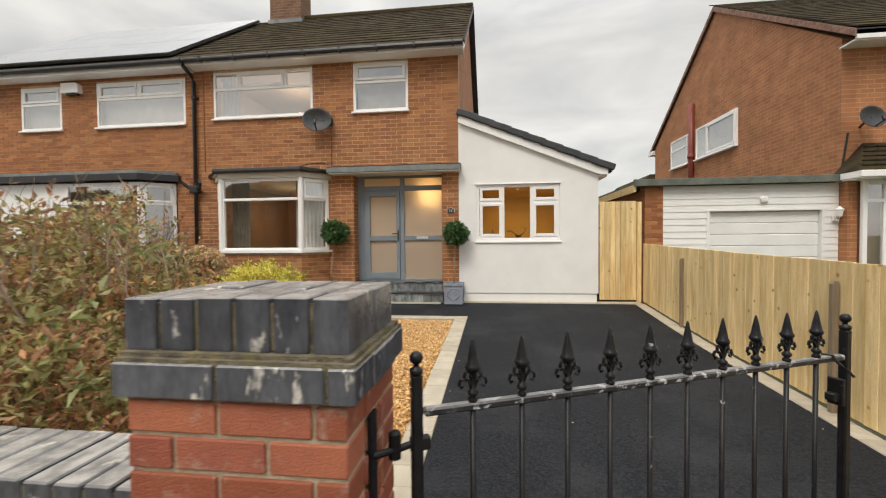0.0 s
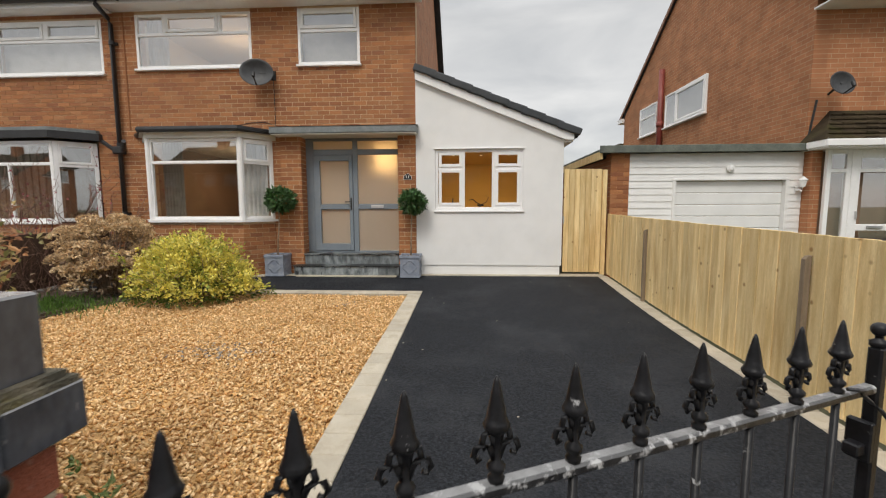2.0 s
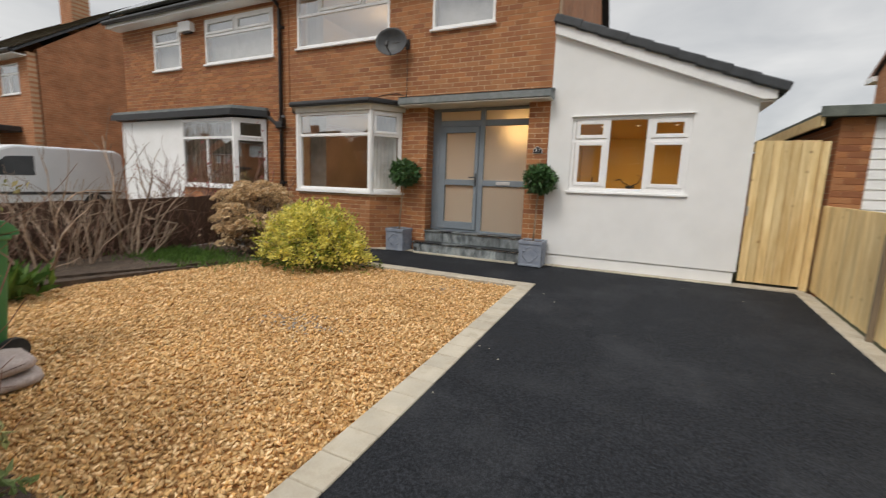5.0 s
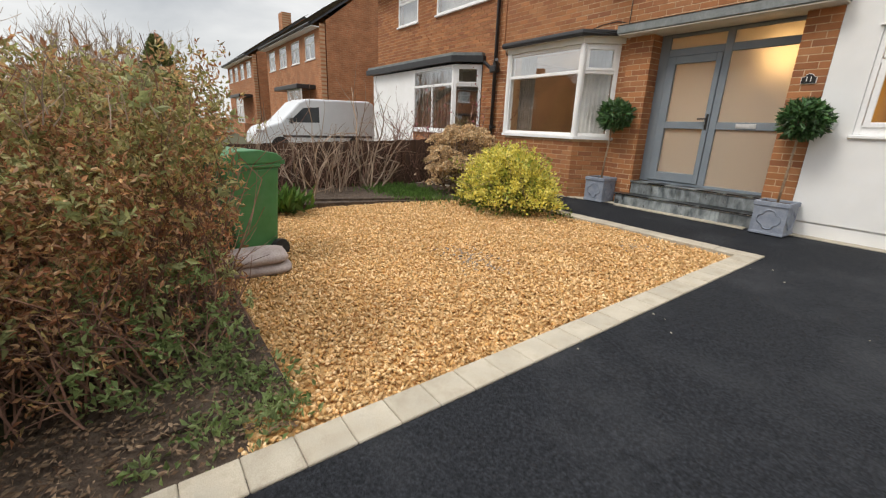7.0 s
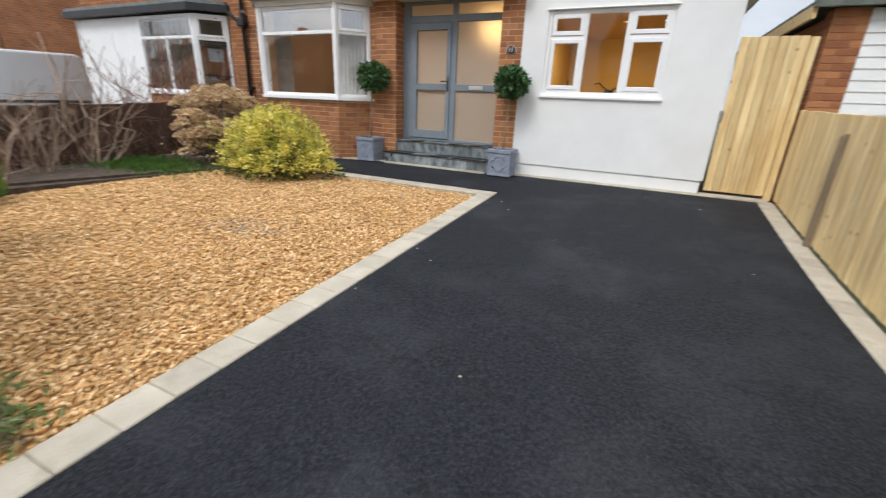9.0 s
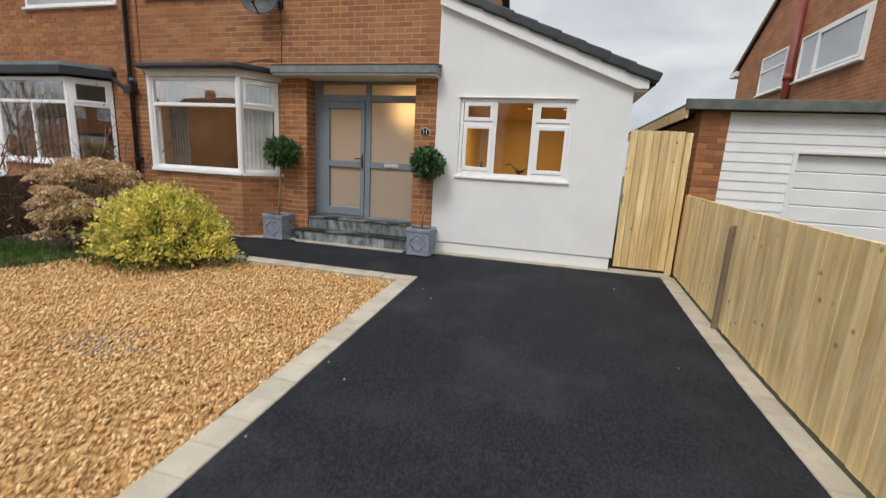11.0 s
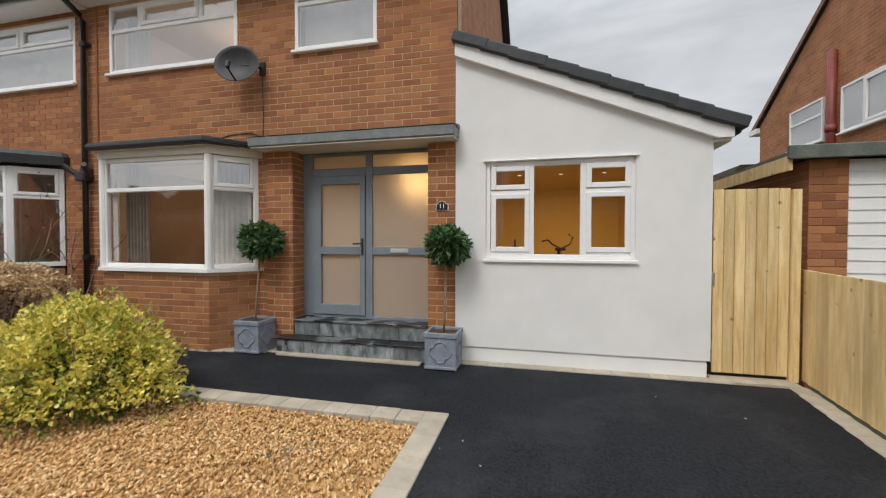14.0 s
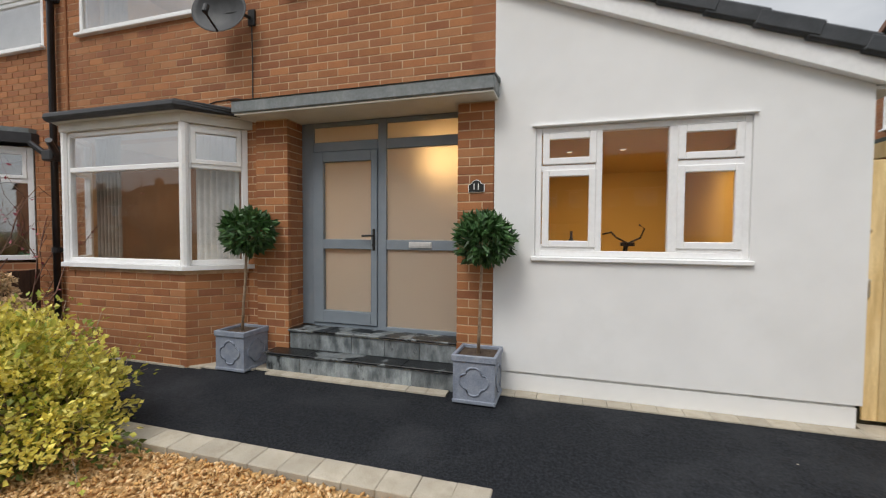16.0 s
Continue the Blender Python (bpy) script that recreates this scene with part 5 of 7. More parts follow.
for y0, wd, z0, ht, vx in ((12.1, 2.3, 3.85, 1.0, 0.68), (15.0, 1.35, 3.85, 1.0, None)):
    bars = [("v", vx, 0.05, ht - 0.05, 0.06)] if vx else [("h", 0.62, 0.05, wd - 0.05, 0.06)]
    cells = [(0.06, vx - 0.03, 0.06, ht - 0.06, 0), (vx + 0.09, wd - 0.12, 0.12, ht - 0.12, 0.06)] if vx else [(0.06, wd - 0.06, 0.06, 0.59, 0), (0.06, wd - 0.06, 0.65, ht - 0.06, 0)]
    window("window", pose(RX - 0.055, y0 + wd, z0, 0, 0, -90), wd, ht, bars, cells, "", parent=rh, sill=0.06, pane_mat=M_GLASS)
    part("room_dark", Builder().box(RX - 0.012, RX - 0.004, y0 + 0.03, y0 + wd - 0.03, z0 + 0.03, z0 + ht - 0.03), M_CURTAIN, rh)
part("soil_pipe", Builder().tube([(RX - 0.08, 14.65, 2.4), (RX - 0.08, 14.65, 5.75)], 0.085, 10).lathe([(0.11, 3.95), (0.11, 4.1)], (RX - 0.08, 14.65, 0), 12), M_RED_PIPE, rh, "red-brown soil pipe", smooth=True)
part("rear_gutter", Builder().box(RX - 0.1, RX + 0.2, 18.0, 18.5, 4.75, 4.9), M_UPVC, rh)
# its tiled porch
part("porch_wall", Builder().box(6.43, 6.6, 8.52, 8.7, -0.1, 2.38), M_BRICK_FAR, rh)
pr = Builder()
for r in range(6):
    y0, z0 = 8.08 + r * 0.1, 2.5 + r * 0.1
    c, x0 = 0, 6.33 + r * 0.085
    while x0 < 10.8:
        pr.cbox(x0, x0 + 0.2, y0, y0 + 0.15, z0, z0 + 0.03 + 0.012 * (c % 2), 0.008)
        x0 += 0.206
        c += 1
part("porch_roof", pr, M_ROOF, rh, "dark red-brown porch tiles")
part("porch_roof_deck", Builder().prism([(8.1, 2.5), (8.7, 3.1), (8.7, 2.5)], 6.8, 10.8, "x").add([(6.3, 8.1, 2.5), (6.8, 8.1, 2.5), (6.8, 8.7, 3.1), (6.3, 8.7, 2.5), (6.8, 8.7, 2.5)], [(0, 1, 2), (0, 2, 3), (3, 2, 4), (0, 3, 4, 1)]), M_ROOF, rh)
part("porch_fascia", Builder().cbox(6.3, 10.8, 8.05, 8.1, 2.38, 2.5, 0.01).cbox(6.3, 6.35, 8.1, 8.53, 2.38, 2.5, 0.01).box(6.35, 10.8, 8.1, 8.69, 2.36, 2.38), M_UPVC, rh, "white porch fascia")
window("porch_window", pose(6.6, 8.4, 0.0), 0.42, 2.36, [("h", 1.98, 0.05, 0.37, 0.06)], [(0.09, 0.33, 0.1, 1.95, 0), (0.09, 0.33, 2.01, 2.28, 0)], "", parent=rh, rim=0.08)
window("porch_door", pose(7.02, 8.39, 0.0), 0.95, 2.36, [("h", 1.98, 0.05, 0.9, 0.06), ("h", 0.95, 0.05, 0.9, 0.12)], [(0.24, 0.71, 0.2, 0.89, 0), (0.24, 0.71, 1.01, 1.93, 0), (0.1, 0.85, 2.01, 2.28, 0)], "", parent=rh, rim=0.16)
window("porch_window", pose(7.97, 8.4, 0.0), 2.4, 2.36, [("h", 1.98, 0.05, 2.3, 0.06), ("v", 1.2, 0.05, 2.3, 0.08)], [(0.1, 1.15, 0.1, 1.95, 0), (1.25, 2.3, 0.1, 1.95, 0)], "", parent=rh, rim=0.09)
part("porch_back", Builder().box(6.62, 10.6, 8.6, 8.69, 0, 2.35), M_DIM, rh)
part("door_plate", Builder().cbox(7.35, 7.63, 8.37, 8.388, 0.93, 0.98, 0.004).cbox(7.13, 7.16, 8.36, 8.388, 1.1, 1.25, 0.004), M_CHROME, rh)

def dish(name, centre, aim, r, label):
    """An offset satellite dish with its arm, on a wall bracket."""
    root = thing(name, centre, label, "satellite dish")
    m = look(centre, (Vector(centre) + Vector(aim)))
    prof = [(0.001, 0.0)] + [(r * k / 7, -0.28 * r * (k / 7) ** 2) for k in range(1, 8)]
    b_ = Builder()
    mm = m @ Matrix.Diagonal((1.0, 0.82, 1, 1))
    b_.lathe(prof + [(r * 1.015, -0.28 * r + 0.004)] + [(r * k / 7, -0.28 * r * (k / 7) ** 2 + 0.008) for k in range(7, 0, -1)], (0, 0, 0), 28)
    b_.v = [tuple(mm @ Vector(p)) for p in b_.v]
    part("reflector", b_, M_DISH, root, smooth=True)
    lo = m @ Vector((0, -0.8 * r, -0.25 * r))
    tip = m @ Vector((0, -0.55 * r, -1.05 * r))
    part("arm", Builder().tube([lo, tip], 0.012, 8).tube([tip - (tip - lo).normalized() * 0.02, tip + (m @ Vector((0, 0.1, 0.05)) - m.translation) * 0.8], 0.03, 10), M_BLACK, root)
    return root, m


d1, m1 = dish("satellite_dish", (-4.0, 8.5, 3.94), (0.22, -0.95, 0.1), 0.31, "dark grey satellite dish on the brick front wall")
part("wall_bracket", Builder().tube([(-4.03, 8.52, 3.95), (-3.82, 8.53, 3.95), (-3.77, 8.69, 3.95)], 0.02, 8).cbox(-3.81, -3.72, 8.66, 8.69, 3.86, 4.04, 0.004), M_BLACK, d1)
d2, m2 = dish("satellite_dish", (6.68, 8.4, 3.5), (0.15, -0.95, 0.15), 0.25, "dark grey satellite dish near the house corner")
part("wall_bracket", Builder().tube([(6.72, 8.4, 3.52), (6.75, 8.7, 3.4)], 0.02, 8).tube([(6.55, 8.69, 3.3), (6.45, 8.69, 2.6)], 0.02, 8), M_BLACK, d2)
tagged(part("cable", Builder().tube([(-3.77, 8.68, 3.9), (-3.765, 8.682, 3.4), (-3.77, 8.682, 2.97)], 0.006, 6).tube([(-3.85, 8.682, 3.02), (-4.0, 8.684, 3.06), (-4.3, 8.684, 3.05), (-4.6, 8.684, 2.99)], 0.006, 6), M_BLACK), "thin black cable down the brick wall", "cable")

# house number plaque
plaque = thing("number_plaque", (-1.1, 8.59, 1.9), "black house number plaque with a pale rim", "plaque")
outline = [(-1.18, 1.89), (-1.02, 1.89), (-1.02, 1.965), (-1.05, 1.975), (-1.065, 2.0), (-1.1, 2.012), (-1.135, 2.0), (-1.15, 1.975), (-1.18, 1.965)]
part("rim", Builder().prism(outline, 8.588, 8.598, "y"), M_UPVC, plaque)
part("face", Builder().prism([(-1.1 + (x + 1.1) * 0.91, 1.945 + (z - 1.945) * 0.9) for x, z in outline], 8.583, 8.589, "y"), M_PLAQUE, plaque)
for dx in (-0.021, 0.021):
    cu = bpy.data.curves.new("digit", "FONT")
    cu.body, cu.size, cu.extrude, cu.align_x = "1", 0.085, 0.002, "CENTER"
    tmp = new("digit_source", cu)
    dg = bpy.context.evaluated_depsgraph_get()
    me = bpy.data.meshes.new_from_object(tmp.evaluated_get(dg))
    bpy.data.objects.remove(tmp)
    me.materials.clear()
    me.materials.append(M_UPVC)
    digit = new("digit", me)
    digit.parent = plaque
    digit.matrix_basis = Matrix.Translation(-Vector(ORIGIN[plaque.name])) @ pose(-1.1 + dx, 8.581, 1.915, 90, 0, 0)
    tagged(digit, "pale raised house number digit")

# curtains and things behind the panes
def curtain(name, x0, x1, y, z0, z1, label, folds=7, mat=M_CURTAIN):
    b_ = Builder()
    n_ = folds * 6
    pts = [(x0 + (x1 - x0) * i / n_, y + 0.03 * math.sin(i / n_ * folds * 2 * math.pi)) for i in range(n_ + 1)]
    vs = [(px, py, z) for px, py in pts for z in (z0, z1)] + [(px, py + 0.006, z) for px, py in pts for z in (z0, z1)]
    k_ = 2 * (n_ + 1)
    fs = [(2 * i, 2 * i + 2, 2 * i + 3, 2 * i + 1) for i in range(n_)] + [(k_ + 2 * i, k_ + 2 * i + 1, k_ + 2 * i + 3, k_ + 2 * i + 2) for i in range(n_)]
    b_.add(vs, fs)
    return tagged(part(name, b_, mat, smooth=True), label, "curtain")


curtain("curtain", -6.05, -5.62, 8.5, 1.1, 2.66, "thin grey-brown net curtain drawn aside in the bay", mat=M_NET)
curtain("curtain", -4.62, -3.98, 8.68, 1.1, 2.66, "pale grey curtain drawn to the side of the bay")
curtain("curtain", -6.55, -6.1, 8.98, 4.15, 5.2, "pale curtain at the edge of the bedroom window", 5)
tagged(part("roller_blind", Builder().box(-3.2, -2.08, 8.86, 8.87, 4.18, 5.18), M_CURTAIN), "white roller blind behind the small window", "blind")
book = thing("bookcase", (-4.8, 12.3, 0.42), "dark wooden bookcase at the back of the living room", "bookcase")
part("carcass", Builder().box(-5.6, -4.0, 12.35, 12.55, 0.42, 2.3).box(-5.6, -5.56, 12.1, 12.35, 0.42, 2.3).box(-4.04, -4.0, 12.1, 12.35, 0.42, 2.3), M_FLOORBOARD, book)
for z in (0.6, 1.1, 1.55, 2.0):
    part("shelf", Builder().box(-5.56, -4.04, 12.1, 12.35, z, z + 0.03), M_CREAM, book)
for x in (-0.25, 0.4, 1.05):
    sp = thing("ceiling_spotlight", (x, 10.4, 2.56), "small round recessed ceiling spotlight, lit", "spotlight", "kitchen spotlights")
    em, en, el, eb = material("spot_glow")
    eb.inputs["Emission Color"].default_value, eb.inputs["Emission Strength"].default_value = (1, 0.85, 0.6, 1), 0.8
    part("bulb", Builder().lathe([(0.03, 2.565), (0.03, 2.575)], (x, 10.4, 0), 12), em, sp)
    part("ring", Builder().lathe([(0.045, 2.57), (0.045, 2.579)], (x, 10.4, 0), 14), M_CHROME, sp)
bike = thing("exercise_bike", (0.25, 9.6, 0.3), "black exercise bike handlebars behind the window", "exercise bike")
part("handlebar", Builder().tube([(0.12, 9.6, 1.5), (0.2, 9.55, 1.52), (0.26, 9.6, 1.46), (0.38, 9.6, 1.4), (0.5, 9.6, 1.46), (0.54, 9.6, 1.56), (0.48, 9.55, 1.6)], 0.011, 8), M_BLACK, bike)
part("column", Builder().tube([(0.24, 9.6, 0.32), (0.3, 9.6, 1.0), (0.36, 9.6, 1.38)], 0.025, 8).box(0.3, 0.44, 9.55, 9.65, 1.37, 1.41), M_BLACK, bike)
part("base", Builder().box(-0.3, 0.7, 9.3, 9.9, 0.3, 0.4), M_BLACK, bike)


tagged(part("window_board", Builder().cbox(-0.6, 1.2, 8.852, 9.06, 1.24, 1.28, 0.006), M_UPVC), "white window board inside the casement window", "window board", kind="structure")
bottle = thing("bottle", (-0.22, 8.97, 1.28), "small dark bottle on the window board", "bottle")
part("glass", Builder().lathe([(0.03, 1.28), (0.034, 1.29), (0.034, 1.4), (0.028, 1.43), (0.012, 1.46), (0.012, 1.5)], (-0.22, 8.97, 0), 14), M_BLACK, bottle, smooth=True)
part("cap", Builder().lathe([(0.014, 1.5), (0.014, 1.525)], (-0.22, 8.97, 0), 12), M_BLACK_PLASTIC, bottle)


# ---- potted bay trees ----
def unit(v):
    return v / np.maximum(1e-9, np.linalg.norm(v, axis=1, keepdims=True))


def add_leaves(b_, p, d, size, aspect=0.42, droop=0.25):
    """Folded pointed leaves at the points p along d."""
    n_ = len(p)
    d = unit(d)
    side = unit(np.cross(d, unit(rng.normal(size=(n_, 3)))))
    up = np.cross(side, d)
    s = np.asarray(size).reshape(-1, 1) * np.ones((n_, 1))
    a = p + d * s * 0.5 + side * s * aspect * 0.5 + up * s * 0.06
    c = p + d * s * 0.5 - side * s * aspect * 0.5 + up * s * 0.06
    e = p + d * s - up * s * droop * 0.3
    k = len(b_.v)
    b_.v += np.stack([p, a, e, c], 1).reshape(-1, 3).tolist()
    b_.f += [f_ for i in range(n_) for f_ in ((k + 4 * i, k + 4 * i + 1, k + 4 * i + 2), (k + 4 * i, k + 4 * i + 2, k + 4 * i + 3))]


def branch(b_, start, way, length, r, depth, spread=0.6, tips=None, kids=3, sides=5, lift=0.15):
    """A tapering branch that forks into smaller ones."""
    way = Vector(way).normalized()
    pts, p = [Vector(start)], Vector(start)
    for i in range(4):
        way = (way + 0.16 * Vector(rng.normal(size=3)) + Vector((0, 0, lift * 0.3))).normalized()
        p = p + way * length / 4
        pts.append(p.copy())
    b_.tube(pts, r, sides, r * 0.5)
    if tips is not None:
        tips += [tuple(q) for q in pts[2:]]
    if depth > 0:
        for i in range(kids):
            at_ = pts[1 + int(rng.integers(0, 4))]
            w2 = (way + spread * Vector(rng.normal(size=3)) + Vector((0, 0, lift))).normalized()
            branch(b_, at_, w2, length * (0.5 + 0.25 * rng.random()), r * 0.55, depth - 1, spread, tips, kids, max(3, sides - 1), lift)


def planter_tree(x, y, crown_z, crown_r, lean, label):
    root = thing("bay_tree", (x, y, 0.0), label, "potted tree", "bay trees beside the porch")
    s, hgt = 0.2, 0.43
    pot = Builder()
    pot.prism([(x - s * 0.93, y - s * 0.93), (x + s * 0.93, y - s * 0.93), (x + s * 0.93, y + s * 0.93), (x - s * 0.93, y + s * 0.93)], 0.03, hgt - 0.05, "z")
    pot.cbox(x - s * 0.97, x + s * 0.97, y - s * 0.97, y + s * 0.97, 0.0, 0.035, 0.006)
    for x0, x1, y0, y1 in ((x - s, x + s, y - s, y - s + 0.03), (x - s, x + s, y + s - 0.03, y + s), (x - s, x - s + 0.03, y - s + 0.03, y + s - 0.03), (x + s - 0.03, x + s, y - s + 0.03, y + s - 0.03)):
        pot.cbox(x0, x1, y0, y1, hgt - 0.06, hgt, 0.006)
    planter = part("planter", pot, M_PLANTER, root, "square blue-grey planter with a moulded emblem")
    for face in range(4):
        mm = pose(x, y, 0, 0, 0, 90 * face)
        ring = []
        for i in range(33):
            a = 2 * math.pi * i / 32
            rr = 0.104 + 0.02 * abs(math.cos(2 * a)) ** 0.6 - 0.012 * abs(math.sin(2 * a)) ** 6
            ring.append(mm @ Vector((rr * math.sin(a) * 1.05, -s * 0.93 - 0.002, 0.2 + rr * math.cos(a))))
        part("emblem", Builder().tube(ring, 0.009, 6), M_PLANTER, planter, smooth=True)
    part("soil", Builder().box(x - s + 0.03, x + s - 0.03, y - s + 0.03, y + s - 0.03, hgt - 0.05, hgt - 0.03), M_SOIL, root, "dark soil")
    top = (x + lean, y, crown_z)
    part("trunk", Builder().tube([(x, y, hgt - 0.04), (x + 0.01, y + 0.01, 0.7), (x + lean * 0.6 - 0.008, y, 0.95), (x + lean * 0.8, y, crown_z - crown_r * 0.6), top], 0.016, 8, 0.012), M_BARK, root, smooth=True)
    tw = Builder()
    for i in range(14):
        dvec = rng.normal(size=3)
        dvec[2] = abs(dvec[2]) * 0.6
        branch(tw, (top[0], top[1], crown_z - crown_r * 0.5), dvec, crown_r * 0.9, 0.006, 1, 0.6, None, 2, 4)
    part("twigs", tw, M_BARK, root)
    n_ = 1250
    dirs = unit(rng.normal(size=(n_, 3)))
    rad = crown_r * (0.55 + 0.42 * rng.random((n_, 1)) ** 0.5) * (1 + 0.07 * np.sin(dirs[:, :1] * 7 + dirs[:, 1:2] * 5))
    p = np.array(top) + dirs * rad * np.array((1.0, 1.0, 0.88))
    cr = Builder()
    add_leaves(cr, p, dirs * 0.6 + 0.6 * rng.normal(size=(n_, 3)), 0.075 + 0.04 * rng.random(n_), 0.4)
    part("crown", cr, M_BAY_LEAF, root, "clipped ball of glossy dark green leaves")
    return root


planter_tree(-3.71, 8.42, 1.51, 0.265, 0.09, "clipped bay tree in a square planter beside the bay")
planter_tree(-1.02, 8.36, 1.45, 0.24, 0.04, "clipped bay tree in a square planter against the brick pier")

# ---- bin and sacks ----
BIN = pose(-3.87, 2.4, lie(2.4) - 0.03, 0, 0, 20) @ Matrix.Diagonal((1, 1, 1.05, 1))
bin_ = thing("wheelie_bin", BIN.translation, "green plastic wheelie bin with a closed lid", "bin")
bb = Builder()
lo_ = [(-0.22, -0.2), (0.22, -0.2), (0.22, 0.25), (-0.22, 0.25)]
hi_ = [(-0.28, -0.27), (0.28, -0.27), (0.28, 0.3), (-0.28, 0.3)]
bb.add([BIN @ Vector((x, y, 0.05)) for x, y in lo_] + [BIN @ Vector((x, y, 0.93)) for x, y in hi_], [(3, 2, 1, 0), (4, 5, 6, 7)] + [(i, (i + 1) % 4, 4 + (i + 1) % 4, 4 + i) for i in range(4)])
part("body", bb, M_BIN, bin_, bevel=0.03)
part("rim", Builder().cbox(-0.295, 0.295, -0.285, 0.31, 0.92, 0.965, 0.012, BIN), M_BIN, bin_)
lid = Builder().prism([(-0.31, 0.968), (0.33, 0.968), (0.335, 1.015), (0.27, 1.06), (0.08, 1.095), (-0.16, 1.09), (-0.28, 1.05), (-0.315, 1.01)], -0.3, 0.3, "x")
lid.v = [tuple(BIN @ Vector(p)) for p in lid.v]
part("lid", lid, M_BIN, bin_, bevel=0.012)
part("handle", Builder().tube([BIN @ Vector((x, 0.37, 0.97)) for x in (-0.25, 0.25)], 0.018, 8).box(-0.26, -0.22, 0.28, 0.38, 0.95, 0.99, BIN).box(0.22, 0.26, 0.28, 0.38, 0.95, 0.99, BIN), M_BIN, bin_)
for sx in (-0.26, 0.26):
    c = BIN @ Vector((sx, 0.25, 0.1))
    part("wheel", Builder().lathe([(0.03, -0.03), (0.1, -0.03), (0.105, -0.01), (0.105, 0.01), (0.1, 0.03), (0.03, 0.03)], tuple(c), 18, pose(0, 0, 0, 0, 90, 20)), M_RUBBER, bin_)


def sack(x, y, z, turn, tilt, label):
    n_, m_ = 18, 10
    b_ = Builder()
    mm = pose(x, y, z, tilt, 0, turn)
    for i in range(m_ + 1):
        v_ = math.pi * i / m_
        for j in range(n_):
            u_ = 2 * math.pi * j / n_
            sgn = lambda q, e: math.copysign(abs(q) ** e, q)
            px = 0.3 * sgn(math.cos(u_), 0.5) * sgn(math.sin(v_), 0.7)
            py = 0.2 * sgn(math.sin(u_), 0.5) * sgn(math.sin(v_), 0.7)
            pz = 0.06 * sgn(-math.cos(v_), 0.8)
            k_ = noise.noise(Vector((px * 6 + x, py * 6, z * 9)))
            b_.v.append(tuple(mm @ Vector((px * (1 + 0.06 * k_), py * (1 + 0.06 * k_), 0.06 + pz + 0.02 * k_ * (1 if pz > 0 else 0)))))
    b_.f = [(i * n_ + j, i * n_ + (j + 1) % n_, (i + 1) * n_ + (j + 1) % n_, (i + 1) * n_ + j) for i in range(m_) for j in range(n_)]
    return tagged(part("sack", b_, M_BAG, smooth=True), label, "sack", "sacks by the bin")


sack(-3.27, 2.4, lie(2.4) - 0.02, 82, 0, "dusty grey filled sack lying on the gravel")
sack(-3.3, 2.37, lie(2.4) + 0.085, 88, 3, "dusty pinkish sack lying on another sack")

# ---- beds ----
b = Builder()
for x0, x1, y0, y1 in ((-7.2, -3.4, 0.75, 2.05), (-3.4, -1.2, 0.95, 2.12), (-1.2, -0.87, 1.0, 1.85)):
    n = 8
    ys = np.linspace(y0, y1, n)
    b.prism([(yy, lie(yy) + 0.005 + 0.02 * math.sin(3 * yy + x0)) for yy in ys] + [(yy, lie(yy) - 0.06) for yy in ys[::-1]], x0, x1, "x")
b.prism([(-7.25, 2.05), (-5.6, 2.05), (-5.9, 3.9), (-5.6, 5.2), (-5.2, 6.2), (-4.6, 6.88), (-7.25, 6.88)], -0.21, -0.085, "z")
b.prism([(-7.25, 3.5), (-6.2, 3.7), (-5.6, 5.4), (-5.1, 6.3), (-4.6, 6.88), (-7.25, 6.88)], -0.2, -0.05, "z")
tagged(part("soil_bed", b, M_SOIL), "dark bare soil under the hedge and shrubs", "soil", kind="structure")


# ---- winter hedge behind the front wall ----
def hedge_spot(n_):
    """Random places in the hedge's body, denser towards its faces."""
    x = -1.45 - 5.15 * rng.random(n_)
    front = 0.78 + (x + 1.4) * 0.14
    back = np.where(x > -2.0, 1.36 + (-1.45 - x) * 1.45, np.where(x > -2.8, 2.1, 1.98))
    t = rng.random(n_)
    y = front + (back - front) * t
    top = 1.25 + 0.17 * np.sin(x * 2.3) + 0.12 * np.sin(x * 5.1 + 1) + 0.07 * np.sin(x * 11 + y * 7) - 0.35 * np.exp(-((x + 1.5) / 0.3) ** 2)
    ground_ = 0.03 * (y - 8.6)
    z = ground_ + 0.05 + (top - ground_) * rng.random(n_) ** 0.75
    return np.stack([x, y, z], 1)


def sprays(centres, count, reach, size, aspect, droop):
    """Leaves set along short twigs that leave each centre in one way."""
    way = unit(rng.normal(size=centres.shape) + np.array((0, 0, 0.35)))
    along = np.repeat(centres, count, 0) + np.repeat(way, count, 0) * (reach * rng.random((len(centres) * count, 1)))
    along = along + 0.012 * rng.normal(size=along.shape)
    b_ = Builder()
    add_leaves(b_, along, np.repeat(way, count, 0) * 0.6 + 0.7 * rng.normal(size=along.shape), size * (0.65 + 0.7 * rng.random(len(along))), aspect, droop)
    return b_


hedge = thing("hedge", (-3.6, 1.4, -0.22), "dense untrimmed winter hedge, brown stems and dull green leaves", "hedge", kind="stuff")
st = Builder()
for i in range(600):
    p = hedge_spot(1)[0]
    p[2] = 0.03 * (p[1] - 8.6) + 0.02
    branch(st, p, (0.35 * rng.normal() - 0.15, 0.35 * rng.normal() - 0.1, 1.3), (0.7 + 0.5 * rng.random()) * (0.6 if p[0] > -2.1 else 1.0), 0.007, 1, 0.7, None, 4, 4)
part("stems", st, M_RED_TWIG, hedge, "tangled red-brown stems")
p = hedge_spot(9500)
p = p[rng.random(len(p)) < np.clip(0.32 + (p[:, 2] + 0.2) / 1.5, 0.32, 1)]
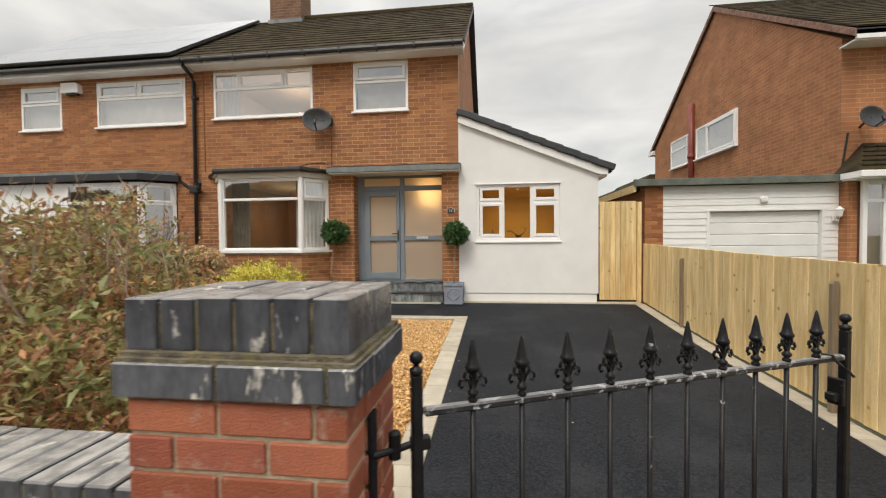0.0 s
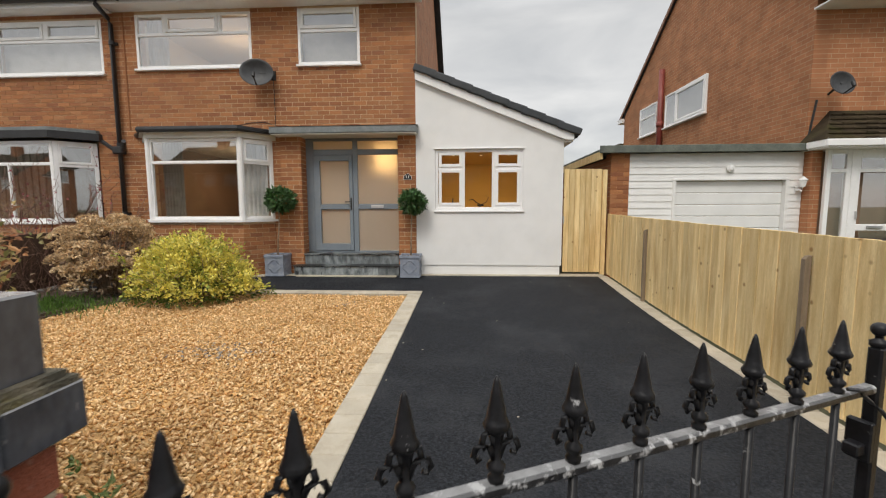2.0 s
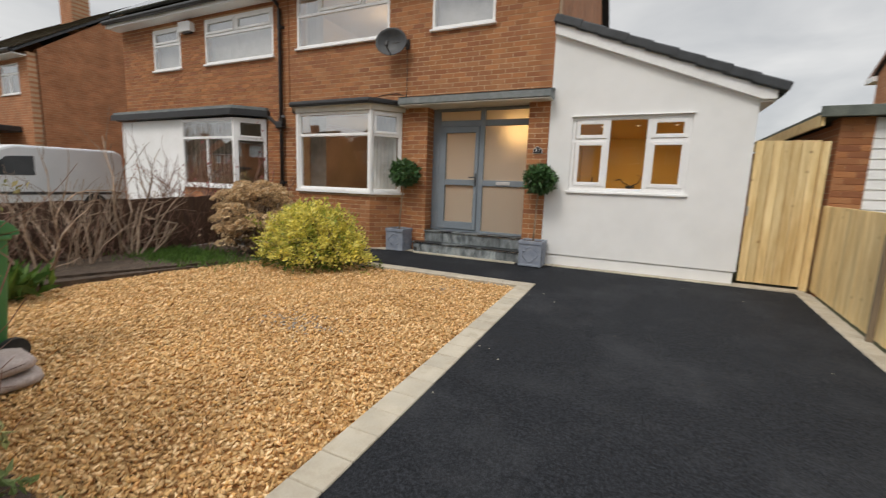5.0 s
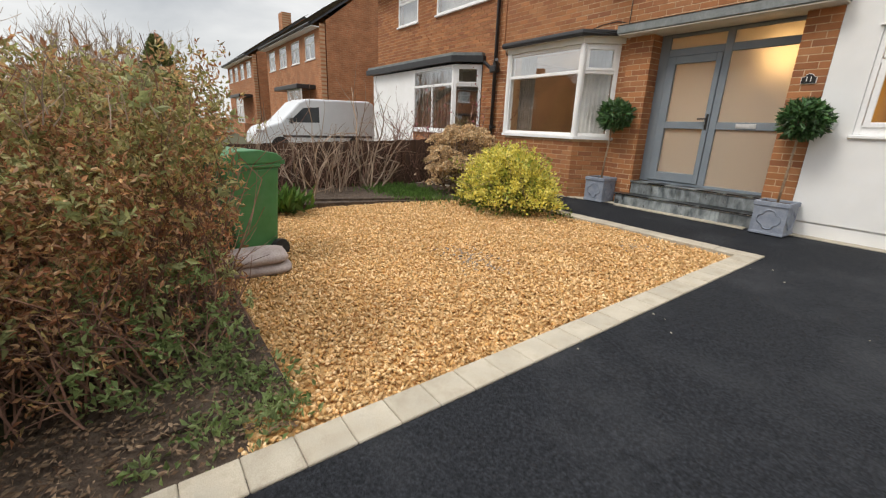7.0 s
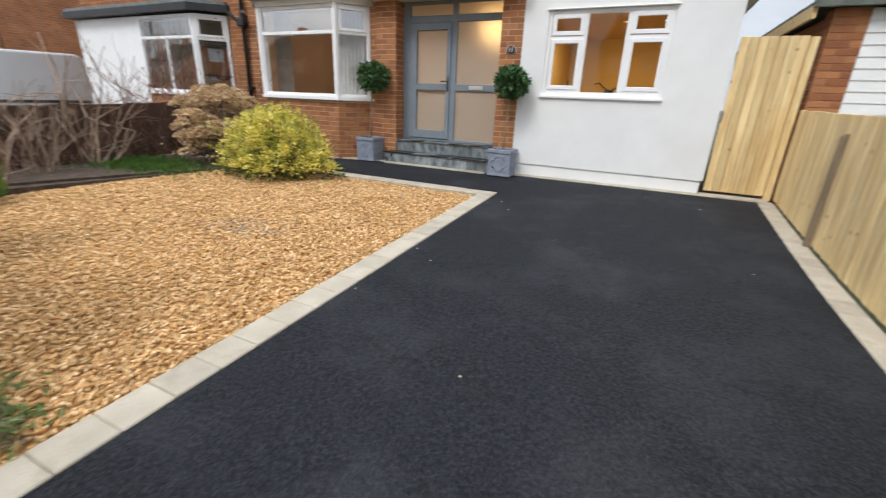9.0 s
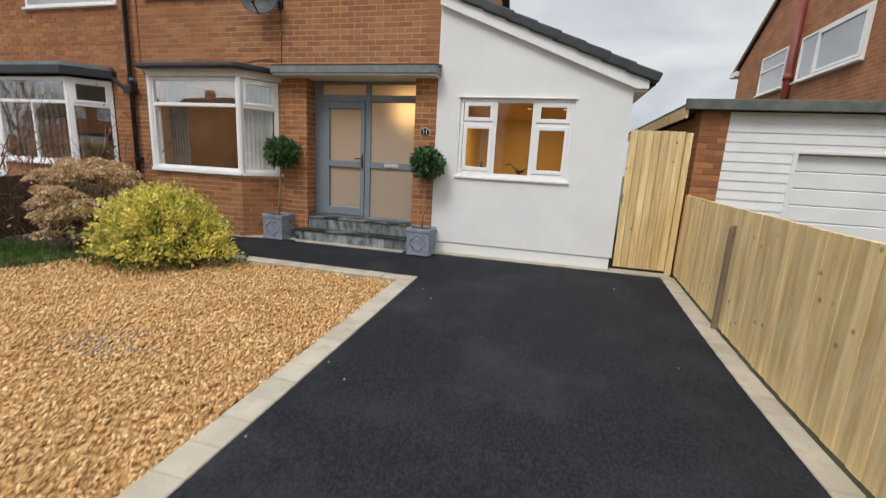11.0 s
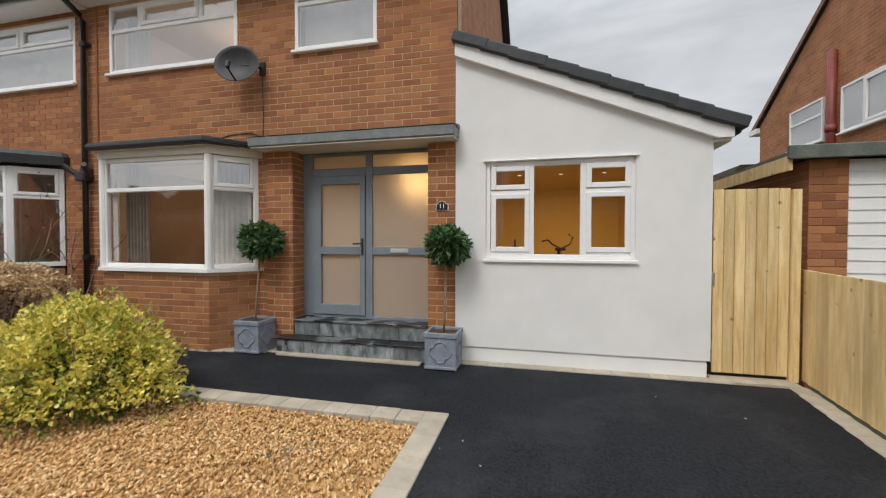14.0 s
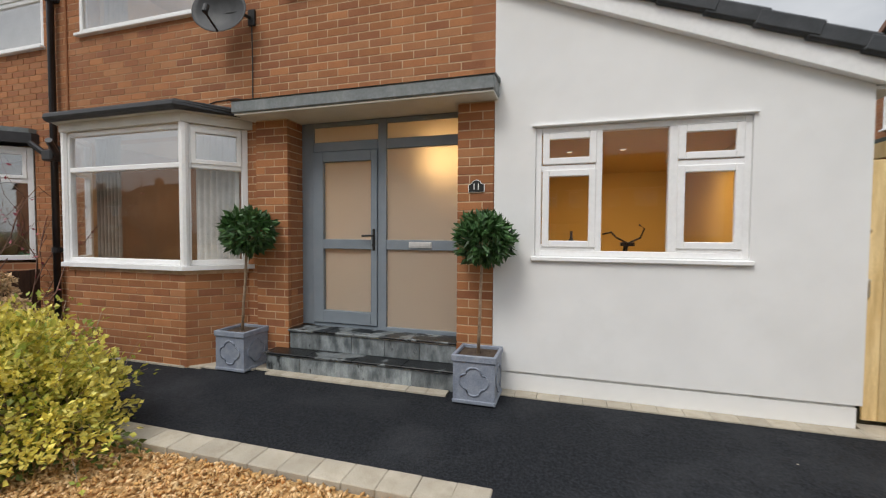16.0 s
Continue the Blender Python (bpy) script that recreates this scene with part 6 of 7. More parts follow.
part("leaves", sprays(p, 8, 0.13, 0.038, 0.42, 0.6), M_HEDGE_LEAF, hedge)
p = hedge_spot(11000)
p = p[p[:, 2] + 0.25 * rng.normal(size=len(p)) > 0.88]
part("upper_leaves", sprays(p, 8, 0.12, 0.038, 0.45, 0.6), M_HEDGE_TOP, hedge, "greener leaves at the top")
p = hedge_spot(330)
part("young_leaves", sprays(p, 14, 0.15, 0.06, 0.5, 0.6), M_PALE_LEAF, hedge, "scattered pale green leaves")
sp_ = Builder()
for i in range(240):
    p = hedge_spot(1)[0]
    p[2] = 1.0 + 0.25 * rng.random()
    branch(sp_, p, (0.3 * rng.normal(), 0.3 * rng.normal(), 1), 0.16 + 0.2 * rng.random(), 0.0035, 1, 0.5, None, 3, 3)
part("top_twigs", sp_, M_TWIG, hedge)
p = np.stack([-1.35 - 1.2 * rng.random(170), 1.15 + 0.8 * rng.random(170), np.zeros(170)], 1)
p[:, 2] = 0.03 * (p[:, 1] - 8.6) + 0.04 + 0.55 * rng.random(170)
part("low_leaves", sprays(p, 11, 0.12, 0.05, 0.42, 0.8), M_SILVER_LEAF, hedge, "grey-green leaves low in the hedge")

# low plants and litter on the soil at the gravel's edge
gp = thing("ground_cover", (-1.3, 1.95, -0.2), "low grey-green ground cover spilling over the gravel edge", "ground cover", kind="stuff")
pp = []
for cx, cy, rr, n in ((-1.1, 2.0, 0.17, 230), (-1.4, 1.97, 0.24, 230), (-1.12, 1.72, 0.17, 150), (-1.75, 1.86, 0.22, 120), (-1.6, 1.5, 0.2, 70), (-1.02, 1.45, 0.1, 50)):
    q = rng.normal(size=(n, 2)) * rr * 0.5
    high = 0.075 * np.exp(-(q ** 2).sum(1) / (rr * 0.6) ** 2)
    pp.append(np.stack([cx + q[:, 0], cy + q[:, 1], 0.03 * (cy + q[:, 1] - 8.6) + 0.01 + high * rng.random(n)], 1))
pp = np.concatenate(pp)
lf = Builder()
add_leaves(lf, pp, rng.normal(size=(len(pp), 3)) * 0.8 + np.array((0.15, 0.1, 0.55)), 0.028 + 0.035 * rng.random(len(pp)), 0.48, 0.8)
part("leaves", lf, M_SILVER_LEAF, gp)
lit = Builder()
n = 5200
q = np.stack([-0.9 - 3.0 * rng.random(n), 0.95 + 1.15 * rng.random(n), np.zeros(n)], 1)
q[:, 2] = 0.03 * (q[:, 1] - 8.6) + 0.025 + 0.015 * rng.random(n)
dd = rng.normal(size=(n, 3))
dd[:, 2] *= 0.25
add_leaves(lit, q, dd, 0.018 + 0.03 * rng.random(n), 0.45)
tagged(part("leaf_litter", lit, M_DEAD_LEAF), "scattered dead leaves on the bare soil", "leaf litter", kind="stuff")
gr = Builder()
n = 2600
q = np.stack([-6.3 + 0.55 * rng.normal(size=n), 5.75 + 0.28 * rng.normal(size=n), np.full(n, -0.06)], 1)
add_leaves(gr, q, rng.normal(size=(n, 3)) * 0.4 + np.array((0, 0, 1)), 0.06 + 0.06 * rng.random(n), 0.16)
tagged(part("grass_patch", gr, M_GREEN_LEAF), "small patch of bright green grass beside the gravel", "grass", kind="stuff")
ir = Builder()
n = 120
q = np.stack([-5.7 + 0.12 * rng.normal(size=n), 3.35 + 0.12 * rng.normal(size=n), np.full(n, -0.13)], 1)
add_leaves(ir, q, rng.normal(size=(n, 3)) * 0.5 + np.array((0, 0, 1)), 0.3 + 0.15 * rng.random(n), 0.12, 1.0)
tagged(part("strap_leaf_plant", ir, M_GREEN_LEAF), "clump of green strap leaves behind the bin", "plant")

# ---- golden shrub ----
shrub = thing("golden_shrub", (-4.2, 6.55, -0.06), "bushy variegated gold and green shrub spilling over the kerb", "shrub")
stm = Builder()
tips = []
for i in range(46):
    a = 2 * math.pi * rng.random()
    branch(stm, (-4.2 + 0.25 * math.cos(a), 6.55 + 0.2 * math.sin(a), -0.06), (0.95 * math.cos(a), 0.7 * math.sin(a), 0.45 + 0.9 * rng.random()), 0.62, 0.007, 1, 0.6, tips, 3, 4)
tagged(part("stem_cluster", stm, M_TWIG, shrub), kind="stuff")
n = 6500
dirs = unit(rng.normal(size=(n, 3)))
dirs[:, 2] = np.abs(dirs[:, 2])
az_ = np.arctan2(dirs[:, 1], dirs[:, 0])
bump_ = 1 + 0.13 * np.sin(az_ * 5 + 1) + 0.1 * np.sin(az_ * 9 + dirs[:, 2] * 8) + 0.1 * np.sin(dirs[:, 2] * 11 + az_ * 3)
rad = (0.55 + 0.45 * rng.random(n) ** 0.6) * bump_
dome = np.array((0.98, 0.72, 0.9)) * np.stack([1 - 0.34 * dirs[:, 2], 1 - 0.34 * dirs[:, 2], np.ones(n)], 1)
p = np.array((-4.2, 6.55, -0.04)) + dirs * rad[:, None] * dome
tp = np.array(tips)
tp = tp[rng.integers(0, len(tp), 1500)] + 0.03 * rng.normal(size=(1500, 3))
hub = unit(rng.normal(size=(210, 3)))
hub[:, 2] = 0.12 + 0.88 * np.abs(hub[:, 2])
narrow = 1 - 0.34 * hub[:, 2:3]
hub = np.array((-4.2, 6.55, -0.02)) + hub * (0.8 + 0.28 * rng.random((210, 1))) * np.concatenate([0.98 * narrow, 0.72 * narrow, np.full((210, 1), 0.9)], 1)
tuft = np.repeat(hub, 40, 0) + rng.normal(size=(210 * 40, 3)) * np.array((0.05, 0.05, 0.042))
p = np.concatenate([p, tp])
p[:, 2] = np.maximum(p[:, 2], -0.05)
# Deep and low leaves take the darker green, which paints in their shade.
deep_low = (rad < 0.7) | (p[:n, 2] < 0.1)
deep_low = np.concatenate([deep_low, np.zeros(len(p) - n, bool)])
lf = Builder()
add_leaves(lf, p[deep_low], (p[deep_low] - np.array((-4.2, 6.55, 0.1))) + 0.5 * rng.normal(size=p[deep_low].shape), 0.042 + 0.025 * rng.random(int(deep_low.sum())), 0.62)
part("old_leaves", lf, M_SHRUB_GREEN, shrub, "green inner leaves, darkened for the shade between them")
p = p[~deep_low]
lf = Builder()
add_leaves(lf, p, (p - np.array((-4.2, 6.55, 0.1))) * 0.8 + 0.5 * rng.normal(size=p.shape) + np.array((0, 0, 0.2)), 0.036 + 0.03 * rng.random(len(p)), 0.62)
part("leaves", lf, M_GOLD_LEAF, shrub)
tuft[:, 2] = np.maximum(tuft[:, 2], -0.05)
lf = Builder()
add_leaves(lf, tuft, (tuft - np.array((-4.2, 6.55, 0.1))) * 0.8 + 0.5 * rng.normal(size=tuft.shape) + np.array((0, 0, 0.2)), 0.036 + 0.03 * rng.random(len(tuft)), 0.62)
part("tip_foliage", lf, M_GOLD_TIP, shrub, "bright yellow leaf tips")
sp_ = Builder()
spl = Builder()
for i in range(70):
    a, up = 2 * math.pi * rng.random(), 0.25 + 0.75 * rng.random()
    dx, dy = math.cos(a) * math.sqrt(1 - 0.8 * up * up), math.sin(a) * math.sqrt(1 - 0.8 * up * up)
    tp_ = []
    branch(sp_, (-4.2 + 0.56 * dx, 6.55 + 0.4 * dy, -0.02 + 0.58 * up), (dx, dy, 0.3 + 0.9 * up), 0.26 + 0.2 * rng.random(), 0.004, 0, 0.5, tp_, 0, 4)
    q = np.array(tp_)
    q = np.repeat(q, 14, 0) + 0.02 * rng.normal(size=(14 * len(tp_), 3))
    add_leaves(spl, q, rng.normal(size=q.shape) + np.array((dx, dy, 0.5)), 0.032 + 0.02 * rng.random(len(q)), 0.6)
tagged(part("shoot_cluster", sp_, M_TWIG, shrub), kind="stuff")
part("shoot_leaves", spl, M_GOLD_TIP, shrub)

# ---- dried hydrangea ----
hyd = thing("hydrangea", (-5.75, 6.8, -0.06), "hydrangea bush covered in dry brown flower heads", "shrub")
stm = Builder()
for i in range(92):
    d = rng.normal(size=3)
    d[2] = abs(d[2]) * 0.9 + 0.15
    d /= np.linalg.norm(d)
    rr = 0.75 + 0.25 * rng.random()
    c = np.array((-5.75, 6.8, 0.1)) + d * rr * np.array((0.85, 0.72, 1.22))
    stm.tube([(-5.75 + 0.15 * d[0], 6.8 + 0.15 * d[1], -0.06), tuple((np.array((-5.75, 6.8, 0.0)) + c) / 2 + np.array((0, 0, 0.06))), tuple(c)], 0.006, 4)
    n = 230
    q = unit(rng.normal(size=(n, 3)))
    q[:, 2] = np.abs(q[:, 2]) - 0.25
    hr = 0.12 + 0.06 * rng.random()
    fl = Builder()
    add_leaves(fl, c + q * hr * np.array((1, 1, 0.58)), q + 0.7 * rng.normal(size=(n, 3)), 0.03 + 0.014 * rng.random(n), 0.85)
    part("flower_head", fl, M_DRY_FLOWER, hyd)
tagged(part("stem_cluster", stm, M_TWIG, hyd), kind="stuff")
dl = Builder()
n = 900
q = np.array((-5.75, 6.8, 0.35)) + rng.normal(size=(n, 3)) * np.array((0.36, 0.32, 0.24))
add_leaves(dl, q, rng.normal(size=(n, 3)) + np.array((0, 0, -0.6)), 0.07 + 0.05 * rng.random(n), 0.5)
part("dead_leaves", dl, M_DEAD_LEAF, hyd)


# ---- bare shrubs along the boundary ----
def bare_shrub(x, y, z, count, length, r, label, mat=M_TWIG, red=0, depth=2, up=1.3, spread=0.55):
    root = thing("bare_shrub", (x, y, z), label, "shrub", "bare shrubs")
    b_, tp_ = Builder(), []
    for i in range(count):
        branch(b_, (x + 0.1 * rng.normal(), y + 0.1 * rng.normal(), z), (0.6 * rng.normal(), 0.6 * rng.normal(), up), length * (0.7 + 0.5 * rng.random()), r, depth, spread, tp_, 3, 5)
    part("crown", b_, mat, root)
    if red:
        q = np.array(tp_)
        q = q[rng.integers(0, len(q), red)] + 0.02 * rng.normal(size=(red, 3))
        l_ = Builder()
        add_leaves(l_, q, rng.normal(size=q.shape), 0.04 + 0.03 * rng.random(red), 0.6)
        part("leaves", l_, M_RED_LEAF, root, "a few dark red leaves")
    return root


bare_shrub(-6.25, 3.95, -0.14, 6, 1.0, 0.016, "leafless pale-stemmed shrub at the edge of the gravel")
bare_shrub(-7.0, 5.3, -0.1, 7, 1.1, 0.024, "leafless forked shrub beside the boundary fence")
bare_shrub(-6.7, 4.5, -0.12, 18, 1.0, 0.009, "clump of thin upright bare stems", depth=1, up=2.2)
bare_shrub(-6.6, 3.2, -0.15, 18, 1.0, 0.008, "clump of thin upright bare stems", depth=1, up=2.2)
bare_shrub(-7.75, 7.45, -0.03, 13, 1.5, 0.015, "tall bare branching shrub before the neighbouring bay window", M_RED_TWIG, 170)
bare_shrub(-8.7, 7.1, -0.04, 10, 1.4, 0.014, "tall bare branching shrub before the neighbouring bay window", M_RED_TWIG, 20)
bare_shrub(-7.3, 8.2, 0.0, 5, 1.3, 0.012, "climbing stems with dark red leaves beside the downpipe", M_RED_TWIG, 120, 2, 2.2, 0.4)

bf = thing("boundary_fence", (-7.35, 5.6, -0.1), "low dark brown boundary fence overgrown with stems", "fence")
y = 2.6
while y < 8.55:
    part("board", Builder().cbox(-7.36, -7.34, y, y + 0.115, lie(y), lie(y) + 0.95 + 0.02 * rng.random(), 0.003), M_DARK_FENCE, bf)
    y += 0.12
for z in (0.1, 0.6):
    part("rail", Builder().box(-7.42, -7.365, 2.6, 8.55, z - 0.1, z - 0.03), M_DARK_FENCE, bf)
ov = Builder()
for i in range(190):
    branch(ov, (-7.25 + 0.12 * rng.normal(), 2.6 + 5.4 * rng.random(), -0.1), (0.5 * rng.normal(), 0.6 * rng.normal(), 1.0), 0.6 + 0.35 * rng.random(), 0.006, 1, 0.8, None, 3, 3)
tagged(part("boundary_hedge", ov, M_RED_TWIG), "dark bare twiggy hedge along the boundary", "hedge", kind="stuff")

# ---- van ----
vx0, vx1, vy, vz = -16.85, -15.0, 4.95, 0.0
van = thing("van", ((vx0 + vx1) / 2, vy + 2.3, vz), "silver-white panel van parked on the neighbouring drive", "van")
prof = [(0.0, 0.35), (0.05, 0.75), (0.25, 0.95), (0.85, 1.16), (1.55, 1.86), (1.85, 1.98), (4.3, 2.02), (4.5, 1.9), (4.55, 0.9), (4.55, 0.35)]
part("body", Builder().prism([(vy + a, vz + h_) for a, h_ in prof], vx0, vx1, "x"), M_VAN, van, bevel=0.07)
for xs in (vx1 + 0.003, vx0 - 0.009):
    part("side_window", Builder().prism([(vy + a, vz + h_) for a, h_ in ((1.12, 1.14), (1.68, 1.66), (2.25, 1.7), (2.25, 1.16))], xs, xs + 0.006, "x"), M_DARK_GLASS, van)
    part("rub_strip", Builder().box(xs, xs + 0.012, vy + 0.9, vy + 4.4, vz + 0.62, vz + 0.7), M_BLACK_PLASTIC, van)
m = pose(0, vy + 0.9, vz + 1.17, 0, 0, 0) @ Matrix.Rotation(math.atan2(0.64, 0.68), 4, "X")
part("windscreen", Builder().box(vx0 + 0.15, vx1 - 0.15, 0.02, 0.85, -0.005, 0.006, m), M_DARK_GLASS, van)
part("mirror", Builder().cbox(vx1 + 0.02, vx1 + 0.2, vy + 1.15, vy + 1.25, vz + 1.1, vz + 1.3, 0.03), M_BLACK_PLASTIC, van)
part("headlight", Builder().cbox(vx1 - 0.3, vx1 + 0.004, vy + 0.06, vy + 0.4, vz + 0.72, vz + 0.9, 0.04), M_CHROME, van)
for yy in (0.8, 3.65):
    for xx in (vx1 - 0.1, vx0 + 0.1):
        w_ = part("wheel", Builder().lathe([(0.2, -0.11), (0.31, -0.11), (0.33, -0.07), (0.33, 0.07), (0.31, 0.11), (0.2, 0.11)], (xx, vy + yy, vz + 0.33), 24, pose(0, 0, 0, 0, 90)), M_RUBBER, van)
        part("rim", Builder().lathe([(0.06, -0.115), (0.2, -0.1), (0.2, 0.1), (0.06, 0.115)], (xx, vy + yy, vz + 0.33), 18, pose(0, 0, 0, 0, 90)), M_CHROME, w_)


# ---- houses further along the street ----
def street_house(x_r, wide, front, label, depth_=7.4, eave=5.35, ridge=8.1):
    x_l = x_r - wide
    root = thing("street_house", ((x_l + x_r) / 2, front + depth_ / 2, 0), label, "house", "houses along the street")
    mid = front + depth_ / 2
    outline = [(front + 0.3, -0.1), (front + depth_, -0.1), (front + depth_, eave), (mid, ridge), (front + 0.3, eave + 0.15)]
    part("gable", Builder().prism(outline, x_r - 0.25, x_r, "x"), M_BRICK_SIDE, root)
    part("gable", Builder().prism(outline, x_l, x_l + 0.25, "x"), M_BRICK_SIDE, root)
    holes = []
    for k_ in range(4):
        a = x_r - 0.7 - wide * 0.24 * k_
        holes.append((a - wide * 0.15, a, 4.0, 5.05))
    w_ = Builder()
    wall_cells(w_, x_l, x_r, -0.1, eave, holes, front, front + 0.25)
    part("wall", w_, M_BRICK_FAR, root)
    part("rooms", Builder().box(x_l + 0.3, x_r - 0.3, front + 0.6, front + 0.7, 3.6, 5.2), M_CURTAIN, root)
    for h_ in holes:
        wd = h_[1] - h_[0]
        window("window", at(h_[0], front + 0.02, h_[2]), wd, 1.05, [("h", 0.7, 0.05, wd - 0.05, 0.07), ("v", wd / 2, 0.05, 0.7, 0.07)], [(0.06, wd / 2 - 0.04, 0.06, 0.66, 0), (wd / 2 + 0.04, wd - 0.06, 0.06, 0.66, 0), (0.06, wd - 0.06, 0.74, 0.99, 0)], "", parent=root, sill=0.06)
    bx = x_r - 0.8
    part("porch_roof", Builder().cbox(bx - wide * 0.42, bx, front - 0.9, front - 0.001, 2.65, 2.85, 0.02), M_BLACK_PLASTIC, root)
    window("bay_window", at(bx - 2.3, front - 0.7, 0.9), 2.2, 1.75, [("h", 1.2, 0.05, 2.15, 0.07), ("v", 1.1, 0.05, 1.7, 0.07)], [(0.07, 1.05, 0.06, 1.16, 0), (1.15, 2.13, 0.06, 1.16, 0), (0.07, 1.05, 1.24, 1.69, 0), (1.15, 2.13, 1.24, 1.69, 0)], "", parent=root, rim=0.07)
    part("bay_base", Builder().box(bx - 2.3, bx - 0.1, front - 0.7, front - 0.001, -0.1, 0.9), M_BRICK_FAR, root)
    pit = math.atan2(ridge + 0.12 - eave, depth_ / 2 + 0.4)
    r_ = Builder()
    tiled_slope(r_, x_l - 0.1, x_r + 0.1, front - 0.4, eave - 0.02, pit, (depth_ / 2 + 0.4) / math.cos(pit))
    part("roof", r_, M_ROOF, root)
    part("roof_deck", Builder().prism([(front - 0.38, eave - 0.03), (mid, ridge + 0.1), (front + depth_ + 0.4, eave - 0.03), (front + depth_ + 0.4, eave - 0.12), (mid, ridge), (front - 0.38, eave - 0.12)], x_l - 0.1, x_r + 0.1, "x"), M_ROOF_DARK, root)
    part("gutter", Builder().tube([(x_l, front - 0.42, eave - 0.05), (x_r, front - 0.42, eave - 0.05)], 0.07, 8), M_BLACK_PLASTIC, root)
    part("soffit", Builder().box(x_l, x_r, front - 0.38, front - 0.001, eave - 0.16, eave - 0.12), M_UPVC, root)
    part("chimney", Builder().box(x_l + wide * 0.5 - 0.5, x_l + wide * 0.5 + 0.5, mid - 0.35, mid + 0.35, ridge - 0.4, ridge + 1.1), M_BRICK_FAR, root)
    return root


sh = street_house(-19.0, 9.5, 8.8, "orange brick house with white windows further along the street")
street_house(-31.5, 9.5, 8.6, "orange brick house with white windows far along the street")
for x in (-68.0, -54.0, -40.0, -26.0, -12.0, 2.0, 16.0):
    copy_thing(sh, pose(x, -24.0 + 0.14 * x, -0.4, 0, 0, 188))
bh = thing("rear_house", (11.0, 28.0, 0), "distant brick house with a brown roof behind the garage", "house")
part("wall", Builder().box(7.5, 16.0, 25.0, 31.0, -0.1, 3.4), M_BRICK_FAR, bh)
part("roof", Builder().prism([(7.2, 3.3), (16.3, 3.3), (14.0, 4.9), (8.6, 4.9)], 24.7, 31.3, "y"), M_ROOF, bh)


# ---- far trees ----
def far_tree(x, y, hgt, label):
    root = thing("bare_tree", (x, y, -0.2), label, "tree", "bare trees along the street")
    b_ = Builder()
    b_.tube([(x, y, -0.2), (x + 0.1, y, hgt * 0.25), (x, y + 0.1, hgt * 0.45)], 0.16, 8, 0.09)
    part("trunk", b_, M_BARK, root)
    c_ = Builder()
    for i in range(12):
        branch(c_, (x, y, hgt * (0.2 + 0.25 * rng.random())), (0.7 * rng.normal(), 0.7 * rng.normal(), 1.1), hgt * 0.42, 0.05, 3, 0.5, None, 3, 4, 0.3)
    part("crown", c_, M_TWIG, root)


for x, y, hh in ((-30, 1.5, 5.5), (-38, 4.5, 6.5), (-24, -0.5, 4.6), (-46, 0.0, 7.0), (-13.5, 1.4, 2.9)):
    far_tree(x, y, hh, "leafless tree beyond the hedge")
con = thing("conifer", (-9.6, 2.15, -0.2), "narrow dark green conifer behind the hedge", "tree")
part("trunk", Builder().tube([(-9.6, 2.15, -0.2), (-9.6, 2.15, 2.4)], 0.06, 8, 0.02), M_BARK, con)
n = 9000
hh = rng.random(n) ** 0.8
aa = 2 * math.pi * rng.random(n)
rr = 0.9 * (1 - hh) ** 0.8 * (0.7 + 0.35 * rng.random(n)) * (1 + 0.12 * np.sin(aa * 5 + hh * 20))
q = np.stack([-9.6 + rr * np.cos(aa), 2.15 + rr * np.sin(aa), -0.1 + 2.75 * hh], 1)
lf = Builder()
add_leaves(lf, q, np.stack([np.cos(aa), np.sin(aa), np.full(n, 1.0)], 1) + 0.4 * rng.normal(size=(n, 3)), 0.07 + 0.05 * rng.random(n), 0.3)
part("crown", lf, M_CONIFER, con)
fh = Builder()
n = 26000
q = np.stack([-8.5 - 34 * rng.random(n), np.zeros(n), np.zeros(n)], 1)
q[:, 1] = 0.4 + (q[:, 0] + 8) * 0.13 + 1.3 * rng.random(n)
q[:, 2] = -0.3 + (1.5 + 0.5 * np.sin(q[:, 0] * 0.9) + 0.3 * np.sin(q[:, 0] * 2.7)) * rng.random(n) ** 0.7
add_leaves(fh, q, rng.normal(size=(n, 3)), 0.1 + 0.09 * rng.random(n), 0.4)
tagged(part("street_hedge", fh, M_HEDGE_LEAF), "line of brown-green hedges along the street", "hedge", kind="stuff")

# ---- gravel stones ----
def gravel_ok(x, y):
    near = np.where(x > -1.2, 1.72 + (-0.87 - x) * 1.2, 2.1 + 0.05 * np.sin(x * 6))
    left = np.where(y > 5.2, -5.6 + (y - 5.2) * 0.55, np.where(y > 3.9, -5.9 + (y - 3.9) * 0.23, -5.6 - (y - 2.05) * 0.16)) - 0.35
    return (y > near) & (x > left)


n = 52000
q = np.stack([-6.4 + 5.52 * rng.random(n), 1.5 + 5.36 * rng.random(n)], 1)
q = q[gravel_ok(q[:, 0], q[:, 1])]
n = len(q)
octa = np.array([(1, 0, 0), (-1, 0, 0), (0, 1, 0), (0, -1, 0), (0, 0, 1), (0, 0, -1)], float)
tri = np.array([(0, 2, 4), (2, 1, 4), (1, 3, 4), (3, 0, 4), (2, 0, 5), (1, 2, 5), (3, 1, 5), (0, 3, 5)])
size = np.stack([0.014 + 0.017 * rng.random(n), 0.009 + 0.01 * rng.random(n), 0.006 + 0.007 * rng.random(n)], 1)
vs = octa[None] * size[:, None, :] * (0.75 + 0.5 * rng.random((n, 6, 1)))
a1, a2 = 2 * math.pi * rng.random(n), 0.7 * rng.normal(size=n)
cy_, sy_ = np.cos(a2)[:, None], np.sin(a2)[:, None]
vs = np.stack([vs[..., 0] * cy_ + vs[..., 2] * sy_, vs[..., 1], -vs[..., 0] * sy_ + vs[..., 2] * cy_], -1)
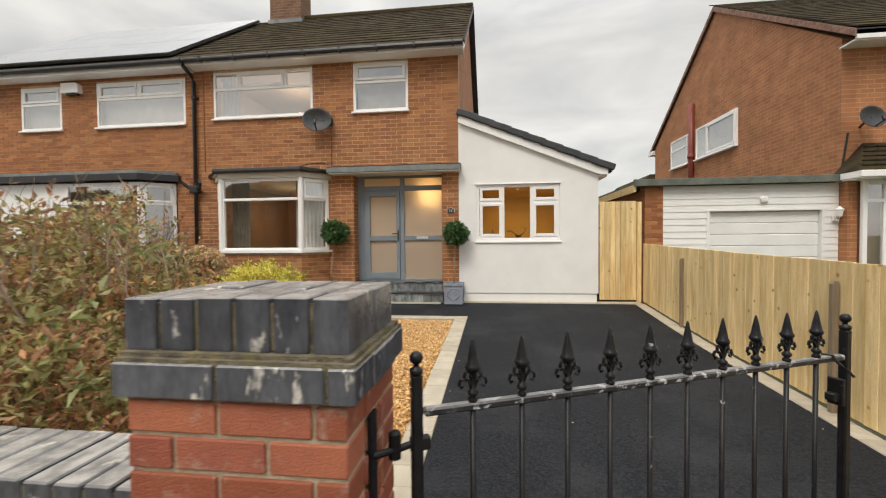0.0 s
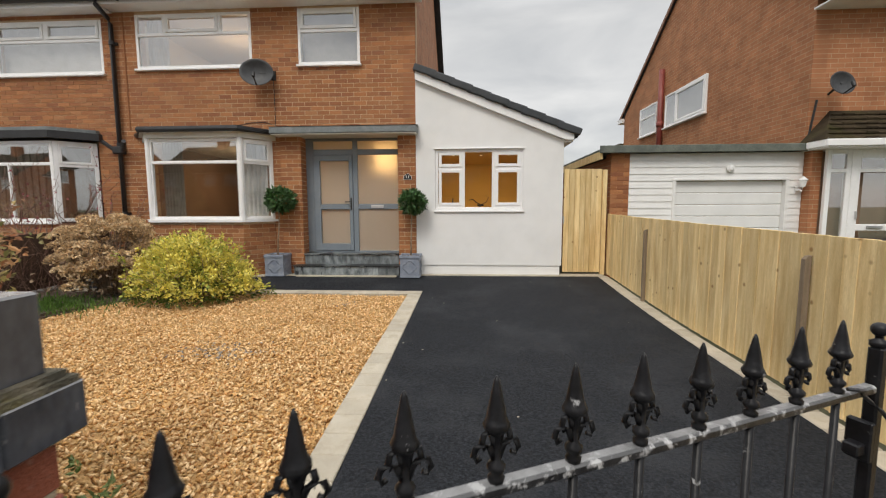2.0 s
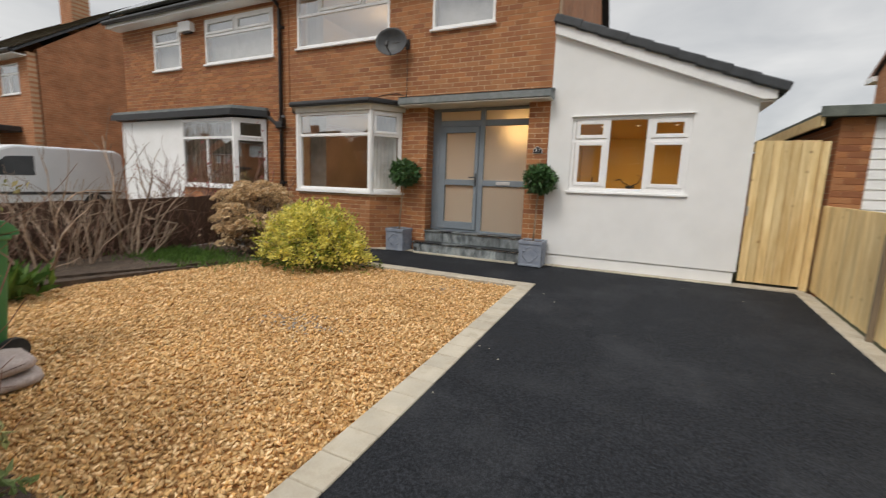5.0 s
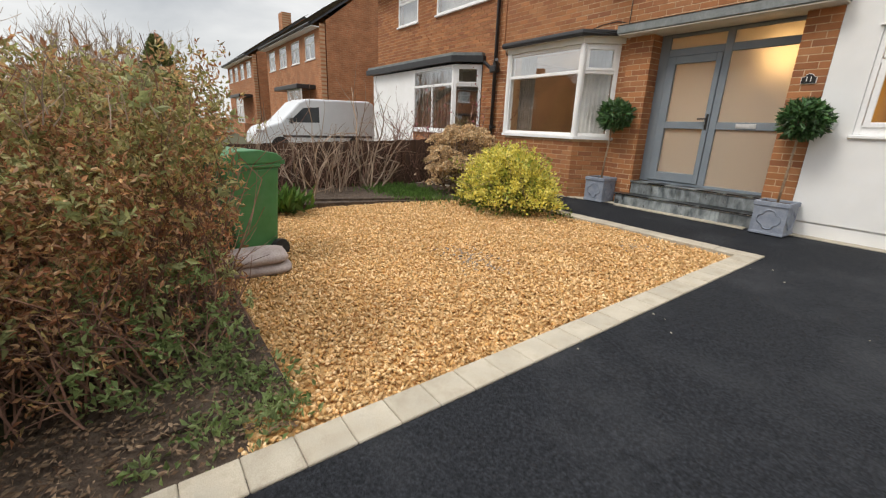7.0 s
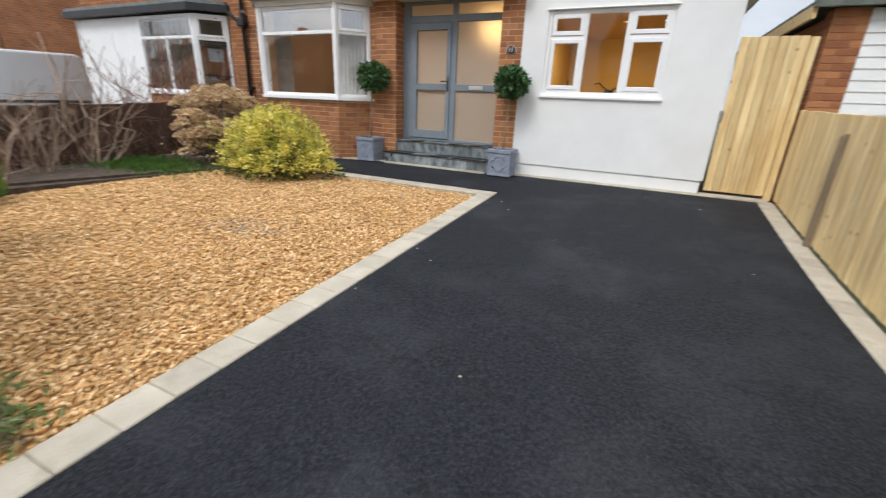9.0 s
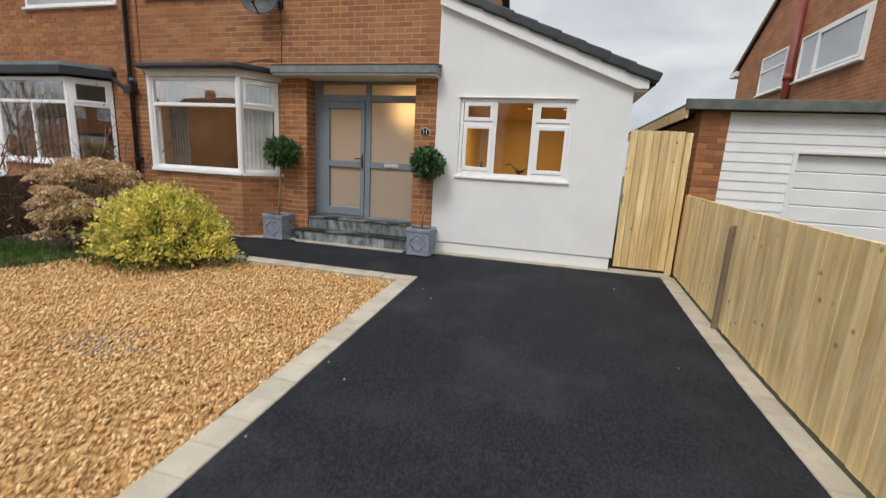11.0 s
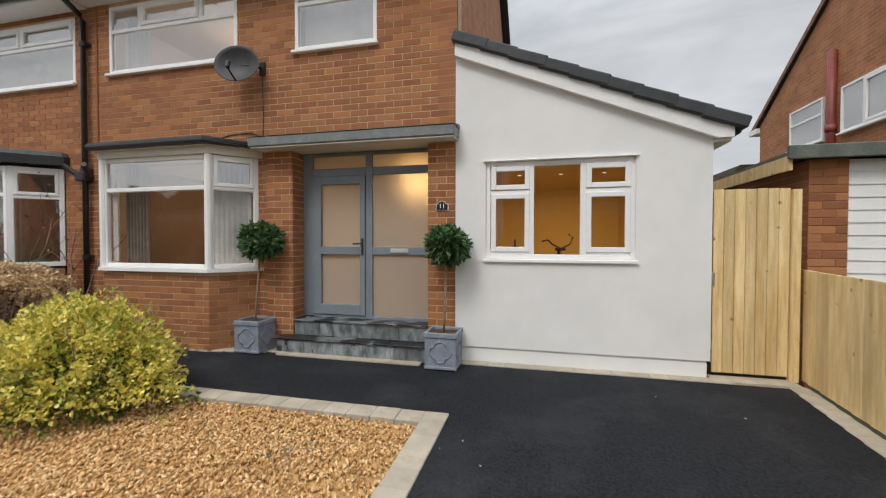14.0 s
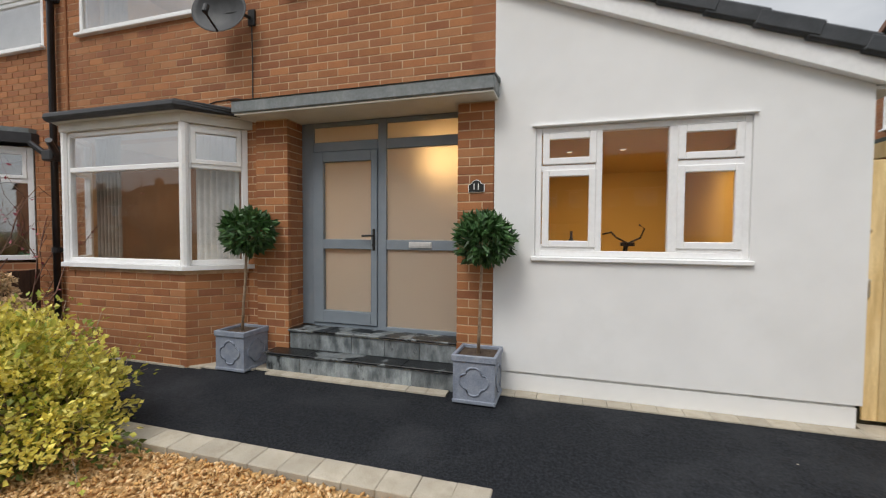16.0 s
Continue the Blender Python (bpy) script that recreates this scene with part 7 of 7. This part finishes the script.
cz_, sz_ = np.cos(a1)[:, None], np.sin(a1)[:, None]
vs = np.stack([vs[..., 0] * cz_ - vs[..., 1] * sz_, vs[..., 0] * sz_ + vs[..., 1] * cz_, vs[..., 2]], -1)
wave = 0.008 + 0.006 * np.sin(q[:, 0] * 2.1 + q[:, 1]) + 0.004 * np.sin(q[:, 1] * 3.3)
vs += np.stack([q[:, 0], q[:, 1], 0.03 * (q[:, 1] - 8.6) - 0.03 + wave + 0.016 * rng.random(n)], 1)[:, None, :]
me = bpy.data.meshes.new("gravel")
me.vertices.add(6 * n)
me.vertices.foreach_set("co", vs.reshape(-1))
faces = (tri[None] + 6 * np.arange(n)[:, None, None]).reshape(-1)
me.loops.add(len(faces))
me.loops.foreach_set("vertex_index", faces.astype(np.int32))
me.polygons.add(len(faces) // 3)
me.polygons.foreach_set("loop_start", np.arange(0, len(faces), 3, dtype=np.int32))
me.update(calc_edges=True)
me.materials.append(M_GRAVEL)
tagged(new("gravel", me), "loose golden-brown angular gravel over the front garden", "gravel", kind="stuff")
gs = Builder()
for i in range(260):
    x, y = (-2.4 + 0.24 * rng.normal(), 4.36 + 0.15 * rng.normal()) if i % 4 else (-1.72 + 0.12 * rng.normal(), 6.28 + 0.1 * rng.normal())
    s = 0.007 + 0.012 * rng.random()
    gs.lathe([(s * 0.4, 0), (s, s * 0.35), (s * 0.6, s * 0.8)], (x, y, lie(y) - 0.02 + 0.012 * rng.random()), 5, pose(0, 0, 0, 20 * rng.normal(), 20 * rng.normal()))
tagged(part("grey_stones", gs, M_GREY_STONE), "small patch of grey stones amid the golden gravel", "stones", kind="stuff")
lo = Builder()
n = 240
q = np.stack([-0.62 + 0.5 * rng.random(n) ** 3, 1.2 + 5.8 * rng.random(n)], 1)
for x, y in q[:7]:
    s = 0.004 + 0.006 * rng.random()
    lo.box(x, x + s * 1.6, y, y + s, lie(y) + 0.001, lie(y) + s * 0.7)
for i in range(6):
    x, y = -0.4 + 2.8 * rng.random(), 2.0 + 6.2 * rng.random()
    s = 0.004 + 0.005 * rng.random()
    lo.box(x, x + s * 1.8, y, y + s, lie(y) + 0.001, lie(y) + s * 0.7)
tagged(part("stray_stones", lo, M_SETT), "a few stray pale stones on the black tarmac", "stones", kind="stuff")

# ---- single bricks of the walls, last ----
lay_bricks(wall_front, upper_bricks, Matrix.Translation((0, FRONT, 0)), lambda w: w.x > -5.0 and w.z < 4.15)
for wp, x0, x1 in piers:
    lay_bricks(wp, courses(x0, x1, 0.0, 2.76), Matrix.Translation((0, 8.6, 0)), lambda w: True)
    inner = x1 if x0 < -3 else x0
    m = pose(inner, 8.655, 0, 0, 0, 90) if x0 < -3 else pose(inner, 8.9, 0, 0, 0, -90)
    lay_bricks(wp, courses(0.0, 0.235, 0.0, 2.76), m, lambda w: True)
for i in range(3):
    p0, p1 = Vector((*BAY[i], 0)), Vector((*BAY[i + 1], 0))
    ang = math.degrees(math.atan2(p1.y - p0.y, p1.x - p0.x))
    lay_bricks(bay_base, courses(0.0, (p1 - p0).length, 0.0, 1.06), pose(p0.x, p0.y, 0, 0, 0, ang), lambda w: True)
lay_bricks(wall_lower, courses(-7.03, -3.66, 0.0, 2.93, [BAY_HOLE]), Matrix.Translation((0, FRONT, 0)), lambda w: w.z < 2.7)
